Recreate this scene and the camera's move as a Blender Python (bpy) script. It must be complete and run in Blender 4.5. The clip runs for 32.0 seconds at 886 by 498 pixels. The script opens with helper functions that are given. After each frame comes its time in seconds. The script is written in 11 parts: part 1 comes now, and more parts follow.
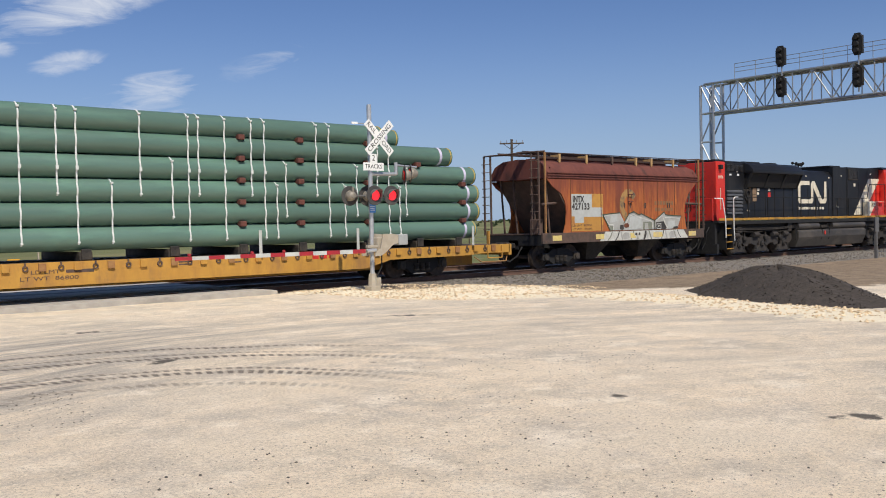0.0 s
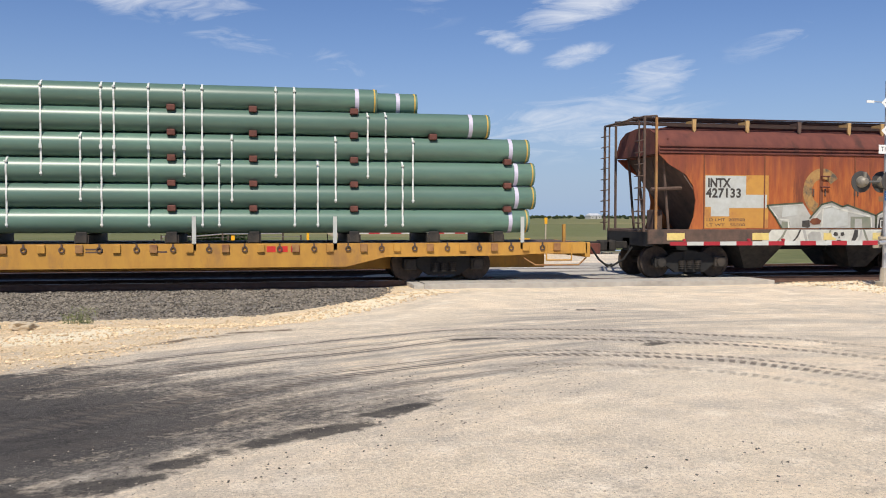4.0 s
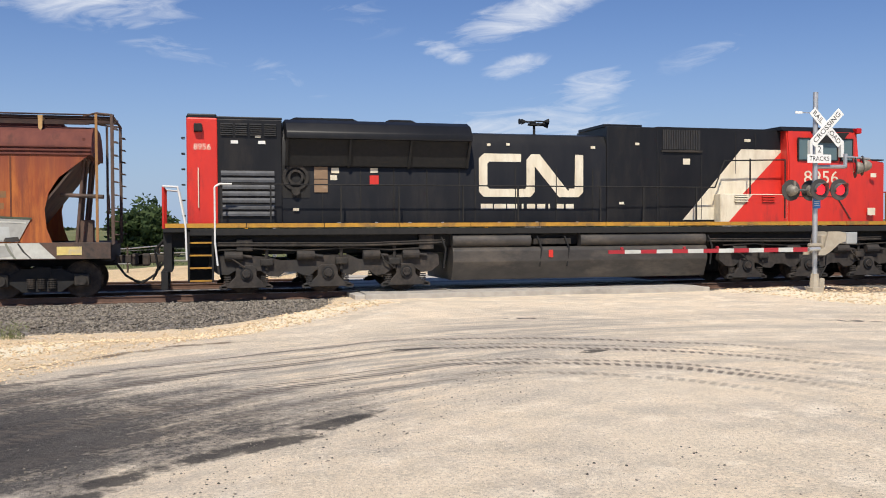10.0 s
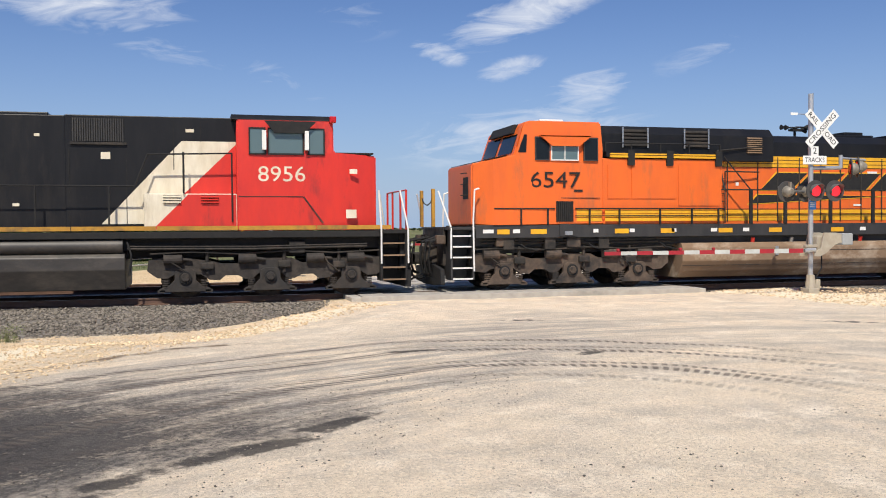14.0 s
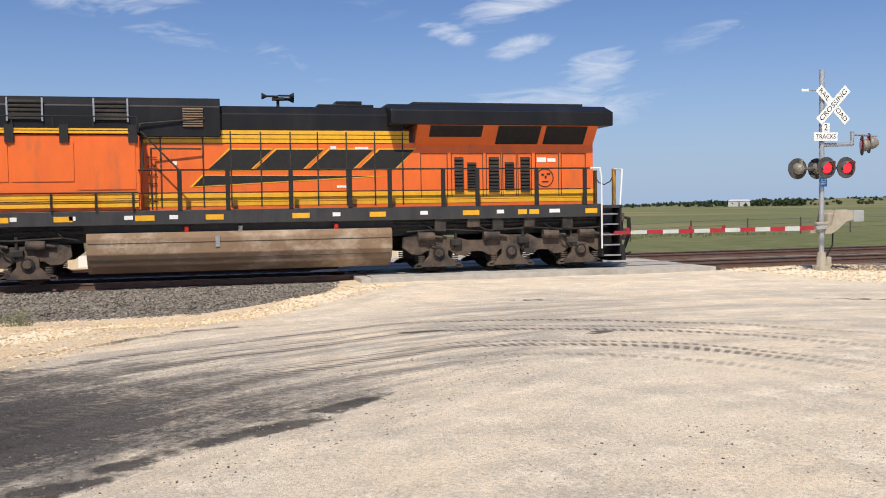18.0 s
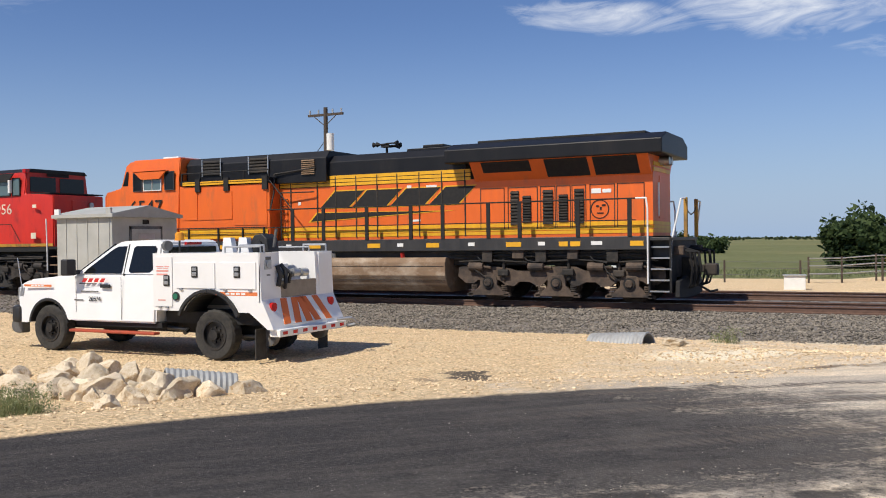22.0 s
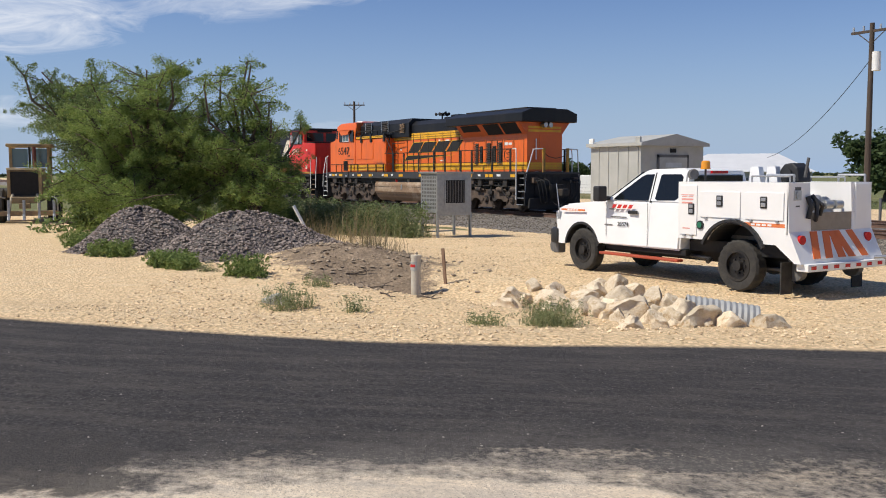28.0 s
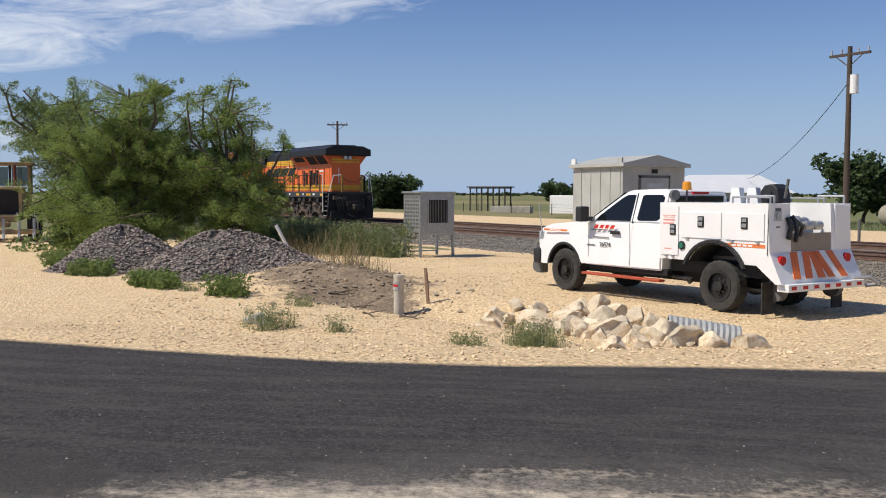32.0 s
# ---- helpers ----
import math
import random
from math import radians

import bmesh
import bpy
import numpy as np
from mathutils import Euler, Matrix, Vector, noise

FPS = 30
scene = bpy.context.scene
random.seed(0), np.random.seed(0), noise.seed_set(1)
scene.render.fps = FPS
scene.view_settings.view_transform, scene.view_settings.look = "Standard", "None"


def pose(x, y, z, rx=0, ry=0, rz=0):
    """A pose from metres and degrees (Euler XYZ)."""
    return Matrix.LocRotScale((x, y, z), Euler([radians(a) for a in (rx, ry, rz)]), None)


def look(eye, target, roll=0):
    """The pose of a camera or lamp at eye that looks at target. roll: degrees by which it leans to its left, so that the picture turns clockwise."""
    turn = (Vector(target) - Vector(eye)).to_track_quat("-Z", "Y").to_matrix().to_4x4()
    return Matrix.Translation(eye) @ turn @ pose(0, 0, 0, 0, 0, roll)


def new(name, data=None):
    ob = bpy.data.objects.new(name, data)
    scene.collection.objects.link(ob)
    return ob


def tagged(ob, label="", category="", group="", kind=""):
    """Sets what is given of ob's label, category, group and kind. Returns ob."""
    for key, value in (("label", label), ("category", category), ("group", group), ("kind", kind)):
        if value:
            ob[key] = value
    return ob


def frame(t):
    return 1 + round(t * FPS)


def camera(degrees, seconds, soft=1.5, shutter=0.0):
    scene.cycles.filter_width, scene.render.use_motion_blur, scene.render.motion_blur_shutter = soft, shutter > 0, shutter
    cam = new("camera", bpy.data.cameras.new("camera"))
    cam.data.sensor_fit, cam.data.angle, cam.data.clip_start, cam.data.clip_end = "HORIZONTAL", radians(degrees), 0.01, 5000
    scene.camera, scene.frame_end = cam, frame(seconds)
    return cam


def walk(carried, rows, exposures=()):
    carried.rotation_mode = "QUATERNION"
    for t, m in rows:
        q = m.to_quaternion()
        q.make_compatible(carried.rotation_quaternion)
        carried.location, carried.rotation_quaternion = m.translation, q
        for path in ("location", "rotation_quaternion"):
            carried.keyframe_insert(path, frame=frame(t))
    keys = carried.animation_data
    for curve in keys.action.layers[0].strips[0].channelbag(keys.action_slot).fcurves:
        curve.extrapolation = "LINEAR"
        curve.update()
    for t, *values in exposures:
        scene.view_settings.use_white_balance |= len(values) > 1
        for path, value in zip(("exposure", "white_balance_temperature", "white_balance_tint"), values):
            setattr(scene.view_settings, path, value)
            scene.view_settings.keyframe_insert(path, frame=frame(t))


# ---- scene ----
cam = camera(51.0, 32.0, 1.0)
# seconds, place, then pitch from straight down, lean and turn in degrees
PATH = [
    (0.0, 0, 0, 1.725, 88.56, 1.18, -41.25),
    (0.5, 0, 0, 1.725, 88.36, 1.31, -36.95),
    (1.0, 0, 0, 1.725, 89.46, 1.89, -32.87),
    (1.5, 0, 0, 1.725, 90.08, 1.83, -28.15),
    (2.0, 0, 0, 1.725, 89.55, 1.24, -23.35),
    (2.5, 0, 0, 1.725, 88.66, 0.60, -17.88),
    (4.5, 0, 0, 1.725, 87.93, -0.13, -11.25),
    (5.0, 0, 0, 1.725, 88.25, -0.41, -13.59),
    (5.5, 0, 0, 1.725, 88.07, -0.60, -14.82),
    (6.0, 0, 0, 1.725, 87.83, -0.47, -14.83),
    (6.5, 0, 0, 1.725, 88.53, -0.05, -14.30),
    (7.0, 0, 0, 1.725, 89.22, 0.46, -13.86),
    (7.5, 0, 0, 1.725, 89.37, 0.56, -14.08),
    (8.0, 0, 0, 1.725, 89.52, 0.42, -14.61),
    (8.5, 0, 0, 1.725, 89.27, 0.60, -14.74),
    (9.0, 0, 0, 1.725, 88.76, 0.64, -15.01),
    (9.5, 0, 0, 1.725, 88.50, 0.33, -15.22),
    (10.0, 0, 0, 1.725, 88.55, 0.25, -15.03),
    (10.5, 0, 0, 1.725, 88.35, 0.20, -15.18),
    (11.0, 0, 0, 1.725, 88.56, 0.00, -15.40),
    (11.5, 0, 0, 1.725, 88.85, 0.07, -15.36),
    (12.0, 0, 0, 1.725, 89.72, 0.22, -15.23),
    (12.5, 0, 0, 1.725, 90.76, 0.28, -15.15),
    (13.0, 0, 0, 1.725, 90.53, 0.26, -15.24),
    (13.5, 0, 0, 1.725, 89.45, 0.36, -15.25),
    (15.5, 0, 0, 1.725, 88.09, 0.46, -15.33),
    (16.0, 0, 0, 1.725, 88.07, 0.49, -15.63),
    (16.5, 0, 0, 1.725, 87.89, 0.52, -15.82),
    (17.0, 0, 0, 1.725, 87.51, 0.59, -15.98),
    (17.5, 0, 0, 1.725, 87.42, 0.96, -15.69),
    (18.0, 0, 0, 1.725, 87.48, 0.90, -14.69),
    (18.5, 0, 0, 1.725, 87.13, 0.69, -13.58),
    (19.0, 0, 0, 1.725, 87.21, 1.19, -11.66),
    (19.5, 0, 0, 1.725, 87.53, 1.89, -5.97),
    (20.0, 0, 0, 1.725, 87.55, 1.49, 1.09),
    (20.5, 0, 0, 1.725, 87.10, 1.20, 8.02),
    (21.0, 0, 0, 1.725, 86.55, 0.72, 15.92),
    (21.5, 0, 0, 1.725, 87.59, 0.62, 22.33),
    (22.0, 0, 0, 1.725, 89.48, 0.71, 26.97),
    (22.5, 0, 0, 1.725, 89.75, 0.76, 31.41),
    (23.0, 0, 0, 1.725, 88.88, 0.63, 35.73),
    (23.5, 0, 0, 1.725, 88.41, 0.55, 39.95),
    (24.0, 0, 0, 1.725, 88.18, 0.60, 44.02),
    (24.5, 0, 0, 1.725, 87.93, 0.70, 48.33),
    (25.0, 0, 0, 1.725, 88.00, 0.44, 51.57),
    (25.5, 0, 0, 1.725, 88.01, 0.29, 53.27),
    (27.5, 0, 0, 1.725, 85.84, 0.02, 57.50),
    (28.0, 0, 0, 1.725, 85.31, 0.07, 58.54),
    (28.5, 0, 0, 1.725, 85.21, 0.52, 59.26),
    (29.0, 0, 0, 1.725, 84.68, 0.03, 58.78),
    (29.5, 0, 0, 1.725, 83.78, -0.42, 57.28),
    (30.0, 0, 0, 1.725, 85.19, -0.20, 56.57),
    (30.5, 0, 0, 1.725, 86.72, -0.05, 57.43),
    (31.0, 0, 0, 1.725, 86.88, 0.02, 57.84),
    (31.5, 0, 0, 1.725, 86.64, -0.00, 57.40),
    (32.0, 0, 0, 1.725, 86.53, -0.13, 57.49),
]
walk(cam, [(r[0], pose(*r[1:])) for r in PATH], [(0, -0.13), (2.5, -0.1), (5.0, 0.0), (32, 0.0)])
# how far the train has rolled towards -x, in metres
ROLL = [
    (0.0, 0.04),
    (1.0, 3.87),
    (2.0, 7.68),
    (2.5, 9.58),
    (4.5, 17.19),
    (5.0, 19.10),
    (6.0, 22.90),
    (7.0, 26.74),
    (8.0, 30.59),
    (9.0, 34.43),
    (10.0, 38.30),
    (11.0, 42.18),
    (12.0, 46.08),
    (13.0, 50.03),
    (13.5, 52.01),
    (15.5, 60.00),
    (16.0, 62.01),
    (17.0, 66.07),
    (18.0, 70.17),
    (19.0, 74.34),
    (20.0, 78.54),
    (21.0, 82.73),
    (22.0, 87.01),
    (23.0, 91.35),
    (24.0, 95.71),
    (25.0, 100.10),
    (25.5, 102.32),
    (27.5, 111.24),
    (28.0, 113.47),
    (29.0, 117.90),
    (30.0, 122.32),
    (31.0, 126.76),
    (32.0, 131.22),
]

# ---------------------------------------------------------------- light
SUN_AZ, SUN_EL = 200.0, 52.0   # the sun stands behind the camera, a little to its left
world = bpy.data.worlds.new("sky")
scene.world = world
world.use_nodes = True


def build_sky():
    nt = world.node_tree
    n, l = nt.nodes, nt.links
    n.clear()

    def math_node(op, a, b=None, clamp=False):
        k = n.new("ShaderNodeMath")
        k.operation, k.use_clamp = op, clamp
        for i, v in enumerate((a, b)):
            if v is None:
                continue
            if isinstance(v, (int, float)):
                k.inputs[i].default_value = v
            else:
                l.new(v, k.inputs[i])
        return k.outputs[0]

    out = n.new("ShaderNodeOutputWorld")
    bg = n.new("ShaderNodeBackground")
    sky = n.new("ShaderNodeTexSky")
    sky.sky_type = "NISHITA"
    sky.sun_disc = False
    sky.sun_elevation = radians(SUN_EL)
    sky.sun_rotation = radians(SUN_AZ)
    sky.air_density, sky.dust_density, sky.ozone_density = 1.0, 0.15, 5.0
    # thin cirrus: streaky noise, gathered in a few drifts
    tc = n.new("ShaderNodeTexCoord")
    sp = n.new("ShaderNodeSeparateXYZ")
    l.new(tc.outputs["Generated"], sp.inputs[0])
    az = math_node("MULTIPLY", math_node("ARCTAN2", sp.outputs[0], sp.outputs[1]), 57.2958)
    el = math_node("MULTIPLY", math_node("ARCSINE", sp.outputs[2]), 57.2958)
    mask = None
    drifts = ((20.8, 13.0, 6.5, 1.7, 20, 1.0), (15.0, 10.6, 2.4, 0.8, -15, 0.75), (19.5, 9.6, 2.6, 0.8, 12, 0.8), (24.2, 8.4, 3.2, 1.3, 8, 0.75), (20.0, 5.6, 9.0, 2.6, 6, 0.62), (31.0, 10.0, 4.0, 0.9, 15, 0.4), (5.5, 9.0, 3.5, 0.9, -20, 0.4),
              (-6.5, 13.2, 8.0, 2.2, -6, 0.95), (-1.0, 10.4, 4.5, 0.9, -12, 0.4), (10.0, 12.6, 3.0, 1.4, -10, 0.28), (-67.0, 12.2, 21.0, 3.0, 9, 1.0), (-82.0, 8.6, 9.0, 2.6, 8, 0.95),
              (-17.0, 13.2, 7.0, 1.2, -5, 0.9), (-83.0, 3.4, 6.0, 1.3, 0, 0.6), (-66.5, 2.6, 5.0, 1.1, 0, 0.35), (40.0, 20.0, 14.0, 3.0, 12, 0.8), (-35.0, 22.0, 16.0, 3.5, 8, 0.8), (120, 18, 30, 5, 10, 0.8), (-150, 20, 30, 5, -10, 0.8))
    for a, e, sa, se, tilt, w in drifts:
        c, s = math.cos(radians(tilt)), math.sin(radians(tilt))
        u, v = math_node("SUBTRACT", az, a), math_node("SUBTRACT", el, e)
        p = math_node("MULTIPLY", math_node("ADD", math_node("MULTIPLY", u, c), math_node("MULTIPLY", v, s)), 1 / sa)
        q = math_node("MULTIPLY", math_node("SUBTRACT", math_node("MULTIPLY", v, c), math_node("MULTIPLY", u, s)), 1 / se)
        d = math_node("ADD", math_node("MULTIPLY", p, p), math_node("MULTIPLY", q, q))
        k = math_node("MULTIPLY", math_node("SUBTRACT", 1.0, d, True), w)
        mask = k if mask is None else math_node("MAXIMUM", mask, k)
    co = n.new("ShaderNodeCombineXYZ")
    l.new(math_node("ADD", math_node("MULTIPLY", az, 0.16), math_node("MULTIPLY", el, -0.25)), co.inputs[0])
    l.new(math_node("MULTIPLY", el, 0.62), co.inputs[1])
    no = n.new("ShaderNodeTexNoise")
    no.inputs["Scale"].default_value, no.inputs["Detail"].default_value, no.inputs["Roughness"].default_value, no.inputs["Distortion"].default_value = 1.3, 11, 0.62, 1.4
    l.new(co.outputs[0], no.inputs[0])
    f = math_node("ADD", math_node("MULTIPLY", mask, 0.95), math_node("MULTIPLY", math_node("SUBTRACT", no.outputs[0], 0.5), 2.1))
    f = math_node("MULTIPLY", math_node("SUBTRACT", f, 0.22), 0.95, True)
    f = math_node("MULTIPLY", math_node("MULTIPLY", f, math_node("MULTIPLY", mask, 2.2, True)), 0.9)
    mix = n.new("ShaderNodeMix")
    mix.data_type = "RGBA"
    l.new(f, mix.inputs[0])
    # pale blue summer haze low over the fields
    tint = n.new("ShaderNodeMix")
    tint.data_type, tint.blend_type = "RGBA", "MULTIPLY"
    tint.inputs[0].default_value = 1.0
    l.new(sky.outputs[0], tint.inputs[6])
    tint.inputs[7].default_value = (0.86, 0.91, 1.12, 1)
    haze = n.new("ShaderNodeMix")
    haze.data_type = "RGBA"
    l.new(math_node("POWER", math_node("SUBTRACT", 1.0, math_node("MULTIPLY", math_node("ABSOLUTE", el), 1 / 14.0), True), 1.8), haze.inputs[0])
    l.new(tint.outputs[2], haze.inputs[6])
    haze.inputs[7].default_value = (4.3, 5.7, 7.9, 1)
    l.new(haze.outputs[2], mix.inputs[6])
    mix.inputs[7].default_value = (9.6, 10.0, 10.8, 1)
    bg.inputs["Strength"].default_value = 0.085
    l.new(mix.outputs[2], bg.inputs[0])
    l.new(bg.outputs[0], out.inputs[0])


build_sky()
sun = new("sun", bpy.data.lights.new("sun", "SUN"))
sun.data.energy, sun.data.angle, sun.data.color = 4.8, radians(0.53), (1.0, 0.925, 0.8)
az, el = radians(SUN_AZ), radians(SUN_EL)
SUN_DIR = Vector((math.sin(az) * math.cos(el), math.cos(az) * math.cos(el), math.sin(el)))
sun.matrix_world = look(SUN_DIR * 50, (0, 0, 0))


# ---------------------------------------------------------------- materials
def rgb(*c):
    return (*c, 1.0)


def mat(name, col, rough=0.6, metal=0.0, col2=None, scale=6.0, col3=None, scale3=0.8, amount3=0.5, bump=0.0, bump_scale=40.0, stretch=(1, 1, 1), vary=0.0, spec=0.5):
    """A painted or natural surface: base colour, a second one mixed in by fine noise, a third in large patches, bump, and variation from object to object."""
    m = bpy.data.materials.new(name)
    m.use_nodes = True
    nt = m.node_tree
    n, l = nt.nodes, nt.links
    b = n["Principled BSDF"]
    b.inputs["Roughness"].default_value = rough
    b.inputs["Metallic"].default_value = metal
    b.inputs["Specular IOR Level"].default_value = spec
    b.inputs["Base Color"].default_value = rgb(*col)
    tc = n.new("ShaderNodeTexCoord")
    mp = n.new("ShaderNodeMapping")
    mp.inputs["Scale"].default_value = stretch
    l.new(tc.outputs["Object"], mp.inputs[0])
    last = None
    if col2 is not None:
        a = n.new("ShaderNodeTexNoise")
        a.inputs["Scale"].default_value, a.inputs["Detail"].default_value, a.inputs["Roughness"].default_value = scale, 6, 0.65
        l.new(mp.outputs[0], a.inputs[0])
        r = n.new("ShaderNodeValToRGB")
        r.color_ramp.elements[0].position, r.color_ramp.elements[1].position = 0.36, 0.66
        r.color_ramp.elements[0].color, r.color_ramp.elements[1].color = rgb(*col), rgb(*col2)
        l.new(a.outputs[0], r.inputs[0])
        last = r.outputs[0]
    if col3 is not None:
        a = n.new("ShaderNodeTexNoise")
        a.inputs["Scale"].default_value, a.inputs["Detail"].default_value, a.inputs["Roughness"].default_value = scale3, 8, 0.7
        l.new(mp.outputs[0], a.inputs[0])
        r = n.new("ShaderNodeMapRange")
        r.inputs["From Min"].default_value, r.inputs["From Max"].default_value = 0.62 - 0.3 * amount3, 0.72 - 0.2 * amount3
        l.new(a.outputs[0], r.inputs[0])
        x = n.new("ShaderNodeMix")
        x.data_type = "RGBA"
        l.new(r.outputs[0], x.inputs[0])
        if last:
            l.new(last, x.inputs[6])
        else:
            x.inputs[6].default_value = rgb(*col)
        x.inputs[7].default_value = rgb(*col3)
        last = x.outputs[2]
    if vary:
        oi = n.new("ShaderNodeObjectInfo")
        r = n.new("ShaderNodeMapRange")
        r.inputs["To Min"].default_value, r.inputs["To Max"].default_value = 1 - vary, 1 + vary
        l.new(oi.outputs["Random"], r.inputs[0])
        h = n.new("ShaderNodeHueSaturation")
        l.new(r.outputs[0], h.inputs["Value"])
        if last:
            l.new(last, h.inputs["Color"])
        else:
            h.inputs["Color"].default_value = rgb(*col)
        last = h.outputs[0]
    if last:
        l.new(last, b.inputs["Base Color"])
    if bump:
        a = n.new("ShaderNodeTexNoise")
        a.inputs["Scale"].default_value, a.inputs["Detail"].default_value = bump_scale, 4
        l.new(mp.outputs[0], a.inputs[0])
        bp = n.new("ShaderNodeBump")
        bp.inputs["Strength"].default_value, bp.inputs["Distance"].default_value = bump, 0.02
        l.new(a.outputs[0], bp.inputs["Height"])
        l.new(bp.outputs[0], b.inputs["Normal"])
    return m


# ---------------------------------------------------------------- mesh helpers
def bx(bm, x0, y0, z0, x1, y1, z1, bev=0.0, m=None):
    r = bmesh.ops.create_cube(bm, size=1)
    t = Matrix.Translation(((x0 + x1) / 2, (y0 + y1) / 2, (z0 + z1) / 2)) @ Matrix.Diagonal((x1 - x0, y1 - y0, z1 - z0, 1))
    bmesh.ops.transform(bm, matrix=(m @ t) if m else t, verts=r["verts"])
    if bev:
        es = list({e for v in r["verts"] for e in v.link_edges})
        bmesh.ops.bevel(bm, geom=es, offset=bev, segments=2, affect="EDGES", profile=0.5)
    return bm


def cyl(bm, a, b, r, seg=12, r2=None, cap=True):
    a, b = Vector(a), Vector(b)
    d = b - a
    m = Matrix.Translation((a + b) / 2) @ d.to_track_quat("Z", "Y").to_matrix().to_4x4()
    bmesh.ops.create_cone(bm, cap_ends=cap, segments=seg, radius1=r, radius2=r if r2 is None else r2, depth=d.length, matrix=m)
    return bm


def tube(bm, pts, r, seg=8):
    for a, b in zip(pts[:-1], pts[1:]):
        cyl(bm, a, b, r, seg)
    for p in pts[1:-1]:
        bmesh.ops.create_icosphere(bm, subdivisions=1, radius=r * 1.02, matrix=Matrix.Translation(p))
    return bm


def prism(bm, prof, axis, c0, c1, bev=0.0):
    """A polygon drawn out along an axis: along y its corners are (x, z), along x they are (y, z), along z they are (x, y)."""
    def put(p, c):
        return {"y": (p[0], c, p[1]), "x": (c, p[0], p[1]), "z": (p[0], p[1], c)}[axis]
    lo = [bm.verts.new(put(p, c0)) for p in prof]
    hi = [bm.verts.new(put(p, c1)) for p in prof]
    fs = [bm.faces.new(lo), bm.faces.new(hi[::-1])]
    for i in range(len(prof)):
        j = (i + 1) % len(prof)
        fs.append(bm.faces.new((lo[j], lo[i], hi[i], hi[j])))
    bmesh.ops.recalc_face_normals(bm, faces=fs)
    if bev:
        es = list({e for f in fs for e in f.edges})
        bmesh.ops.bevel(bm, geom=es, offset=bev, segments=2, affect="EDGES", profile=0.5)
    return bm


def ring(bm, c, r0, r1, axis, w, seg=24):
    """A flat ring (outer radius r0, inner r1) of width w along axis."""
    ax = {"x": Vector((1, 0, 0)), "y": Vector((0, 1, 0)), "z": Vector((0, 0, 1))}[axis]
    u = Vector((0, 0, 1)) if axis != "z" else Vector((1, 0, 0))
    v = ax.cross(u)
    c = Vector(c)
    loops = []
    for r, o in ((r0, -w / 2), (r0, w / 2), (r1, w / 2), (r1, -w / 2)):
        loops.append([bm.verts.new(c + ax * o + (u * math.cos(a) + v * math.sin(a)) * r) for a in [2 * math.pi * i / seg for i in range(seg)]])
    fs = []
    for k in range(4):
        A, B = loops[k], loops[(k + 1) % 4]
        for i in range(seg):
            j = (i + 1) % seg
            fs.append(bm.faces.new((A[i], A[j], B[j], B[i])))
    bmesh.ops.recalc_face_normals(bm, faces=fs)
    return bm


def mesh_of(name, bm, material, smooth=False):
    me = bpy.data.meshes.new(name)
    bm.to_mesh(me)
    bm.free()
    me.materials.append(material)
    if smooth:
        for p in me.polygons:
            p.use_smooth = True
        me.set_sharp_from_angle(angle=radians(35))
    return me


def part(name, bm, material, parent, label="", smooth=False):
    ob = new(name, mesh_of(name, bm, material, smooth))
    ob.parent = parent
    if label:
        ob["label"] = label
    return ob


def share(name, me, parent, m):
    ob = new(name, me)
    ob.parent = parent
    ob.matrix_basis = m
    return ob


def thing(name, label, category, m=None, group=""):
    ob = new(name)
    ob.empty_display_size = 0.1
    if m is not None:
        ob.matrix_basis = m
    return tagged(ob, label, category, group)


def solo(name, bm, material, label, category, m=None, group="", kind="", smooth=False):
    ob = new(name, mesh_of(name, bm, material, smooth))
    if m is not None:
        ob.matrix_basis = m
    return tagged(ob, label, category, group, kind)


def boxes(name, lst, material, parent, label="", bev=0.0):
    bm = bmesh.new()
    for b in lst:
        bx(bm, *b, bev=bev)
    return part(name, bm, material, parent, label)


def words(name, s, height, material, parent, m, label="", spread=1.0, thick=0.004, width=None, bold=0.0):
    """Lettering in the built-in font, standing upright in the plane that m turns it to; m's origin is the middle of the line."""
    c = bpy.data.curves.new(name, "FONT")
    c.body, c.size, c.align_x, c.align_y, c.extrude, c.space_character, c.resolution_u = s, height * 1.37, "CENTER", "CENTER", thick, spread, 3
    tmp = bpy.data.objects.new(name, c)
    c.offset = bold
    scene.collection.objects.link(tmp)
    bpy.context.view_layer.update()
    me = bpy.data.meshes.new_from_object(tmp.evaluated_get(bpy.context.evaluated_depsgraph_get()))
    bpy.data.objects.remove(tmp)
    if width:
        xs = [v.co.x for v in me.vertices]
        k = width / (max(xs) - min(xs))
        for v in me.vertices:
            v.co.x *= k
    me.materials.clear()
    me.materials.append(material)
    ob = new(name, me)
    ob.parent = parent
    ob.matrix_basis = m
    if label:
        ob["label"] = label
    return ob


def facing(x, y, z, turn=0.0, lean=0.0):
    """A pose for lettering that faces -y, turned about z, leaned in its plane."""
    return pose(x, y, z, 0, 0, turn) @ pose(0, 0, 0, 90) @ pose(0, 0, 0, 0, 0, lean)


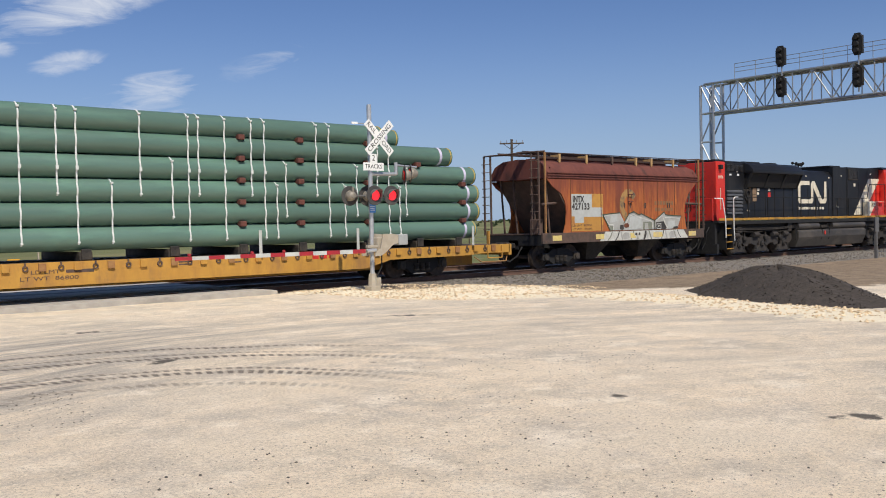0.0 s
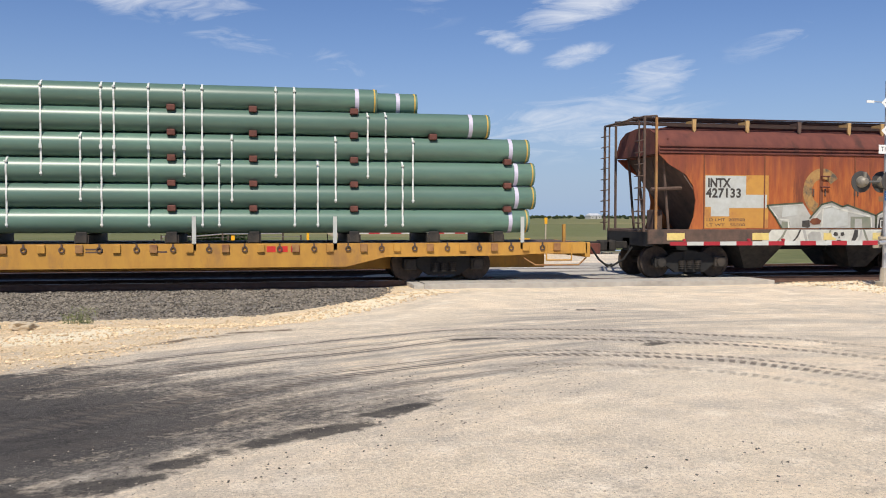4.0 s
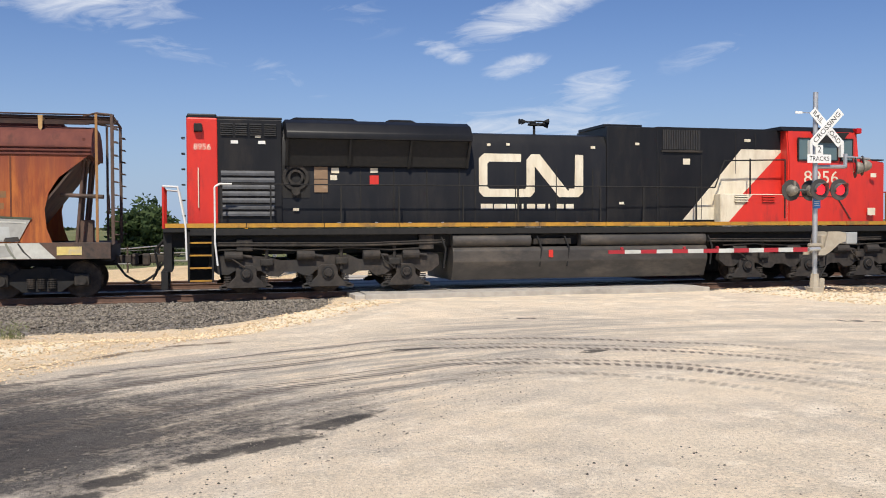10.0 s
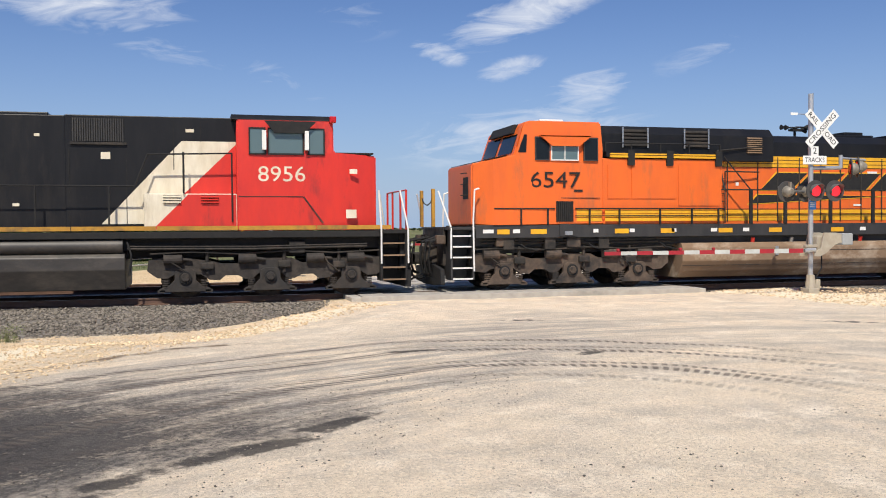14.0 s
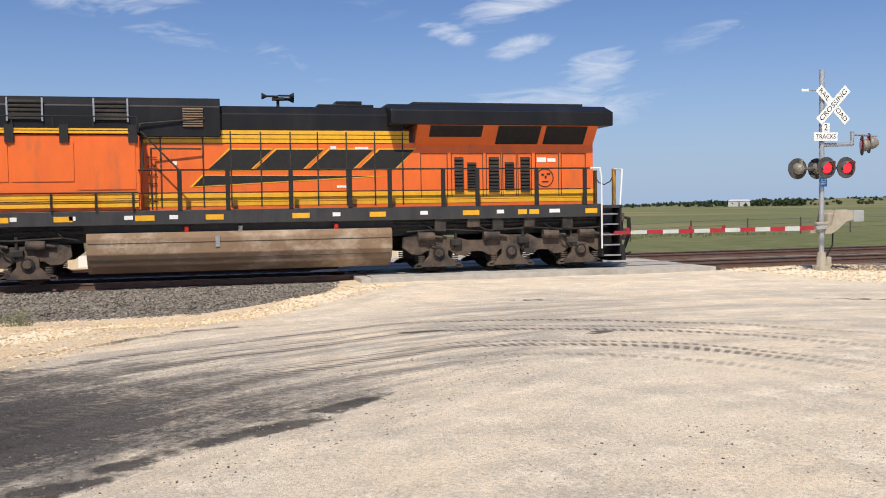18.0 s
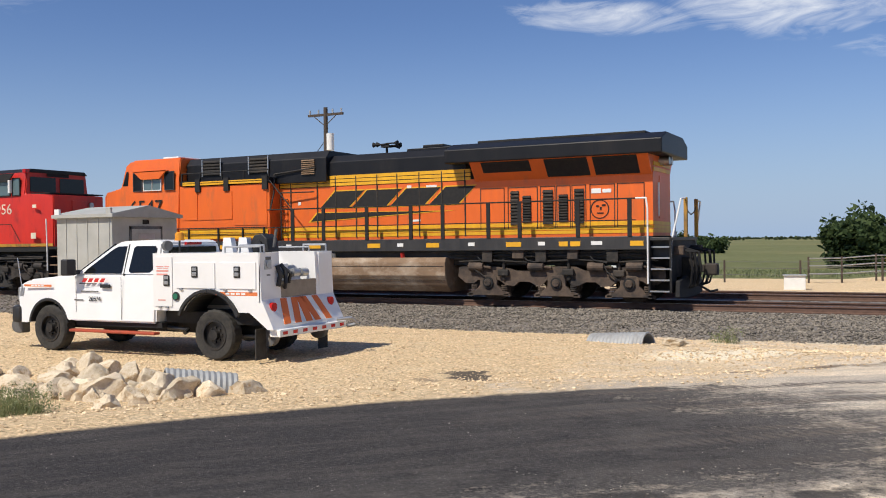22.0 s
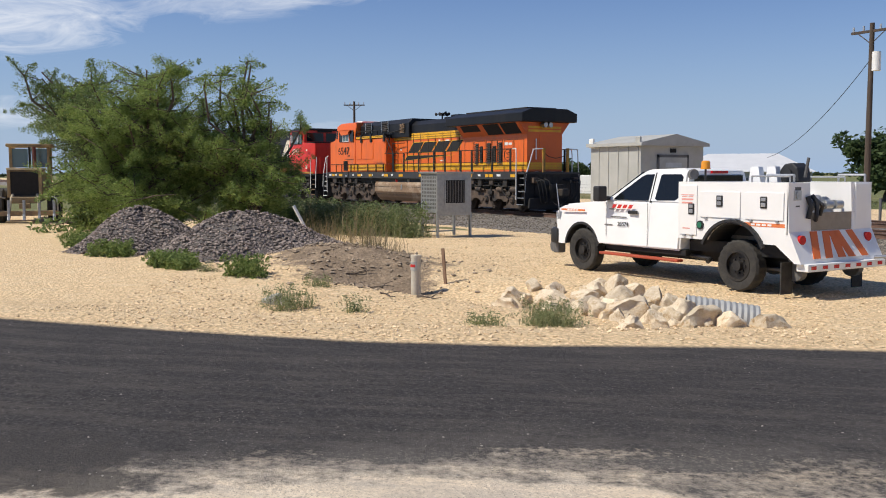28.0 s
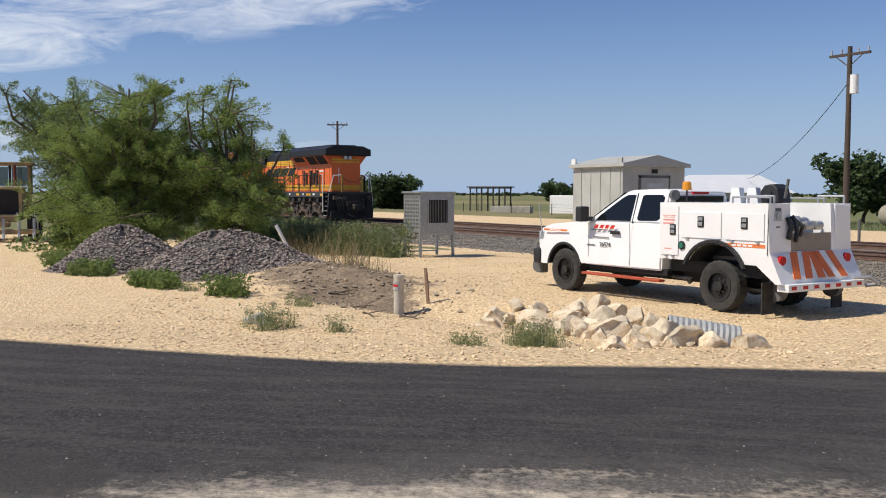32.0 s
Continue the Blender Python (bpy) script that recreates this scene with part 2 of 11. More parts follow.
M_black = mat("black_paint", (0.0065, 0.007, 0.009), 0.45, col2=(0.012, 0.012, 0.0135), scale=1.6, col3=(0.021, 0.019, 0.018), scale3=0.7, amount3=0.28, stretch=(1.6, 1, 0.35), spec=0.32)
M_dark = mat("grimy_dark_steel", (0.012, 0.011, 0.01), 0.75, col2=(0.036, 0.03, 0.025), scale=7, col3=(0.06, 0.046, 0.035), scale3=1.5, amount3=0.4, bump=0.3, bump_scale=30)
# near-black for black parts, and for shade painted into recesses and openings
M_deep = mat("deep_black", (0.008, 0.008, 0.009), 0.8, col2=(0.016, 0.015, 0.014), scale=9)
M_truck = mat("dusty_bogie_steel", (0.07, 0.049, 0.037), 0.85, col2=(0.125, 0.089, 0.064), scale=5, col3=(0.03, 0.026, 0.024), scale3=1.8, amount3=0.5, bump=0.4, bump_scale=25)
M_truckc = mat("dusty_grey_bogie", (0.022, 0.018, 0.0155), 0.8, col2=(0.058, 0.047, 0.039), scale=5, col3=(0.03, 0.028, 0.027), scale3=1.8, amount3=0.5, bump=0.4, bump_scale=25)
M_wheel = mat("rolled_wheel_steel", (0.04, 0.03, 0.025), 0.65, 0.3, col2=(0.09, 0.065, 0.05), scale=8)
M_shiny = mat("polished_steel", (0.45, 0.42, 0.4), 0.35, 0.9, col2=(0.25, 0.2, 0.17), scale=4)
M_orange = mat("orange_paint", (0.78, 0.145, 0.018), 0.42, col2=(0.7, 0.13, 0.022), scale=2.2, col3=(0.52, 0.13, 0.04), scale3=0.9, amount3=0.25, stretch=(1.5, 1, 0.4))
M_yellow = mat("yellow_paint", (0.8, 0.42, 0.015), 0.45, col2=(0.68, 0.34, 0.02), scale=3, stretch=(1.5, 1, 0.5))
M_red = mat("red_paint", (0.66, 0.035, 0.02), 0.42, col2=(0.56, 0.03, 0.022), scale=2.0, col3=(0.33, 0.03, 0.025), scale3=0.8, amount3=0.22, stretch=(1.4, 1, 0.45))
M_cream = mat("weathered_white_paint", (0.78, 0.72, 0.58), 0.5, col2=(0.62, 0.54, 0.4), scale=2.4, col3=(0.4, 0.33, 0.24), scale3=1.0, amount3=0.2, stretch=(1.5, 1, 0.4))
M_white = mat("white_paint", (0.8, 0.8, 0.78), 0.4, col2=(0.72, 0.71, 0.68), scale=3)
M_grey = mat("grey_paint", (0.026, 0.026, 0.028), 0.5, col2=(0.044, 0.042, 0.041), scale=3, stretch=(1.5, 1, 0.4))
M_glass = mat("dark_window_glass", (0.008, 0.01, 0.012), 0.08, spec=0.35)
M_pale_glass = mat("cab_window_glass", (0.1, 0.15, 0.16), 0.08, spec=0.8)
M_tank = mat("mud_brown_tank", (0.21, 0.135, 0.082), 0.85, col2=(0.27, 0.18, 0.112), scale=1.6, col3=(0.44, 0.35, 0.26), scale3=0.75, amount3=0.3, bump=0.12, stretch=(0.7, 1, 1.0))
M_sillyellow = mat("grimy_yellow_paint", (0.5, 0.26, 0.025), 0.6, col2=(0.36, 0.18, 0.03), scale=3, col3=(0.16, 0.1, 0.04), scale3=1.0, amount3=0.4, stretch=(1.2, 1, 1))
M_scrawl = mat("finger_drawn_dust", (0.33, 0.25, 0.17), 0.9, col2=(0.26, 0.18, 0.11), scale=5)
M_chrome = mat("galvanised_steel", (0.5, 0.51, 0.52), 0.38, 0.75, col2=(0.4, 0.41, 0.42), scale=12)
M_lampred = mat("red_glass", (0.5, 0.01, 0.01), 0.2)


# ---------------------------------------------------------------- the ground
FAR_EDGE = [(-40, -16), (-22, -6), (-12.2, 1.2), (-10.2, 2.7), (-8.6, 4.1), (-7.4, 5.5), (-6.4, 7.0), (-5.2, 8.5), (-3.8, 9.8), (-2.4, 10.8), (-0.4, 11.8), (2.0, 13.2), (4.6, 15.4), (6.6, 17.8)]
NEAR_EDGE = [(7.6, 15.5), (6.2, 13.2), (4.2, 11.0), (2.6, 9.5), (0.9, 7.8), (-0.6, 6.45), (-2.75, 4.4), (-3.95, 3.3), (-4.8, 1.8), (-5.5, 0.55), (-6.6, -0.8), (-12, -4.5), (-22, -14), (-40, -28)]
TY = 25.17         # centre lines of the near and the far track
TY2 = 30.0
XL, XR = 4.2, 13.6      # the road crosses the tracks between these


def smooth(a, b, x):
    t = np.clip((x - a) / (b - a), 0, 1)
    return t * t * (3 - 2 * t)


def poly_distance(pts, X, Y):
    """Signed distance to a polygon, positive inside."""
    d = np.full(X.shape, 1e9)
    inside = np.zeros(X.shape, bool)
    n = len(pts)
    for i in range(n):
        (x0, y0), (x1, y1) = pts[i], pts[(i + 1) % n]
        dx, dy = x1 - x0, y1 - y0
        t = np.clip(((X - x0) * dx + (Y - y0) * dy) / (dx * dx + dy * dy), 0, 1)
        d = np.minimum(d, np.hypot(X - x0 - t * dx, Y - y0 - t * dy))
        cross = ((y0 > Y) != (y1 > Y)) & (X < dx * (Y - y0) / (dy if dy else 1e-9) + x0)
        inside ^= cross
    return np.where(inside, d, -d)


def line_distance(pts, X, Y):
    d = np.full(np.shape(X), 1e9)
    for (x0, y0), (x1, y1) in zip(pts[:-1], pts[1:]):
        dx, dy = x1 - x0, y1 - y0
        t = np.clip(((X - x0) * dx + (Y - y0) * dy) / (dx * dx + dy * dy), 0, 1)
        d = np.minimum(d, np.hypot(X - x0 - t * dx, Y - y0 - t * dy))
    return d


def wobble(X, Y, s, seed):
    """A cheap smooth relief of a few crossing waves."""
    r = np.random.RandomState(seed)
    z = np.zeros(np.shape(X))
    for _ in range(7):
        a, k, p = r.uniform(0, 6.28), r.uniform(0.5, 1.8) / s, r.uniform(0, 6.28)
        z += np.sin((X * math.cos(a) + Y * math.sin(a)) * k * 2 + p)
    return z / 7


def apron(X, Y):
    """Where pale sand lies over the ballast shoulder beside the crossing."""
    return smooth(13.3, 14.2, X) * (1 - smooth(18.0, 21.5, X + (Y - 20) * 0.4)) * smooth(15.5, 18.0, Y) * (1 - smooth(22.3, 23.1, Y))


def height(X, Y):
    X, Y = np.asarray(X, float), np.asarray(Y, float)
    cross = smooth(XL - 4.6, XL - 0.2, X) * (1 - smooth(XR + 0.2, XR + 2.4, X))
    road = poly_distance(FAR_EDGE + NEAR_EDGE, X, Y)
    left = smooth(0.4, 3.2, -road) * (1 - smooth(-3.5, 0.5, X)) * smooth(-2, 3, Y + (X + 12) * -0.55)
    z = -0.27 * left
    side = (1 - cross) * smooth(13.5, 19.5, Y) * (1 - 0.65 * smooth(34.5, 37.5, Y))
    z = np.minimum(z, -0.4 * side * (1 - smooth(13, 20, X) * 0.3))
    bed = smooth(20.0, 22.0, Y) * (1 - smooth(33.2, 35.5, Y))
    z = z - 0.42 * bed * (1 - cross) - 0.13 * np.where(Y > 28, 1.0, bed) * np.where(Y > 33, smooth(0, 4, X) * (1 - smooth(22, 30, X)), cross)
    z = z - 0.06 * smooth(33.5, 42, Y) * (1 - cross * (1 - smooth(36, 50, Y)))
    z = z - 0.42 * smooth(45, 80, Y) + 9.0 * smooth(500, 1500, np.hypot(X, Y)) * smooth(0.3, 0.9, X / (np.abs(Y) + 1)) * (Y > 0)
    # ditch behind the rocks, the spoil by the post, a low white bank by the signal
    z = z - 0.3 * np.exp(-(line_distance([(-16, 8.2), (-12, 9.2), (-9.5, 10.2)], X, Y) / 0.9) ** 2) * (1 - np.exp(-((X + 11.0) ** 2 + (Y - 11.5) ** 2) / 1.2))
    z = z + (0.36 + 0.1 * wobble(X, Y, 0.3, 17)) * np.exp(-(((X + 18.2) / 2.4) ** 2 + ((Y - 8.8) / 1.5) ** 2)) + 0.2 * np.exp(-(((X + 21.5) / 2.5) ** 2 + ((Y - 9.6) / 1.6) ** 2))
    z = z + 0.08 * np.exp(-(line_distance([(16.4, 17.2), (17.4, 14.5), (16.9, 11.0), (15.8, 7.0)], X, Y) / 0.9) ** 2)
    # sand heaped level over the shoulder round the signal
    w = apron(X, Y)
    z = z * (1 - w) + (-0.02 + 0.03 * wobble(X, Y, 0.6, 23)) * w
    rough = np.clip(0.2 + 0.8 * left + 0.8 * smooth(13, 17, Y), 0, 1) * (1 - smooth(30, 60, np.hypot(X, Y)))
    z = z + 0.018 * rough * wobble(X, Y, 0.55, 3) + 0.012 * wobble(X, Y, 2.2, 4)
    return z


def zat(x, y):
    return float(height(np.array([x]), np.array([y]))[0])


def ground_material():
    m = bpy.data.materials.new("ground_of_sand_asphalt_and_grass")
    m.use_nodes = True
    nt = m.node_tree
    n, l = nt.nodes, nt.links
    b = n["Principled BSDF"]
    b.inputs["Roughness"].default_value = 0.95
    b.inputs["Specular IOR Level"].default_value = 0.25
    tc = n.new("ShaderNodeTexCoord")
    P = tc.outputs["Object"]

    def mt(op, a, c=None, clamp=False):
        k = n.new("ShaderNodeMath")
        k.operation, k.use_clamp = op, clamp
        for i, v in enumerate((a, c)):
            if v is None:
                continue
            if isinstance(v, (int, float)):
                k.inputs[i].default_value = v
            else:
                l.new(v, k.inputs[i])
        return k.outputs[0]

    def noise_of(scale, detail=6, rough=0.6, vec=None):
        k = n.new("ShaderNodeTexNoise")
        k.inputs["Scale"].default_value, k.inputs["Detail"].default_value, k.inputs["Roughness"].default_value = scale, detail, rough
        l.new(vec or P, k.inputs[0])
        return k.outputs[0]

    def rng(v, a, c, lo=0.0, hi=1.0):
        k = n.new("ShaderNodeMapRange")
        k.inputs["From Min"].default_value, k.inputs["From Max"].default_value = a, c
        k.inputs["To Min"].default_value, k.inputs["To Max"].default_value = lo, hi
        l.new(v, k.inputs[0])
        return k.outputs[0]

    def mix(f, a, c):
        k = n.new("ShaderNodeMix")
        k.data_type = "RGBA"
        if isinstance(f, (int, float)):
            k.inputs[0].default_value = f
        else:
            l.new(f, k.inputs[0])
        for i, v in ((6, a), (7, c)):
            if isinstance(v, tuple):
                k.inputs[i].default_value = rgb(*v)
            else:
                l.new(v, k.inputs[i])
        return k.outputs[2]

    def attr(name):
        k = n.new("ShaderNodeAttribute")
        k.attribute_name = name
        return k.outputs["Fac"]

    sp = n.new("ShaderNodeSeparateXYZ")
    l.new(P, sp.inputs[0])
    px, py = sp.outputs[0], sp.outputs[1]
    # direction of travel: the tracks bend round a point on the sand
    ux, uy = mt("SUBTRACT", px, 3.0), mt("SUBTRACT", py, 7.35)
    r = mt("SQRT", mt("ADD", mt("MULTIPLY", ux, ux), mt("MULTIPLY", uy, uy)))
    ang = mt("ARCTAN2", ux, uy)
    polar = n.new("ShaderNodeCombineXYZ")
    l.new(mt("MULTIPLY", ang, 1.6), polar.inputs[0])
    l.new(r, polar.inputs[1])
    big, mid, fine, grit = noise_of(0.35), noise_of(1.7, 10, 0.7), noise_of(13, 8, 0.75), noise_of(60, 5, 0.75)
    speckle = noise_of(28, 4, 0.8)
    flow = n.new("ShaderNodeCombineXYZ")
    l.new(mt("MULTIPLY", attr("along"), 0.16), flow.inputs[0])
    l.new(attr("across"), flow.inputs[1])
    streak = noise_of(1.5, 9, 0.68, flow.outputs[0])
    streak2 = noise_of(4.2, 7, 0.7, flow.outputs[0])
    worn = attr("worn")
    paved = attr("asphalt")
    # compacted sand
    sand = mix(rng(mid, 0.35, 0.66), (0.77, 0.635, 0.465), (0.96, 0.8, 0.605))
    sand = mix(mt("MULTIPLY", rng(noise_of(0.8, 11, 0.78), 0.5, 0.6), 0.55), sand, (0.5, 0.435, 0.345))
    sand = mix(rng(big, 0.45, 0.7), sand, (0.8, 0.685, 0.53))
    sand = mix(mt("MULTIPLY", rng(noise_of(0.62, 10, 0.72), 0.48, 0.62), 0.55), sand, (0.52, 0.46, 0.39))
    sand = mix(mt("MULTIPLY", rng(noise_of(1.3, 9, 0.7), 0.53, 0.64), 0.8), sand, (0.98, 0.86, 0.69))
    sand = mix(mt("MULTIPLY", rng(streak, 0.42, 0.64), mt("MULTIPLY", attr("driven"), 0.72)), sand, (0.35, 0.315, 0.28))
    sand = mix(mt("MULTIPLY", rng(streak2, 0.52, 0.68), mt("MULTIPLY", attr("driven"), 0.55)), sand, (0.26, 0.235, 0.21))
    sand = mix(mt("MULTIPLY", rng(fine, 0.52, 0.66), 0.5), sand, (0.5, 0.42, 0.325))
    sand = mix(mt("MULTIPLY", rng(speckle, 0.54, 0.64), 0.5), sand, (0.4, 0.33, 0.255))
    sand = mix(mt("MULTIPLY", rng(speckle, 0.47, 0.38), 0.65), sand, (0.97, 0.85, 0.67))
    sand = mix(mt("MULTIPLY", rng(grit, 0.55, 0.64), 0.7), sand, (0.2, 0.17, 0.14))
    # loose yellow gravel
    vor = n.new("ShaderNodeTexVoronoi")
    vor.inputs["Scale"].default_value = 17
    l.new(P, vor.inputs[0])
    gcol = mix(rng(noise_of(9, 5), 0.3, 0.7), (0.7, 0.51, 0.295), (0.96, 0.735, 0.455))
    gcol = mix(mt("MULTIPLY", rng(vor.outputs["Distance"], 0.3, 0.62), 0.5), gcol, (0.36, 0.26, 0.15))
    gcol = mix(mt("MULTIPLY", rng(mid, 0.5, 0.7), 0.5), gcol, (0.76, 0.63, 0.43))
    pad = mt("ADD", attr("gravel"), mt("MULTIPLY", mt("SUBTRACT", mid, 0.5), 0.9))
    col = mix(rng(pad, 0.35, 0.62), sand, gcol)
    bank = mt("ADD", attr("bank"), mt("MULTIPLY", mt("SUBTRACT", mid, 0.5), 1.5))
    col = mix(rng(bank, 0.4, 0.6), col, mix(rng(fine, 0.3, 0.7), (0.8, 0.69, 0.5), (0.95, 0.86, 0.67)))
    soil = mt("ADD", attr("soil"), mt("MULTIPLY", mt("SUBTRACT", noise_of(2.2, 9, 0.7), 0.5), 1.8))
    col = mix(rng(soil, 0.42, 0.72), col, mix(rng(mt("ADD", mt("MULTIPLY", fine, 0.5), mt("MULTIPLY", mid, 0.5)), 0.36, 0.62), (0.115, 0.084, 0.058), (0.38, 0.29, 0.2)))
    # asphalt: fresh and black on the bend, thin and dusty towards the crossing
    sd = mt("ADD", paved, mt("MULTIPLY", mt("SUBTRACT", mt("ADD", mt("MULTIPLY", streak, 0.38), mt("MULTIPLY", mid, 0.62)), 0.5), mt("MULTIPLY", worn, 3.2)))
    sd = mt("ADD", sd, mt("MULTIPLY", mt("SUBTRACT", fine, 0.5), 0.16))
    acol = mix(rng(grit, 0.35, 0.68), (0.019, 0.018, 0.0185), (0.066, 0.061, 0.061))
    acol = mix(mt("MULTIPLY", rng(streak2, 0.46, 0.6), 0.75), acol, (0.078, 0.07, 0.064))
    acol = mix(mt("MULTIPLY", rng(speckle, 0.52, 0.62), 0.6), acol, (0.13, 0.118, 0.11))
    acol = mix(mt("MULTIPLY", rng(fine, 0.52, 0.62), 0.5), acol, (0.014, 0.0115, 0.0115))
    speck = n.new("ShaderNodeTexVoronoi")
    speck.inputs["Scale"].default_value = 26
    l.new(P, speck.inputs[0])
    acol = mix(mt("MULTIPLY", rng(speck.outputs["Distance"], 0.16, 0.1), rng(mid, 0.42, 0.62)), acol, (0.3, 0.27, 0.23))
    acol = mix(mt("MULTIPLY", mt("MULTIPLY", worn, rng(mid, 0.36, 0.62)), 0.75), acol, (0.185, 0.168, 0.15))
    acol = mix(mt("MULTIPLY", mt("MULTIPLY", rng(worn, 0.4, 0.75), rng(speckle, 0.5, 0.62)), 0.6), acol, (0.32, 0.285, 0.24))
    cover = rng(sd, -0.08, 0.07)
    # tyres have dragged grey dust and bitumen along the worn stretch
    col = mix(mt("MULTIPLY", rng(sd, -0.9, 0.5), mt("MULTIPLY", rng(worn, 0.15, 0.5), mt("MULTIPLY", rng(streak2, 0.42, 0.58), 0.6))), col, (0.33, 0.305, 0.275))
    left = mt("SUBTRACT", mt("ADD", mt("MULTIPLY", streak, 0.26), mt("ADD", mt("MULTIPLY", streak2, 0.14), mt("ADD", mt("MULTIPLY", mid, 0.32), mt("MULTIPLY", fine, 0.28)))), mt("ADD", mt("MULTIPLY", worn, 0.4), 0.22))
    af = mt("MULTIPLY", cover, rng(left, -0.07, 0.06))
    col = mix(af, col, acol)
    # tyre prints: round the sand in front, and off along the bend
    al, ac = attr("along"), attr("across")
    right = rng(ang, -0.12, 0.12)
    tyre = None
    for off, w, k in ((1.38, 0.08, 1.0), (0.72, 0.06, 0.7), (0.34, 0.1, 1.0), (-0.8, 0.07, 0.85), (-1.1, 0.1, 1.0), (-1.9, 0.1, 0.55)):
        v = None
        for dist, way, side in ((mt("SUBTRACT", r, off + 4.85), mt("MULTIPLY", ang, off + 4.85), right), (mt("SUBTRACT", ac, off), al, mt("SUBTRACT", 1.0, right))):
            wav = mt("ADD", dist, mt("MULTIPLY", mt("SUBTRACT", noise_of(0.5, 3), 0.5), 0.5))
            band = rng(mt("ABSOLUTE", wav), w * 1.5, w * 0.6)
            teeth = rng(mt("SINE", mt("ADD", mt("MULTIPLY", way, 50.0), mt("MULTIPLY", wav, 14.0))), -0.6, 0.3, 0.25, 1.0)
            u = mt("MULTIPLY", mt("MULTIPLY", band, teeth), mt("MULTIPLY", side, k))
            v = u if v is None else mt("ADD", v, u)
        tyre = v if tyre is None else mt("MAXIMUM", tyre, v)
    reach = mt("MULTIPLY", rng(mt("ADD", px, py), 4.0, 8.0), mt("MULTIPLY", rng(px, 9.5, 6.5), rng(ang, 1.5, 0.95)))
    tyre = mt("MULTIPLY", mt("MULTIPLY", tyre, reach), mt("MULTIPLY", rng(mid, 0.33, 0.45), rng(fine, 0.3, 0.5, 0.5, 1.0)))
    col = mix(mt("MULTIPLY", tyre, 0.92), col, (0.15, 0.125, 0.105))
    # old dark patches beside the bend
    spot = mt("ADD", attr("spot"), mt("MULTIPLY", mt("SUBTRACT", noise_of(2.6, 8, 0.7), 0.5), 1.6))
    col = mix(mt("MULTIPLY", rng(spot, 0.5, 0.7), 0.88), col, mix(rng(grit, 0.4, 0.7), (0.035, 0.032, 0.032), (0.1, 0.09, 0.08)))
    # grass and dry fields
    gr = mix(rng(noise_of(0.9, 8, 0.7), 0.35, 0.68), (0.095, 0.115, 0.04), (0.19, 0.19, 0.085))
    gr = mix(rng(noise_of(0.035, 6), 0.42, 0.62), gr, (0.155, 0.165, 0.07))
    gr = mix(rng(noise_of(0.012, 5), 0.5, 0.62), gr, (0.24, 0.21, 0.1))
    gw = mt("ADD", attr("grass"), mt("MULTIPLY", mt("SUBTRACT", noise_of(1.1, 7, 0.7), 0.5), 0.9))
    col = mix(rng(gw, 0.44, 0.6), col, gr)
    l.new(col, b.inputs["Base Color"])
    bp = n.new("ShaderNodeBump")
    bp.inputs["Strength"].default_value, bp.inputs["Distance"].default_value = 0.8, 0.035
    hh = mt("ADD", mt("MULTIPLY", fine, 0.9), mt("ADD", mt("MULTIPLY", grit, 0.5), mt("MULTIPLY", vor.outputs["Distance"], mt("MULTIPLY", attr("gravel"), -1.0))))
    hh = mt("SUBTRACT", hh, mt("MULTIPLY", tyre, 0.5))
    l.new(hh, bp.inputs["Height"])
    l.new(bp.outputs[0], b.inputs["Normal"])
    return m


def lines_of(lo, hi, step, far):
    """Grid lines: even between lo and hi, then wider and wider out to far."""
    core = list(np.arange(lo, hi + 1e-6, step))
    out, d, s = [], step, 0.0
    while s < far:
        d *= 1.22
        s += d
        out.append(s)
    return np.array([lo - v for v in out[::-1]] + core + [hi + v for v in out])


def guide(X, Y):
    """Places measured along and across the bend that the wheels follow, from the asphalt round to the lot."""
    pts = [(-44, -24), (-22, -8.5), (-10, 1.0), (-5, 6.3), (-1, 9.9), (3, 12.2), (7, 12.9), (11, 12.2), (15, 10.2), (20, 6.5), (32, -5)]
    best = np.full(X.shape, 1e9)
    al, ac = np.zeros(X.shape), np.zeros(X.shape)
    s = 0.0
    for k in range(1, len(pts) - 2):
        for i in range(6):
            q = []
            for t in (i / 6, (i + 1) / 6):
                p0, p1, p2, p3 = (np.array(p, float) for p in pts[k - 1:k + 3])
                q.append(0.5 * (2 * p1 + (p2 - p0) * t + (2 * p0 - 5 * p1 + 4 * p2 - p3) * t * t + (3 * p1 - p0 - 3 * p2 + p3) * t ** 3))
            d = q[1] - q[0]
            L = float(np.hypot(*d))
            u = np.clip(((X - q[0][0]) * d[0] + (Y - q[0][1]) * d[1]) / (L * L), 0, 1)
            ex, ey = X - q[0][0] - u * d[0], Y - q[0][1] - u * d[1]
            r = np.hypot(ex, ey)
            w = r < best
            best = np.where(w, r, best)
            al = np.where(w, s + u * L, al)
            ac = np.where(w, r * np.sign(d[0] * ey - d[1] * ex), ac)
            s += L
    return al, ac


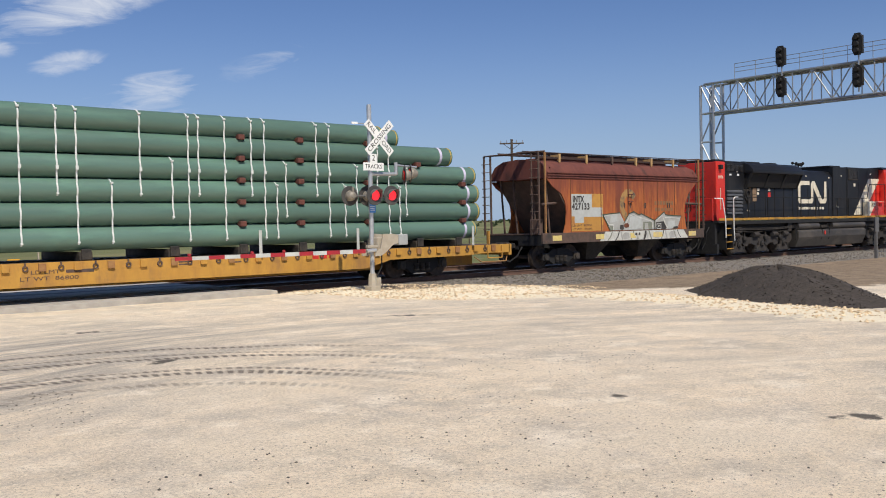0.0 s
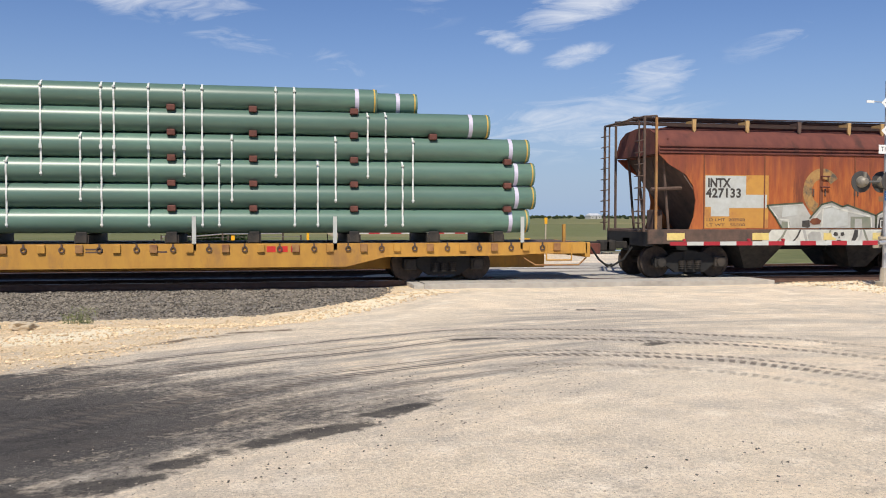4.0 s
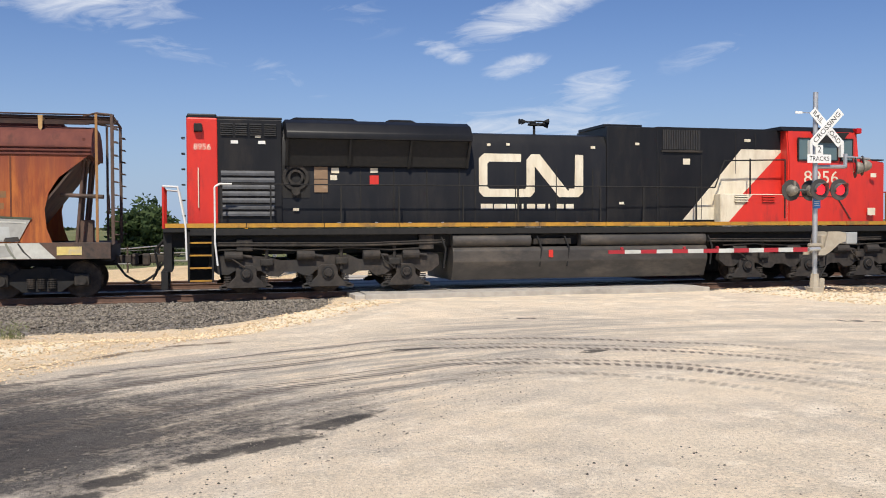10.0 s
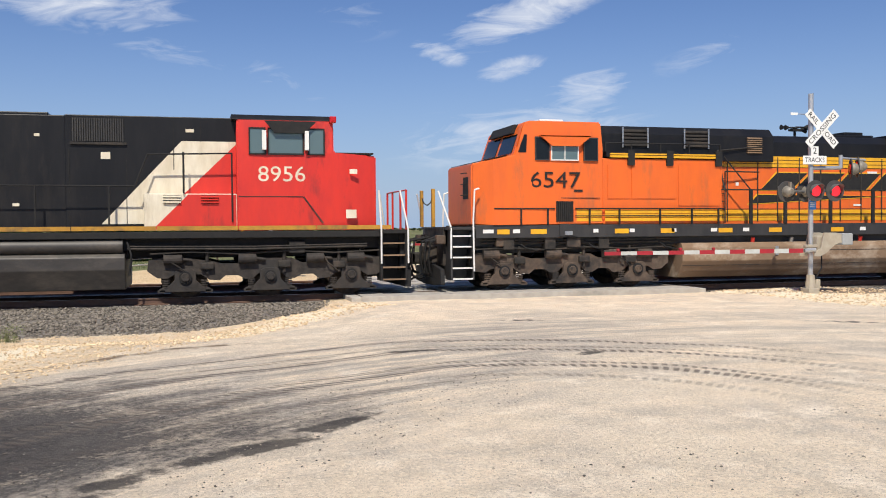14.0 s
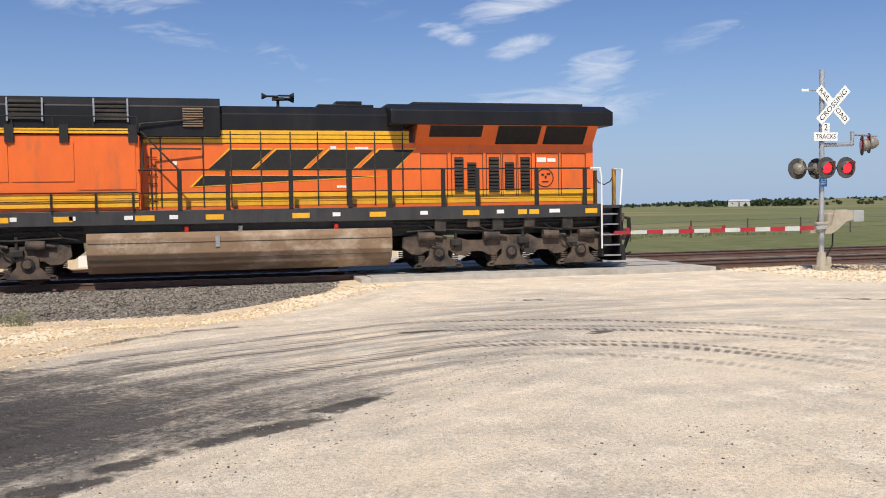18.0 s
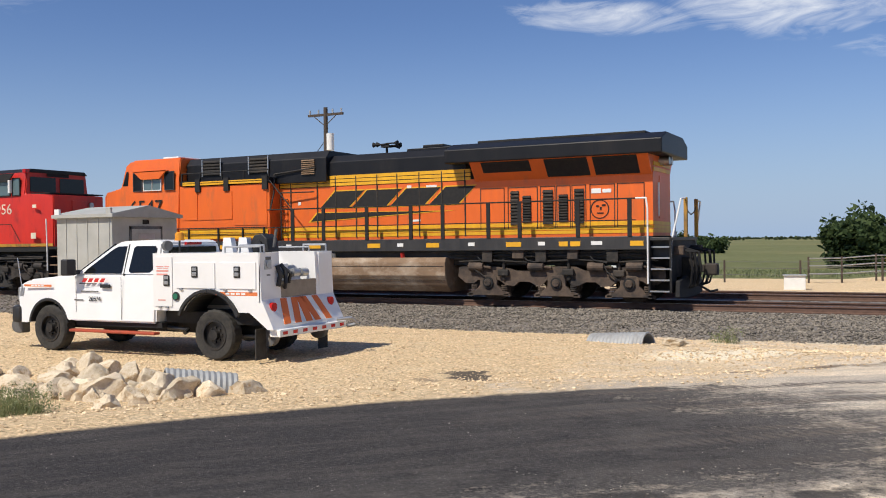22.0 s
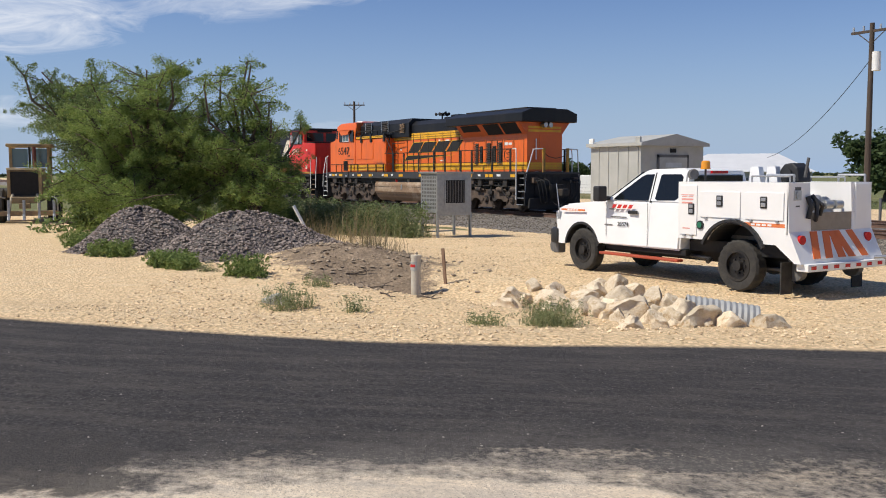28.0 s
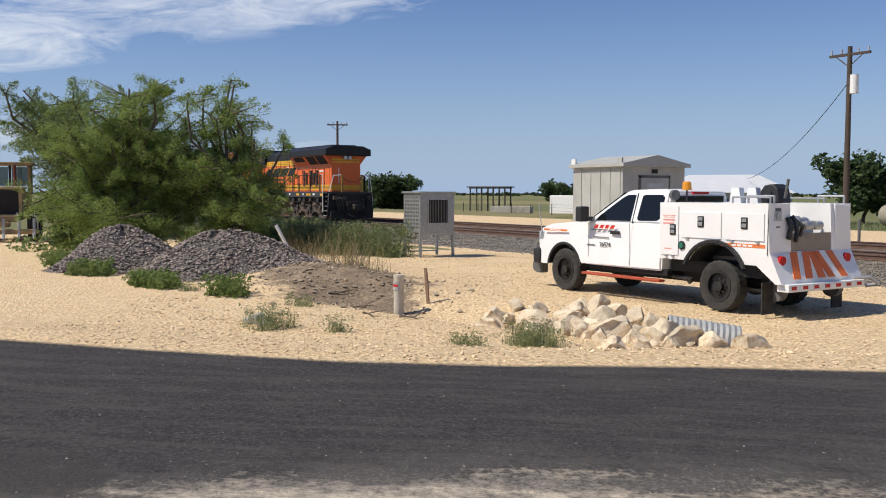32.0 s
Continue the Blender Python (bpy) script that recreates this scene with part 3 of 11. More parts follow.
def build_ground():
    xs, ys = lines_of(-34, 30, 0.22, 2600), lines_of(-3, 37, 0.22, 2600)
    X, Y = np.meshgrid(xs, ys)
    Z = height(X, Y)
    nx, ny = len(xs), len(ys)
    me = bpy.data.meshes.new("ground")
    i = np.arange(nx * ny).reshape(ny, nx)
    faces = np.stack([i[:-1, :-1], i[:-1, 1:], i[1:, 1:], i[1:, :-1]], -1).reshape(-1, 4)
    me.from_pydata(np.stack([X, Y, Z], -1).reshape(-1, 3).tolist(), [], faces.tolist())
    road = poly_distance(FAR_EDGE + NEAR_EDGE, X, Y)
    near = line_distance(NEAR_EDGE, X, Y)
    tail = smooth(0.0, 14.8, X + Y)
    worn = np.clip(np.maximum(tail, 0.7 * np.exp(-(near / (0.8 + 0.7 * smooth(-6, -3, X))) ** 2) * smooth(-18, -9, X)), 0.0, 1)
    along, across = guide(X, Y)
    driven = np.exp(-(np.maximum(np.abs(across) - 1.2, 0) / 2.3) ** 2) * smooth(0, 6, X + Y) * (0.75 + 0.25 * (1 - smooth(2, 12, X)))
    skew = X - (Y - 31) * 0.5
    far_road = smooth(31, 33, Y) * (1 - smooth(46.0, 48.5, Y)) * (1 - smooth(3, 9, X))
    side_road = smooth(2.5, 4, skew) * (1 - smooth(13.5, 15, skew)) * (Y > 31) * (1 - smooth(46, 52, Y))
    driven = np.maximum(driven, np.maximum(0.9 * side_road, 0.6 * smooth(6.5, 11, X) * (1 - smooth(15, 18, Y)) * smooth(-6, 0, Y)))
    verge = smooth(33.0, 35.0, Y) * (1 - np.maximum(far_road, side_road))
    green = np.maximum(verge, 0)
    green = np.maximum(green, 0.62 * np.exp(-(((X + 27) / 3.2) ** 2 + ((Y - 6.3) / 2.0) ** 2)))
    green = np.maximum(green, 0.8 * smooth(-26, -30, X) * smooth(10.5, 12.5, Y) * (1 - smooth(18.5, 20, Y)))
    green = np.maximum(green, smooth(-40, -60, X) * smooth(-3, 4, Y - (X + 40) * -0.1) * (Y < 22))
    green = np.maximum(green, smooth(-20, -40, Y))
    gravel = smooth(-0.9, 0.05, -road) * (1 - smooth(-2.5, 2.0, X - (Y - 13) * 0.55)) * (Y > -8) * (1 - 0.5 * smooth(-9, -3, X))
    gravel = np.maximum(gravel, far_road * 0.8)
    bank = np.maximum(1.1 * apron(X, Y), np.exp(-(line_distance([(16.0, 18.5), (17.3, 15.0), (17.0, 11.0), (15.8, 7.0)], X, Y) / 1.1) ** 2))
    bank = np.maximum(bank, np.maximum(side_road * 0.1, 0.85 * np.exp(-(line_distance([(-3.5, 15.8), (0.2, 17.2), (3.0, 20.2), (4.0, 22.0)], X, Y) / 0.9) ** 2)))
    soil = 1.25 * np.exp(-(((X + 18.3) / 2.6) ** 2 + ((Y - 8.9) / 1.8) ** 2)) + 0.9 * np.exp(-(((X + 15.6) / 1.7) ** 2 + ((Y - 8.0) / 1.0) ** 2)) + 0.6 * np.exp(-(((X + 6.0) / 0.9) ** 2 + ((Y - 11.7) / 0.5) ** 2))
    soil = np.maximum(soil, 0.7 * np.exp(-(line_distance([(-2.4, 12.9), (-0.6, 13.7), (0.6, 14.3)], X, Y) / 0.3) ** 2))
    soil = np.maximum(soil, 1.0 * np.exp(-(line_distance([(16.5, 20.9), (24, 20.6), (60, 20.4)], X, Y) / 1.3) ** 2))
    soil = np.maximum(soil, 1.3 * smooth(18.5, 21.5, X + (Y - 16) * 0.3) * smooth(9.5, 12.5, Y + (X - 22) * 0.25) * (1 - smooth(21, 22, Y)))
    spots = [(5.9, 16.15, 0.5, 0.05, -30), (7.95, 3.7, 0.33, 0.1, -45), (7.44, 4.12, 0.09, 0.06, 0), (7.38, 5.78, 0.1, 0.05, 0), (7.2, 9.45, 0.14, 0.07, -40), (0.4, 7.35, 0.75, 0.2, 30), (1.25, 8.15, 0.6, 0.16, 35), (-0.4, 6.75, 0.5, 0.16, 30),
             (5.3, 11.7, 0.45, 0.12, 20), (-5.85, 12.3, 0.85, 0.42, -50), (-5.3, 11.6, 0.3, 0.2, 10), (2.9, 12.6, 0.45, 0.1, 10), (11.3, 13.9, 0.9, 0.08, -35), (-5.9, 0.8, 1.05, 0.6, 20), (-0.9, 6.2, 0.6, 0.2, 30), (-1.6, 6.0, 0.5, 0.25, 30)]
    spot = np.zeros(X.shape)
    for x, y, a, c, t in spots:
        ct, st = math.cos(radians(t)), math.sin(radians(t))
        u, v = (X - x) * ct + (Y - y) * st, -(X - x) * st + (Y - y) * ct
        spot = np.maximum(spot, np.exp(-((u / a) ** 2 + (v / max(c, 0.14)) ** 2) * 0.8))
    for name, a in (("asphalt", road), ("worn", worn), ("along", along), ("across", across), ("driven", driven), ("grass", green), ("gravel", gravel), ("bank", bank), ("soil", soil), ("spot", spot)):
        at = me.attributes.new(name, "FLOAT", "POINT")
        at.data.foreach_set("value", np.ascontiguousarray(a, dtype=np.float32).reshape(-1))
    me.materials.append(ground_material())
    me.polygons.foreach_set("use_smooth", [True] * len(me.polygons))
    ob = new("ground", me)
    tagged(ob, "sandy lot with a fresh asphalt bend and green fields beyond", "ground", kind="structure")
    return ob


build_ground()


# ---------------------------------------------------------------- stones, in thousands
def stones(name, pts, sizes, material, label, category, flat=0.7, seed=1):
    """Small angular stones, joined into one mesh. pts: places; each stone is a jittered octahedron sunk a little into what it lies on."""
    rs = np.random.RandomState(seed)
    n = len(pts)
    base = np.array([(1, 0, 0), (-1, 0, 0), (0, 1, 0), (0, -1, 0), (0, 0, 1), (0, 0, -1), (0.6, 0.6, 0.5), (-0.6, -0.55, 0.5)])
    tri = np.array([(0, 2, 6), (2, 4, 6), (4, 0, 6), (2, 1, 4), (1, 3, 7), (3, 4, 7), (4, 1, 7), (3, 0, 4), (2, 0, 5), (1, 2, 5), (3, 1, 5), (0, 3, 5)])
    v = base[None] * rs.uniform(0.6, 1.25, (n, 8, 1)) * np.array([1, 1, flat])
    a = rs.uniform(0, 6.28, n)
    c, s = np.cos(a)[:, None], np.sin(a)[:, None]
    v = np.stack([v[..., 0] * c - v[..., 1] * s, v[..., 0] * s + v[..., 1] * c, v[..., 2]], -1) * np.asarray(sizes)[:, None, None]
    v += np.asarray(pts)[:, None, :]
    v[..., 2] += (np.asarray(sizes) * flat * 0.45)[:, None]
    f = (tri[None] + (np.arange(n) * 8)[:, None, None]).reshape(-1, 3)
    me = bpy.data.meshes.new(name)
    me.from_pydata(v.reshape(-1, 3).tolist(), [], f.tolist())
    me.materials.append(material)
    ob = new(name, me)
    return tagged(ob, label, category, kind="stuff")


def isle_mat(name, dark, light, rough=0.9):
    m = bpy.data.materials.new(name)
    m.use_nodes = True
    n, l = m.node_tree.nodes, m.node_tree.links
    b = n["Principled BSDF"]
    b.inputs["Roughness"].default_value = rough
    g = n.new("ShaderNodeNewGeometry")
    r = n.new("ShaderNodeValToRGB")
    r.color_ramp.elements[0].color, r.color_ramp.elements[1].color = rgb(*dark), rgb(*light)
    l.new(g.outputs["Random Per Island"], r.inputs[0])
    t = n.new("ShaderNodeTexNoise")
    t.inputs["Scale"].default_value = 30
    h = n.new("ShaderNodeHueSaturation")
    k = n.new("ShaderNodeMapRange")
    k.inputs["To Min"].default_value, k.inputs["To Max"].default_value = 0.7, 1.3
    l.new(t.outputs[0], k.inputs[0])
    l.new(k.outputs[0], h.inputs["Value"])
    l.new(r.outputs[0], h.inputs["Color"])
    l.new(h.outputs[0], b.inputs["Base Color"])
    return m


M_ballast = isle_mat("grey_ballast", (0.08, 0.069, 0.056), (0.3, 0.262, 0.212))
M_lime = isle_mat("limestone_chips", (0.5, 0.37, 0.22), (0.88, 0.69, 0.455))
M_greychip = isle_mat("grey_chips", (0.08, 0.075, 0.07), (0.42, 0.38, 0.33))
M_clod = isle_mat("dirt_clods", (0.2, 0.155, 0.11), (0.42, 0.335, 0.24))
M_cinderchip = isle_mat("dark_milling_chips", (0.03, 0.025, 0.021), (0.09, 0.072, 0.058))
M_crumb = isle_mat("asphalt_crumbs", (0.05, 0.045, 0.04), (0.34, 0.29, 0.23))
rs = np.random.RandomState(11)


def bed_height(y):
    """The ballast shoulder, across the track."""
    return np.interp(y, [19.4, 20.2, 23.3, 23.8, 31.4, 31.9, 34.6], [-0.46, -0.36, -0.19, -0.175, -0.175, -0.2, -0.62])


def ballast_bed(x0, x1, name):
    ys = np.array([19.3, 19.7, 20.2, 21.2, 22.3, 23.2, 23.7, 24.5, 26, 27.6, 29, 31.3, 31.9, 33, 34.7])
    xs = np.arange(x0, x1 + 0.01, 0.5 if x1 - x0 < 120 else 2.0)
    X, Y = np.meshgrid(xs, ys)
    Z = bed_height(Y) + 0.03 * wobble(X, Y, 0.4, 8)
    Z[0] -= 0.25
    Z[-1] -= 0.25
    i = np.arange(X.size).reshape(X.shape)
    me = bpy.data.meshes.new(name)
    me.from_pydata(np.stack([X, Y, Z], -1).reshape(-1, 3).tolist(), [], np.stack([i[:-1, :-1], i[:-1, 1:], i[1:, 1:], i[1:, :-1]], -1).reshape(-1, 4).tolist())
    me.materials.append(M_bed)
    me.polygons.foreach_set("use_smooth", [True] * len(me.polygons))
    tagged(new(name, me), "bed of grey crushed stone under two tracks", "ballast", kind="structure")


M_bed = mat("ballast_bed", (0.1, 0.09, 0.08), 0.95, col2=(0.27, 0.247, 0.22), scale=14, col3=(0.2, 0.17, 0.14), scale3=0.7, amount3=0.3, bump=1.0, bump_scale=22)
ballast_bed(-60, XL - 0.5, "track_bed")
ballast_bed(XR + 0.5, 80, "track_bed")
ballast_bed(-420, -60, "track_bed")
ballast_bed(80, 420, "track_bed")


def scatter(n, x0, x1, y0, y1, keep=None):
    x, y = rs.uniform(x0, x1, n), rs.uniform(y0, y1, n)
    if keep is not None:
        k = keep(x, y)
        x, y = x[k], y[k]
    return x, y


bx_, by_ = [], []
for n, x0, x1 in ((30000, -22, XL - 0.6), (9000, -45, -22), (8000, XR + 0.7, 34), (3000, 34, 60)):
    x, y = scatter(n, x0, x1, 19.5, 23.9)
    bx_.append(x), by_.append(y)
x, y = np.concatenate(bx_), np.concatenate(by_)
bare = apron(x, y) < 0.25
x, y = x[bare], y[bare]
stones("ballast_stones", np.stack([x, y, bed_height(y) + 0.03 * wobble(x, y, 0.4, 8)], -1), rs.uniform(0.016, 0.042, len(x)), M_ballast, "grey crushed ballast stones on the shoulder of a track", "ballast", 0.8, 2)
road_at = FAR_EDGE + NEAR_EDGE
x, y = scatter(48000, -26, 3, 0, 19.5, lambda a, c: (poly_distance(road_at, a, c) < -0.12) & (a < -1.0 + (c - 13) * 0.55) & (c > 1.3 + (a + 12) * -0.6) & (wobble(a, c, 1.4, 33) > -0.12 - 0.5 * smooth(-20, -13, a)) & (rs.rand(len(a)) > 1.5 * np.exp(-(((a + 17.4) / 2.6) ** 2 + ((c - 8.6) / 1.5) ** 2))))
stones("gravel_chips", np.stack([x, y, height(x, y)], -1), 0.006 + 0.024 * rs.rand(len(x)) ** 2, M_lime, "pale yellow limestone chips strewn over a gravel pad", "gravel", 0.6, 3)
x, y = scatter(9000, 12.8, 22, 6, 22.6, lambda a, c: (apron(a, c) > 0.3) | (line_distance([(16.0, 18.5), (17.3, 15.0), (17.0, 11.0), (15.8, 7.0)], a, c) < 1.0))
x2, y2 = scatter(5200, -5, 4.6, 14.5, 22.6, lambda a, c: line_distance([(-3.5, 15.8), (0.2, 17.2), (3.0, 20.2), (4.0, 22.0)], a, c) < 1.0)
x, y = np.concatenate([x, x2]), np.concatenate([y, y2])
stones("bank_chips", np.stack([x, y, height(x, y)], -1), rs.uniform(0.012, 0.04, len(x)), M_lime, "pale limestone chips on a low bank by the crossing signal", "gravel", 0.6, 4)
x, y = scatter(2600, 2, 11, 2.5, 9, lambda a, c: wobble(a, c, 1.3, 9) > 0.05)
x2, y2 = scatter(2600, -2.5, 3.5, 5.5, 10.5, lambda a, c: np.abs(poly_distance(road_at, a, c)) < 1.0)
x, y = np.concatenate([x, x2]), np.concatenate([y, y2])
stones("asphalt_crumbs", np.stack([x, y, height(x, y)], -1), 0.003 + 0.011 * rs.rand(len(x)) ** 2, M_crumb, "dark crumbs of asphalt scattered over pale sand", "gravel", 0.6, 5)

x, y = scatter(5200, -13, 1.5, -1.5, 9.5, lambda a, c: (poly_distance(road_at, a, c) > 0) & (rs.rand(len(a)) < 0.25 + np.exp(-(line_distance(NEAR_EDGE, a, c) / 0.7) ** 2)))
stones("loose_chips", np.stack([x, y, height(x, y)], -1), 0.003 + 0.007 * rs.rand(len(x)) ** 2, M_greychip, "grey chips strewn over black asphalt", "gravel", 0.6, 6)
x, y = scatter(2600, -21.5, -13.5, 6.2, 11.5, lambda a, c: rs.rand(len(a)) < 1.2 * np.exp(-(((a + 17.6) / 2.6) ** 2 + ((c - 8.6) / 1.5) ** 2)))
stones("dirt_clods", np.stack([x, y, height(x, y)], -1), 0.01 + 0.06 * rs.rand(len(x)) ** 3, M_clod, "brown clods of dirt on a spoil bank", "dirt", 0.6, 7)


# ---------------------------------------------------------------- tracks
M_rail = mat("rusty_rail", (0.1, 0.055, 0.038), 0.75, col2=(0.15, 0.085, 0.06), scale=6)
M_tie = mat("creosoted_tie", (0.05, 0.038, 0.03), 0.9, col2=(0.1, 0.078, 0.06), scale=8, bump=0.5, bump_scale=30, stretch=(1, 0.2, 1), vary=0.35)


def rail_profile(y):
    return [(y - 0.07, -0.172), (y - 0.07, -0.155), (y - 0.012, -0.135), (y - 0.012, -0.045), (y - 0.037, -0.035), (y - 0.037, -0.004), (y - 0.025, 0.0), (y + 0.025, 0.0), (y + 0.037, -0.004), (y + 0.037, -0.035), (y + 0.012, -0.045), (y + 0.012, -0.135), (y + 0.07, -0.155), (y + 0.07, -0.172)]


bm = bmesh.new()
bx(bm, -0.115, -1.3, -0.34, 0.115, 1.3, -0.172, 0.012)
TIE = mesh_of("tie", bm, M_tie)
bm = bmesh.new()
bx(bm, -0.1, -0.902, -0.1735, 0.1, -0.602, -0.157)
TIE_PLATE = mesh_of("tie_plate", bm, M_rail)
for k, yc in enumerate((TY, TY2)):
    T = thing("railway_track", ("near" if k == 0 else "far") + " railway track of rusty rails on dark wooden ties", "railway track", group="railway tracks")
    T.matrix_basis = pose(0, yc, 0)
    for s in (-1, 1):
        bm = bmesh.new()
        prism(bm, rail_profile(s * 0.752), "x", -420, 420)
        rl = part("rail", bm, M_rail, T, "steel rail, rust-brown below a polished head")
        bm = bmesh.new()
        bx(bm, -420, s * 0.752 - 0.03, -0.001, 420, s * 0.752 + 0.03, 0.0015)
        part("rail_head", bm, M_shiny, rl)
    rt = random.Random(3 + k)
    x = -58.0
    count = 0
    far_ties = []
    while x < 90:
        if not (XL - 0.3 < x < XR + 0.3):
            m = pose(x + rt.uniform(-0.03, 0.03), rt.uniform(-0.05, 0.05), rt.uniform(-0.008, 0.008), 0, 0, rt.uniform(-1.2, 1.2))
            if count < 290 and x < 62:
                share("tie", TIE, T, m)
                count += 1
                if k == 0 and -24 < x < 12:
                    share("tie_plate", TIE_PLATE, T, m)
            else:
                far_ties.append(m)
        x += 0.53
    x = -400.0
    while x < 400:
        if x < -58 or x > 90:
            far_ties.append(pose(x, 0, 0))
        x += 0.53 if x < -58 else 0.53
    bm = bmesh.new()
    me = bpy.data.meshes.new("far_ties")
    vs, fs = [], []
    for m in far_ties:
        o = len(vs)
        for c in ((-0.115, -1.3, -0.3), (0.115, -1.3, -0.3), (0.115, 1.3, -0.3), (-0.115, 1.3, -0.3), (-0.115, -1.3, -0.172), (0.115, -1.3, -0.172), (0.115, 1.3, -0.172), (-0.115, 1.3, -0.172)):
            vs.append(tuple(m @ Vector(c)))
        fs += [tuple(o + i for i in q) for q in ((4, 5, 6, 7), (0, 1, 5, 4), (1, 2, 6, 5), (2, 3, 7, 6), (3, 0, 4, 7))]
    bm.free()
    me.from_pydata(vs, [], fs)
    me.materials.append(M_tie)
    ob = new("far_ties", me)
    ob.parent = T
    tagged(ob, kind="stuff")


# ---------------------------------------------------------------- the train
NEAR = -1.0         # the side that faces the road
MOVING = []         # (thing, x at the start, y, z)
WHEELS = []         # (wheelset, pose on its vehicle, radius)
C_LEAD, C_BLACK, C_HOPPER, C_FLAT = 71.16, 48.53, 31.02, 24.135


def on_train(ob, x, y=TY, z=0.0):
    MOVING.append((ob, x, y, z))
    ob.matrix_basis = pose(x, y, z)
    return ob


def wheelset_mesh(r):
    bm = bmesh.new()
    for s in (-1, 1):
        cyl(bm, (0, s * 0.69, 0), (0, s * 0.82, 0), r, 28)
        cyl(bm, (0, s * 0.66, 0), (0, s * 0.69, 0), r + 0.025, 28)
        ring(bm, (0, s * 0.825, 0), r * 0.97, r * 0.8, "y", 0.02)
        cyl(bm, (0, s * 0.82, 0), (0, s * 0.95, 0), 0.13, 12)
        bx(bm, -0.05, min(s * 0.82, s * 0.835), r * 0.3, 0.05, max(s * 0.82, s * 0.835), r * 0.62)
    cyl(bm, (0, -1.0, 0), (0, 1.0, 0), 0.085, 10)
    return mesh_of("wheelset", bm, M_wheel, True)


W_LOCO, W_CAR = wheelset_mesh(0.52), wheelset_mesh(0.44)


def wheelset(parent, x, big):
    r = 0.52 if big else 0.44
    ob = share("wheelset", W_LOCO if big else W_CAR, parent, pose(x, 0, r))
    WHEELS.append((ob, x, r))


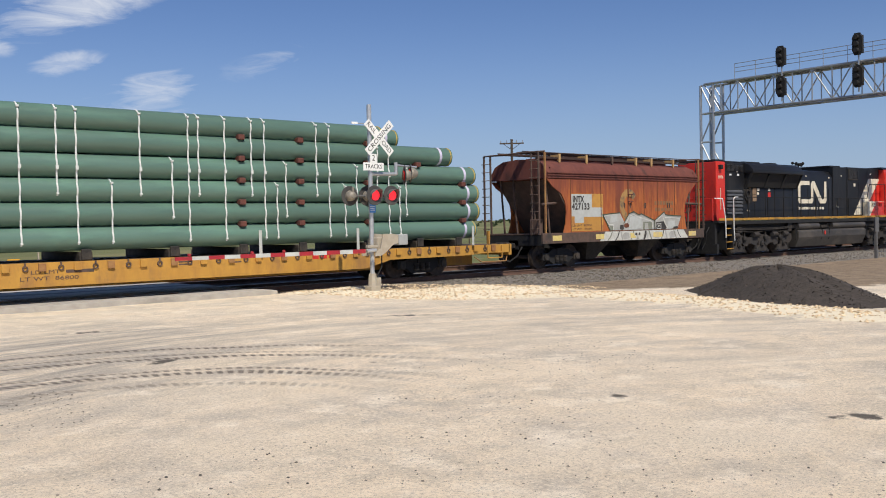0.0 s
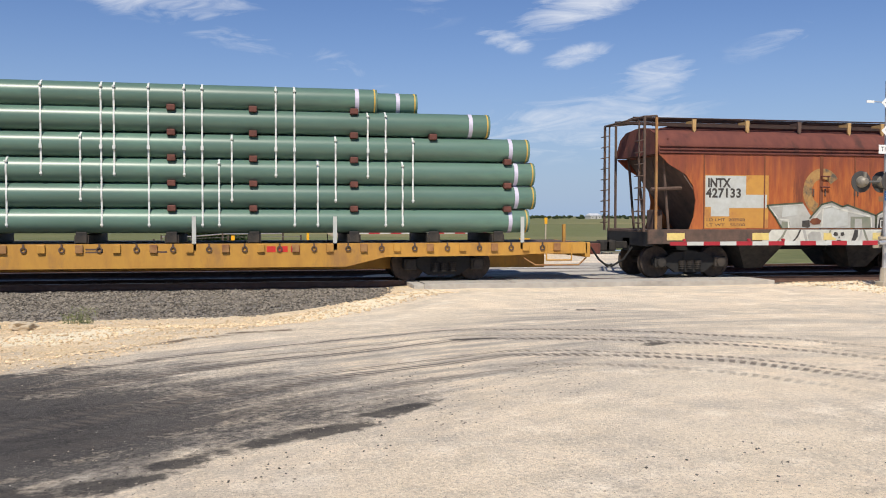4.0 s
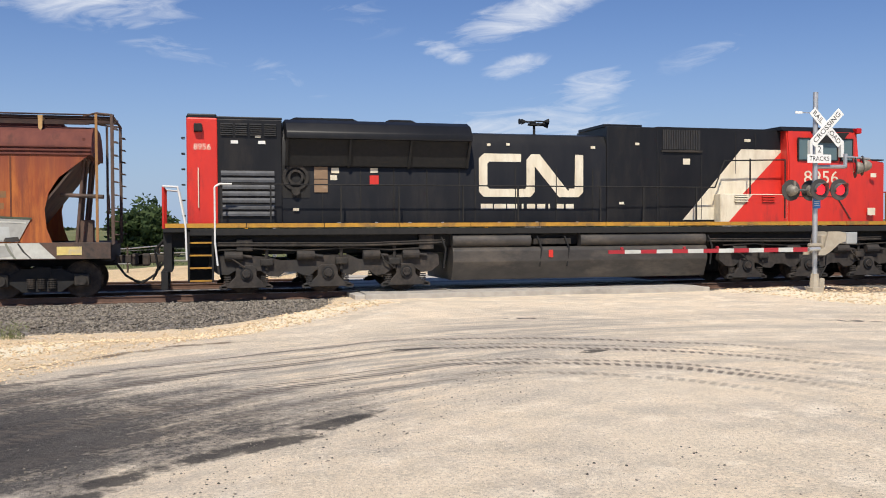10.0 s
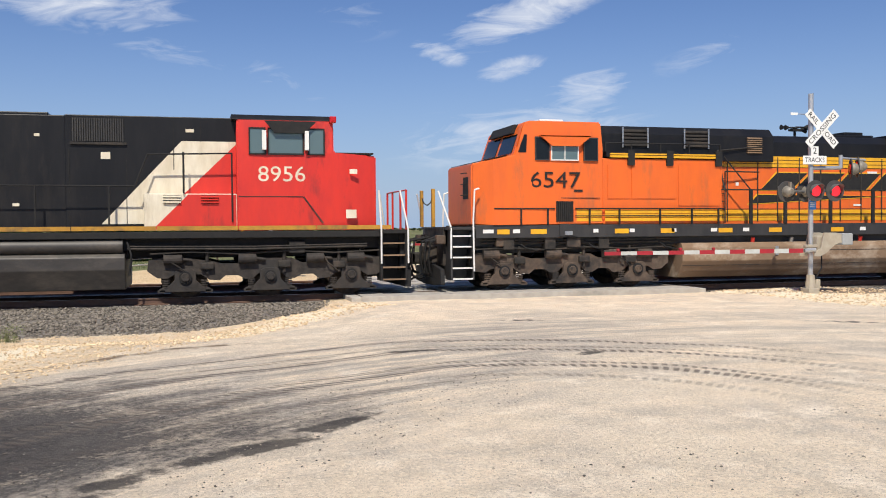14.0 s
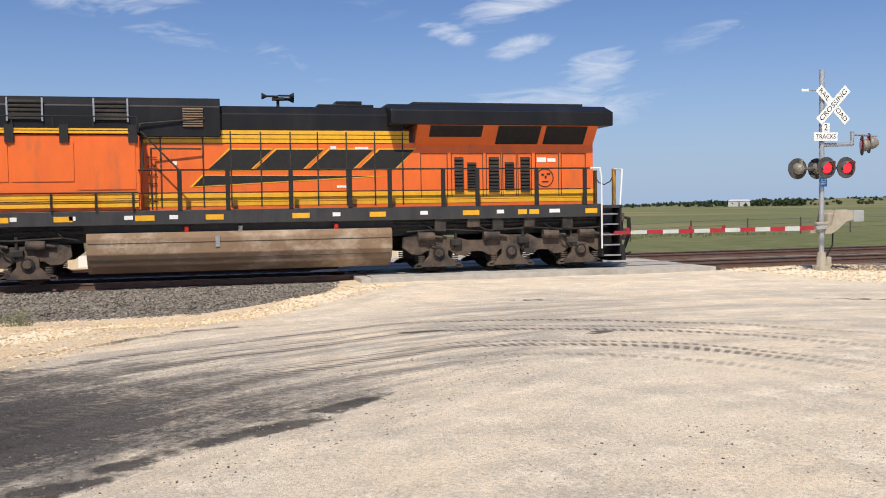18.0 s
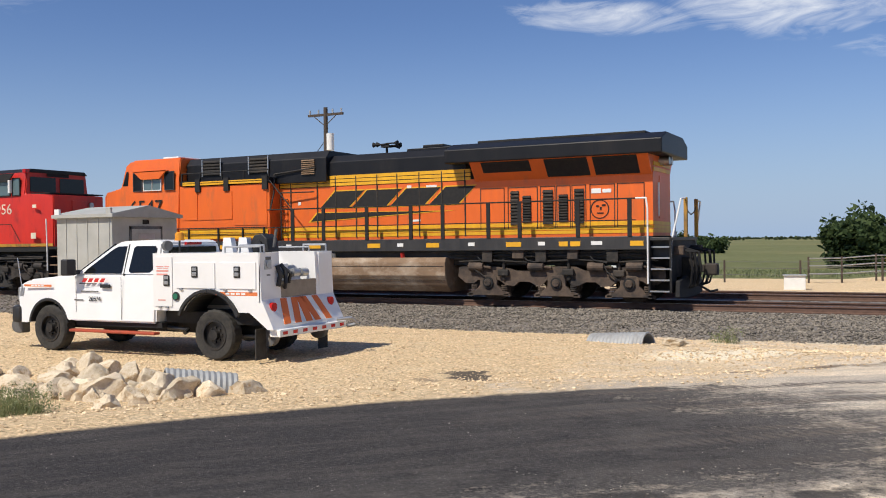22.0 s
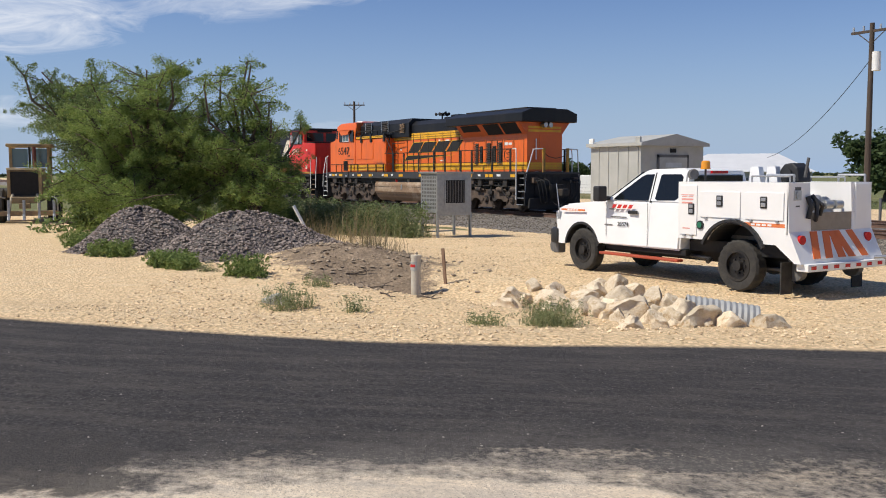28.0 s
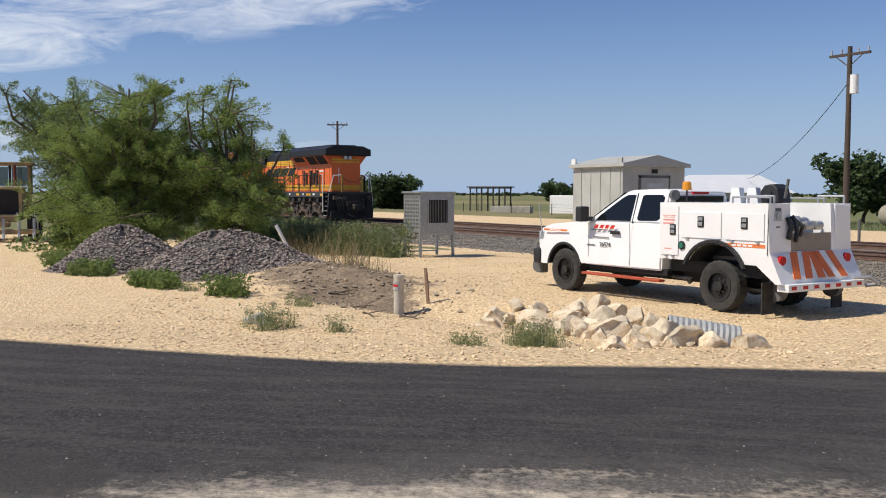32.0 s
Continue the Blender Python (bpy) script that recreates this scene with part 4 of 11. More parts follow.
def bogie_loco(parent, axles, material):
    c = axles[1]
    bm = bmesh.new()
    prof = [(-2.75, 0.52), (-2.98, 0.7), (-2.95, 0.96), (-2.5, 1.04), (-1.5, 0.94), (-1.2, 0.86), (-0.8, 0.86), (-0.55, 0.98), (0.55, 0.98), (0.8, 0.86), (1.2, 0.86), (1.5, 0.94), (2.5, 1.04), (2.95, 0.96), (2.98, 0.7),
            (2.75, 0.52), (2.5, 0.5), (2.35, 0.6), (1.7, 0.6), (1.5, 0.46), (1.25, 0.44), (1.1, 0.56), (0.8, 0.56), (0.62, 0.46), (0.42, 0.48), (0.3, 0.6), (-0.3, 0.6), (-0.42, 0.48), (-0.62, 0.46), (-0.8, 0.56), (-1.1, 0.56), (-1.25, 0.44), (-1.5, 0.46), (-1.7, 0.6), (-2.35, 0.6), (-2.5, 0.5)]
    for y0, y1 in ((-1.28, -1.1), (1.1, 1.28)):
        prism(bm, [(c + x, z) for x, z in prof], "y", y0, y1)
    for x in (-1.0, 1.0):
        bx(bm, c + x - 0.2, -1.1, 0.6, c + x + 0.2, 1.1, 0.85)
    b = part("bogie_frame", bm, material, parent, "six-wheel bogie frame caked in brown dust")
    for a in axles:
        for s in (-1, 1):
            y = s * 1.2
            bm = bmesh.new()
            ya, yb = min(y, y + s * 0.12), max(y, y + s * 0.12)
            prism(bm, [(a - 0.62, 0.17), (a + 0.62, 0.17), (a + 0.62, 0.25), (a + 0.42, 0.3), (a + 0.26, 0.46), (a + 0.25, 0.68), (a + 0.16, 0.74), (a - 0.16, 0.74), (a - 0.25, 0.68), (a - 0.26, 0.46), (a - 0.42, 0.3), (a - 0.62, 0.25)], "y", ya, yb, 0.012)
            bx(bm, a - 0.66, ya, 0.15, a - 0.48, yb + 0.02, 0.22)
            bx(bm, a + 0.48, ya, 0.15, a + 0.66, yb + 0.02, 0.22)
            box = part("axle_box", bm, material, b)
            bm = bmesh.new()
            cyl(bm, (a, y + s * 0.11, 0.53), (a, y + s * 0.17, 0.53), 0.155, 20)
            part("bearing_ring", bm, M_deep, box, "greasy black bearing ring")
            bm = bmesh.new()
            cyl(bm, (a, y + s * 0.16, 0.53), (a, y + s * 0.21, 0.53), 0.115, 18, r2=0.095)
            for q in range(3):
                u = radians(30 + 120 * q)
                cyl(bm, (a + 0.06 * math.cos(u), y + s * 0.2, 0.53 + 0.06 * math.sin(u)), (a + 0.06 * math.cos(u), y + s * 0.23, 0.53 + 0.06 * math.sin(u)), 0.02, 6)
            part("bearing_cap", bm, material, box)
            for d in (-0.46, 0.46):
                bm = bmesh.new()
                for k in range(4):
                    ring(bm, (a + d, y + s * 0.04, 0.285 + k * 0.055), 0.095, 0.05, "z", 0.032, 12)
                part("spring", bm, material, b)
        # motors added near-black to stand for the shade between the wheels
        bm = bmesh.new()
        cyl(bm, (a - 0.1, -0.55, 0.55), (a - 0.1, 0.55, 0.55), 0.36, 14)
        bx(bm, a - 0.6, -0.5, 0.34, a - 0.1, 0.5, 0.85, 0.04)
        part("traction_motor", bm, M_deep, b, "near-black traction motor filling the shaded gap at an axle")
    for s in (-1, 1):
        for x in (-2.35, -0.55, 1.15, 2.2):
            bm = bmesh.new()
            cyl(bm, (c + x - 0.24, s * 1.34, 0.98), (c + x + 0.2, s * 1.34, 0.98), 0.12, 14)
            cyl(bm, (c + x + 0.2, s * 1.34, 0.98), (c + x + 0.42, s * 1.34, 0.95), 0.04, 8)
            part("brake_cylinder", bm, material, b)
        for x, dz in ((-1.55, 0.0), (0.35, 0.02), (1.75, -0.01)):
            bm = bmesh.new()
            bx(bm, c + x - 0.16, min(s * 1.28, s * 1.4), 0.72 + dz, c + x + 0.16, max(s * 1.28, s * 1.4), 0.9 + dz, 0.03)
            cyl(bm, (c + x, s * 1.3, 0.62), (c + x, s * 1.3, 1.2), 0.045, 8)
            part("damper", bm, M_dark, b)
        bm = bmesh.new()
        tube(bm, [(c - 2.9, s * 1.36, 1.12), (c - 1.9, s * 1.38, 1.16), (c - 0.8, s * 1.36, 1.1), (c + 0.6, s * 1.38, 1.17), (c + 1.6, s * 1.36, 1.1), (c + 2.8, s * 1.38, 1.15)], 0.022, 6)
        tube(bm, [(c - 2.6, s * 1.36, 1.12), (c - 2.4, s * 1.42, 0.9), (c - 2.1, s * 1.38, 0.7)], 0.02, 6)
        tube(bm, [(c + 1.3, s * 1.36, 1.12), (c + 1.45, s * 1.42, 0.85), (c + 1.7, s * 1.38, 0.65)], 0.02, 6)
        part("air_pipe", bm, M_dark, b)
    for a in axles:
        wheelset(parent, a, True)


def bogie_car(parent, a0, a1):
    c, h = (a0 + a1) / 2, (a1 - a0) / 2
    bm = bmesh.new()
    prof = [(-h - 0.19, 0.36), (-h - 0.19, 0.54), (-h + 0.16, 0.58), (-0.44, 0.72), (0.44, 0.72), (h - 0.16, 0.58), (h + 0.19, 0.54), (h + 0.19, 0.36), (h - 0.16, 0.38), (0.42, 0.16), (-0.42, 0.16), (-h + 0.16, 0.38)]
    for y0, y1 in ((-1.12, -0.96), (0.96, 1.12)):
        prism(bm, [(c + x, z) for x, z in prof], "y", y0, y1)
    bx(bm, c - 0.2, -1.15, 0.5, c + 0.2, 1.15, 0.76)
    b = part("bogie_frame", bm, M_deep, parent, "cast four-wheel bogie frame black with grease")
    for s in (-1, 1):
        for d in (-0.24, 0.0, 0.24):
            bm = bmesh.new()
            for k in range(5):
                ring(bm, (c + d, s * 1.13, 0.27 + k * 0.05), 0.1, 0.06, "z", 0.03, 12)
            part("spring", bm, M_dark, b)
        for a in (a0, a1):
            bm = bmesh.new()
            bx(bm, a - 0.17, min(s * 1.02, s * 1.2), 0.3, a + 0.17, max(s * 1.02, s * 1.2), 0.6, 0.03)
            cyl(bm, (a, s * 1.18, 0.44), (a, s * 1.25, 0.44), 0.12, 14)
            part("bearing_cap", bm, M_dark, b)
    for a in (a0, a1):
        wheelset(parent, a, False)


def coupler(parent, x, s):
    bm = bmesh.new()
    bx(bm, min(x, x + s * 0.42), -0.1, 0.8, max(x, x + s * 0.42), 0.1, 1.0, 0.02)
    bx(bm, min(x + s * 0.36, x + s * 0.7), -0.18, 0.72, max(x + s * 0.36, x + s * 0.7), 0.16, 1.04, 0.05)
    part("coupler", bm, M_dark, parent, "rusty knuckle coupler")
    bm = bmesh.new()
    tube(bm, [(x, -0.45, 0.85), (x + s * 0.25, -0.42, 0.5), (x + s * 0.55, -0.3, 0.3), (x + s * 0.72, -0.2, 0.35)], 0.03, 6)
    part("air_hose", bm, M_deep, parent, "black rubber air hose")


def railing(parent, x0, x1, z0, z1, posts, y, material, mid=None, r=0.022, pw=0.03):
    bm = bmesh.new()
    tube(bm, [(x0, y, z1), (x1, y, z1)], r, 8)
    if mid:
        tube(bm, [(x0, y, mid), (x1, y, mid)], r * 0.7, 6)
    part("handrail", bm, material, parent)
    for p in posts:
        bm = bmesh.new()
        bx(bm, p - pw, y - 0.02, z0, p + pw, y + 0.02, z1 + 0.01)
        part("stanchion", bm, material, parent)


def steps(parent, x0, x1, z0, z1, n, material, tread, s):
    """A stairwell at a corner of a locomotive: two stringers and n treads, on side s."""
    bm = bmesh.new()
    ya, yb = sorted((s * 1.52, s * 1.0))
    for x in (x0, x1 - 0.05):
        bx(bm, x, ya, z0, x + 0.05, yb, z1)
    bx(bm, x0, min(s * 1.0, s * 0.96), z0, x1, max(s * 1.0, s * 0.96), z1)
    w = part("stairwell", bm, material, parent)
    for i in range(n):
        z = z0 + (z1 - z0) * i / n + 0.02
        yi = s * (1.54 - 0.04 * i)
        bm = bmesh.new()
        bx(bm, x0 + 0.05, min(yi, yi - s * 0.25), z, x1 - 0.05, max(yi, yi - s * 0.25), z + 0.03)
        part("tread", bm, M_dark, w)
        bm = bmesh.new()
        bx(bm, x0 + 0.05, min(yi, yi + s * 0.012), z - 0.004, x1 - 0.05, max(yi, yi + s * 0.012), z + 0.036)
        part("tread_edge", bm, tread, w, "bright painted tread edge")


def wand(parent, pts, material, label="", r=0.024):
    bm = bmesh.new()
    tube(bm, pts, r, 8)
    part("grab_rail", bm, material, parent, label)


def plates(parent, name, rects, y, material, thick=0.008, label=""):
    """Thin plates that lie on a side wall at y, facing the road: (x0, z0, x1, z1)."""
    for x0, z0, x1, z1 in rects:
        bm = bmesh.new()
        bx(bm, x0, y - thick, z0, x1, y, z1)
        part(name, bm, material, parent, label)


def slab(parent, name, prof, y, material, thick=0.008, label=""):
    bm = bmesh.new()
    prism(bm, prof, "y", y - thick, y)
    part(name, bm, material, parent, label)


def horn(parent, x, z, y=0.0):
    bm = bmesh.new()
    cyl(bm, (x, y, z - 0.3), (x, y, z), 0.04, 8)
    bx(bm, x - 0.15, y - 0.12, z - 0.04, x + 0.15, y + 0.12, z + 0.03)
    for k, (s, dy, dz) in enumerate(((-1, -0.12, 0.05), (1, -0.05, 0.08), (-1, 0.1, 0.08), (1, 0.14, 0.03), (1, 0.04, -0.02))):
        cyl(bm, (x, y + dy, z + dz), (x + s * 0.3, y + dy, z + dz), 0.025, 10)
        cyl(bm, (x + s * 0.3, y + dy, z + dz), (x + s * 0.42, y + dy, z + dz), 0.03, 12, r2=0.085)
    part("horn", bm, M_deep, parent, "cluster of black air horns")


def vents(parent, name, x0, z0, x1, z1, n, y, material, upright=False):
    """A louvre: a flat plate, near-black for the shade behind it, and n slats."""
    bm = bmesh.new()
    bx(bm, x0, y - 0.004, z0, x1, y, z1)
    v = part(name, bm, M_deep, parent)
    for i in range(n):
        bm = bmesh.new()
        if upright:
            a = x0 + (x1 - x0) * (i + 0.2) / n
            bx(bm, a, y - 0.03, z0, a + (x1 - x0) / n * 0.5, y - 0.004, z1)
        else:
            a = z0 + (z1 - z0) * (i + 0.15) / n
            prism(bm, [(y - 0.004, a), (y - 0.05, a), (y - 0.05, a + (z1 - z0) / n * 0.35), (y - 0.004, a + (z1 - z0) / n * 0.7)], "x", x0, x1)
        part("slat", bm, material, v)


# ---- orange locomotive -------------------------------------------------
def orange_locomotive():
    L = on_train(thing("locomotive", "orange, black and yellow diesel locomotive with dusty brown running gear", "locomotive", group="locomotives"), C_LEAD)
    boxes("frame", [(-10.5, -1.2, 1.2, 10.2, 1.2, 1.72), (-9.8, -1.5, 1.43, 9.75, -1.15, 1.78), (-9.8, 1.15, 1.43, 9.75, 1.5, 1.78), (-10.55, -1.5, 1.66, -9.8, 1.5, 1.74), (9.7, -1.5, 1.66, 10.35, 1.5, 1.74), (-10.5, -0.9, 0.75, -10.3, 0.9, 1.66), (10.1, -0.9, 0.75, 10.3, 0.9, 1.66), (-9.6, -0.9, 1.0, 9.6, 0.9, 1.2)], M_grey, L, "dark grey underframe and walkway sill", 0.01)
    for x in (-9.0, -7.8, -6.2, 5.0, 6.6, 8.6):
        boxes("frame_gusset", [(x, -1.45, 1.12, x + 0.3, -1.1, 1.43)], M_dark, L)
    # nose and cab
    bm = bmesh.new()
    prism(bm, [(-9.82, 1.78), (-9.82, 3.42), (-8.72, 3.67), (-8.45, 4.45), (-8.36, 4.56), (-8.2, 4.62), (-6.1, 4.62), (-6.1, 1.78)], "y", -1.5, 1.5)
    for co, no in (((-9.3, 0, 0), (1, 0, 0)), ((0, 0, 3.9), (0, 0, 1))):
        bmesh.ops.bisect_plane(bm, geom=bm.verts[:] + bm.edges[:] + bm.faces[:], plane_co=co, plane_no=no)
    for v in bm.verts:
        if v.co.x < -9.7:
            v.co.y *= 0.78
            if v.co.z > 3:
                v.co.z += 0.02
        if v.co.z > 4.5:
            v.co.y *= 0.9
    bmesh.ops.bevel(bm, geom=[e for e in bm.edges if e.calc_face_angle(0) > 0.4], offset=0.04, segments=2, affect="EDGES")
    cab = part("cab", bm, M_orange, L, "orange wide-nosed driver's cab", True)
    slab(L, "nose_tread", [(-9.75, 3.46), (-8.75, 3.69), (-8.75, 3.71), (-9.75, 3.48)], 1.05, M_deep, 2.1)
    slab(L, "number_board", [(-8.62, 4.3), (-8.5, 4.55), (-8.4, 4.55), (-8.44, 4.3)], 0.95, M_deep, 1.9)
    slab(cab, "windscreen", [(-8.72, 3.73), (-8.53, 4.25), (-8.5, 4.25), (-8.66, 3.73)], -0.12, M_glass, 1.15)
    slab(cab, "windscreen", [(-8.72, 3.73), (-8.53, 4.25), (-8.5, 4.25), (-8.66, 3.73)], 1.27, M_glass, 1.15)
    slab(cab, "windscreen_side", [(-8.6, 3.74), (-8.42, 4.22), (-8.34, 4.22), (-8.36, 3.74)], -1.497, M_glass, 0.012)
    for x0, x1, m in ((-8.08, -7.72, M_glass), (-7.62, -7.27, M_pale_glass), (-7.23, -6.87, M_pale_glass), (-6.66, -6.29, M_glass)):
        bm = bmesh.new()
        bx(bm, x0, -1.515, 3.56, x1, -1.49, 4.14)
        w = part("side_window", bm, m, cab)
        fr = M_white if m is M_pale_glass else M_grey
        bm = bmesh.new()
        for r in ((x0 - 0.03, 3.53, x1 + 0.03, 3.56), (x0 - 0.03, 4.14, x1 + 0.03, 4.17), (x0 - 0.03, 3.56, x0, 4.14), (x1, 3.56, x1 + 0.03, 4.14)):
            bx(bm, r[0], -1.53, r[1], r[2], -1.49, r[3])
        part("window_frame", bm, fr, w)
    bm = bmesh.new()
    prism(bm, [(-8.0, 4.2), (-6.5, 4.2), (-6.85, 3.92), (-7.65, 3.92)], "y", -1.62, -1.56)
    prism(bm, [(-8.0, 4.17), (-6.5, 4.17), (-6.5, 4.2), (-8.0, 4.2)], "y", -1.62, -1.49)
    part("sun_visor", bm, M_orange, cab, "folded orange sun visor")
    boxes("air_conditioner", [(-7.62, -0.6, 4.62, -6.9, 0.6, 4.76), (-7.9, -0.4, 4.62, -7.62, 0.4, 4.68)], M_white, L, "white roof air conditioner", 0.03)
    words("road_number", "6547", 0.45, M_deep, L, facing(-7.53, -1.522, 2.98), "black road number", width=1.46)
    plates(L, "builder_plate", [(-6.98, 2.68, -6.72, 2.74)], -1.506, M_deep)
    plates(L, "battery_door", [(-8.4, 2.5, -6.2, 2.52), (-8.42, 1.98, -8.4, 2.52)], -1.505, M_dark)
    vents(L, "grille", -7.51, 1.86, -7.0, 2.42, 9, -1.52, M_deep, True)
    # auxiliary cab, full width, and the narrow hood above it
    bm = bmesh.new()
    bx(bm, -6.09, -1.46, 1.78, -2.35, 1.46, 3.62, 0.03)
    aux = part("equipment_cabinet", bm, M_orange, L, "orange full-width equipment cabinet")
    plates(aux, "cabinet_door", [(-5.95, 2.5, -5.3, 3.42), (-5.22, 2.5, -3.85, 3.42), (-3.77, 2.3, -2.45, 3.42)], -1.462, M_orange, 0.02)
    bm = bmesh.new()
    prism(bm, [(-1.12, 3.6), (-1.12, 4.35), (-0.9, 4.58), (0.9, 4.58), (1.12, 4.35), (1.12, 3.6)], "x", -6.08, -0.42, 0.02)
    part("upper_hood", bm, M_black, L, "black upper hood")
    boxes("grid_shelf", [(-6.0, -1.5, 3.66, -2.35, -1.1, 3.8)], M_black, L)
    boxes("grid_shelf", [(-6.0, 1.1, 3.66, -2.35, 1.5, 3.8)], M_black, L)
    plates(L, "yellow_band", [(-5.9, 3.64, -2.4, 3.7), (-5.9, 3.72, -2.4, 3.76)], -1.503, M_yellow)
    for x in (-5.35, -4.15, -2.6):
        boxes("shelf_bracket", [(x, -1.53, 3.42, x + 0.2, -1.44, 3.85)], M_deep, L)
    railing(L, -6.0, -2.4, 3.8, 4.05, (-6.0, -5.2, -4.3, -3.4, -2.4), -1.42, M_deep, None, 0.018, 0.015)
    for x in (-5.32, -3.38):
        vents(L, "grid_louvre", x, 3.98, x + 0.74, 4.48, 5, -1.125, M_dark)
        plates(L, "louvre_post", [(x - 0.04, 3.95, x, 4.52), (x + 0.74, 3.95, x + 0.78, 4.52)], -1.16, M_chrome, 0.02)
    vents(L, "intake", -1.33, 3.84, -0.84, 4.32, 8, -1.122, M_tank)
    # engine hood
    bm = bmesh.new()
    bx(bm, -2.36, -0.96, 1.78, 9.72, 0.96, 3.48)
    hood = part("engine_hood", bm, M_orange, L, "orange engine hood with hinged doors")
    bm = bmesh.new()
    prism(bm, [(-0.97, 3.44), (-0.97, 4.2), (-0.72, 4.42), (0.72, 4.42), (0.97, 4.2), (0.97, 3.44)], "x", -2.36, 4.3, 0.02)
    part("hood_roof", bm, M_black, L, "black rounded hood roof")
    for z0, z1 in ((3.46, 3.55), (3.57, 3.66), (3.68, 3.78)):
        plates(L, "yellow_band", [(-2.3, z0, 4.45, z1)], -0.972, M_yellow)
    for z0, z1 in ((1.87, 1.96), (1.975, 2.065), (2.08, 2.19)):
        plates(L, "yellow_band", [(-2.3, z0, 9.72, z1)], -0.963, M_yellow)
        plates(L, "yellow_band", [(-9.35, z0, -7.6, z1), (-6.9, z0, -6.15, z1), (-6.05, z0, -2.4, z1)], -1.503, M_yellow)
    for x in (-7.78, -8.55, -6.55, -5.65, -4.4, -3.4, -2.55):
        boxes("low_rail_post", [(x, -1.56, 1.78, x + 0.045, -1.52, 2.22)], M_deep, L)
    wand(L, [(-9.3, -1.54, 2.22), (-7.55, -1.54, 2.22)], M_deep, r=0.018)
    wand(L, [(-6.95, -1.54, 2.22), (-2.4, -1.54, 2.22)], M_deep, r=0.018)
    wand(L, [(-6.95, -1.54, 2.02), (-2.4, -1.54, 2.02)], M_deep, r=0.012)
    for x in (-1.9, -0.88, -0.2, 0.55, 1.3, 2.0, 2.75, 3.5, 4.25):
        bm = bmesh.new()
        bx(bm, x, -0.985, 1.85, x + 0.035, -0.96, 3.75)
        part("door_seam", bm, M_dark, hood)
    # brand mark as plain slanted blocks over a long wedge
    def mark(prof, m, d):
        slab(L, "brand_mark", prof, -0.963 - d, m, 0.006, "plain dark slanted block with a yellow rim" if d else "")
    for x0, w in ((-0.75, 1.3), (0.42, 1.45), (1.78, 1.4), (3.1, 1.2)):
        k = 0.55
        g = 0.035
        mark([(x0 - g, 2.79 - g), (x0 + w + g - 0.25, 2.79 - g), (x0 + w + k + g - 0.25, 3.29 + g), (x0 + k - g, 3.29 + g)], M_yellow, 0)
        mark([(x0, 2.79), (x0 + w - 0.25, 2.79), (x0 + w + k - 0.25, 3.29), (x0 + k, 3.29)], M_deep, 0.006)
    mark([(-1.22, 2.34), (3.95, 2.6), (-0.9, 2.66)], M_yellow, 0)
    mark([(-1.12, 2.37), (3.4, 2.6), (-0.86, 2.635)], M_deep, 0.006)
    # radiator section
    bm = bmesh.new()
    prism(bm, [(-0.97, 3.4), (-1.4, 3.94), (1.4, 3.94), (0.97, 3.4)], "x", 4.6, 9.7)
    rad = part("radiator_flare", bm, M_orange, L, "flared orange radiator housing")
    bm = bmesh.new()
    prism(bm, [(-1.5, 3.92), (-1.5, 4.3), (-0.95, 4.5), (0.95, 4.5), (1.5, 4.3), (1.5, 3.92)], "x", 3.86, 10.1, 0.03)
    part("radiator_roof", bm, M_black, L, "black overhanging radiator roof")
    bm = bmesh.new()
    bx(bm, 4.6, -0.8, 4.5, 9.5, 0.8, 4.58, 0.02)
    part("radiator_screen", bm, M_deep, L)
    for x0, x1, z0 in ((4.95, 6.4, 3.62), (6.83, 8.05, 3.44), (8.2, 9.4, 3.44)):
        def yy(z):
            return -0.97 - (z - 3.4) / 0.54 * 0.43
        bm = bmesh.new()
        z1 = 3.9
        vs = [bm.verts.new(c) for c in ((x0, yy(z0) - 0.012, z0), (x1, yy(z0) - 0.012, z0), (x1, yy(z1) - 0.012, z1), (x0, yy(z1) - 0.012, z1))]
        vb = [bm.verts.new(v.co + Vector((0, 0.03, 0.0))) for v in vs]
        bm.faces.new(vs)
        for i in range(4):
            bm.faces.new((vs[i], vb[i], vb[(i + 1) % 4], vs[(i + 1) % 4]))
        part("intake_screen", bm, M_deep, rad)
    for x0, x1, z0, z1 in ((5.69, 5.94, 2.13, 3.09), (6.05, 6.3, 2.2, 2.95), (6.66, 6.95, 2.13, 3.09), (7.12, 7.38, 2.2, 2.95), (7.57, 7.84, 2.13, 3.09)):
        vents(hood, "door_vent", x0, z0, x1, z1, 10, -0.965, M_dark)
    for x0, x1 in ((5.6, 6.5), (6.58, 7.02), (7.05, 7.46), (7.49, 7.9), (8.0, 8.7), (8.76, 9.5), (4.75, 5.5)):
        plates(hood, "hood_door", [(x0, 2.02, x0 + 0.02, 3.2), (x1 - 0.02, 2.02, x1, 3.2), (x0, 3.18, x1, 3.2)], -0.962, M_dark, 0.012)
    bm = bmesh.new()
    ring(bm, (8.28, -0.966, 2.52), 0.26, 0.235, "y", 0.012, 20)
    for dx, dz, w, h in ((-0.1, 0.08, 0.08, 0.05), (0.06, 0.1, 0.1, 0.05), (-0.08, -0.1, 0.18, 0.03), (0.0, 0.0, 0.05, 0.08)):
        bx(bm, 8.28 + dx, -0.972, 2.5 + dz, 8.28 + dx + w, -0.962, 2.5 + dz + h)
    part("drawing", bm, M_deep, hood, "round black scrawl drawn on a door")
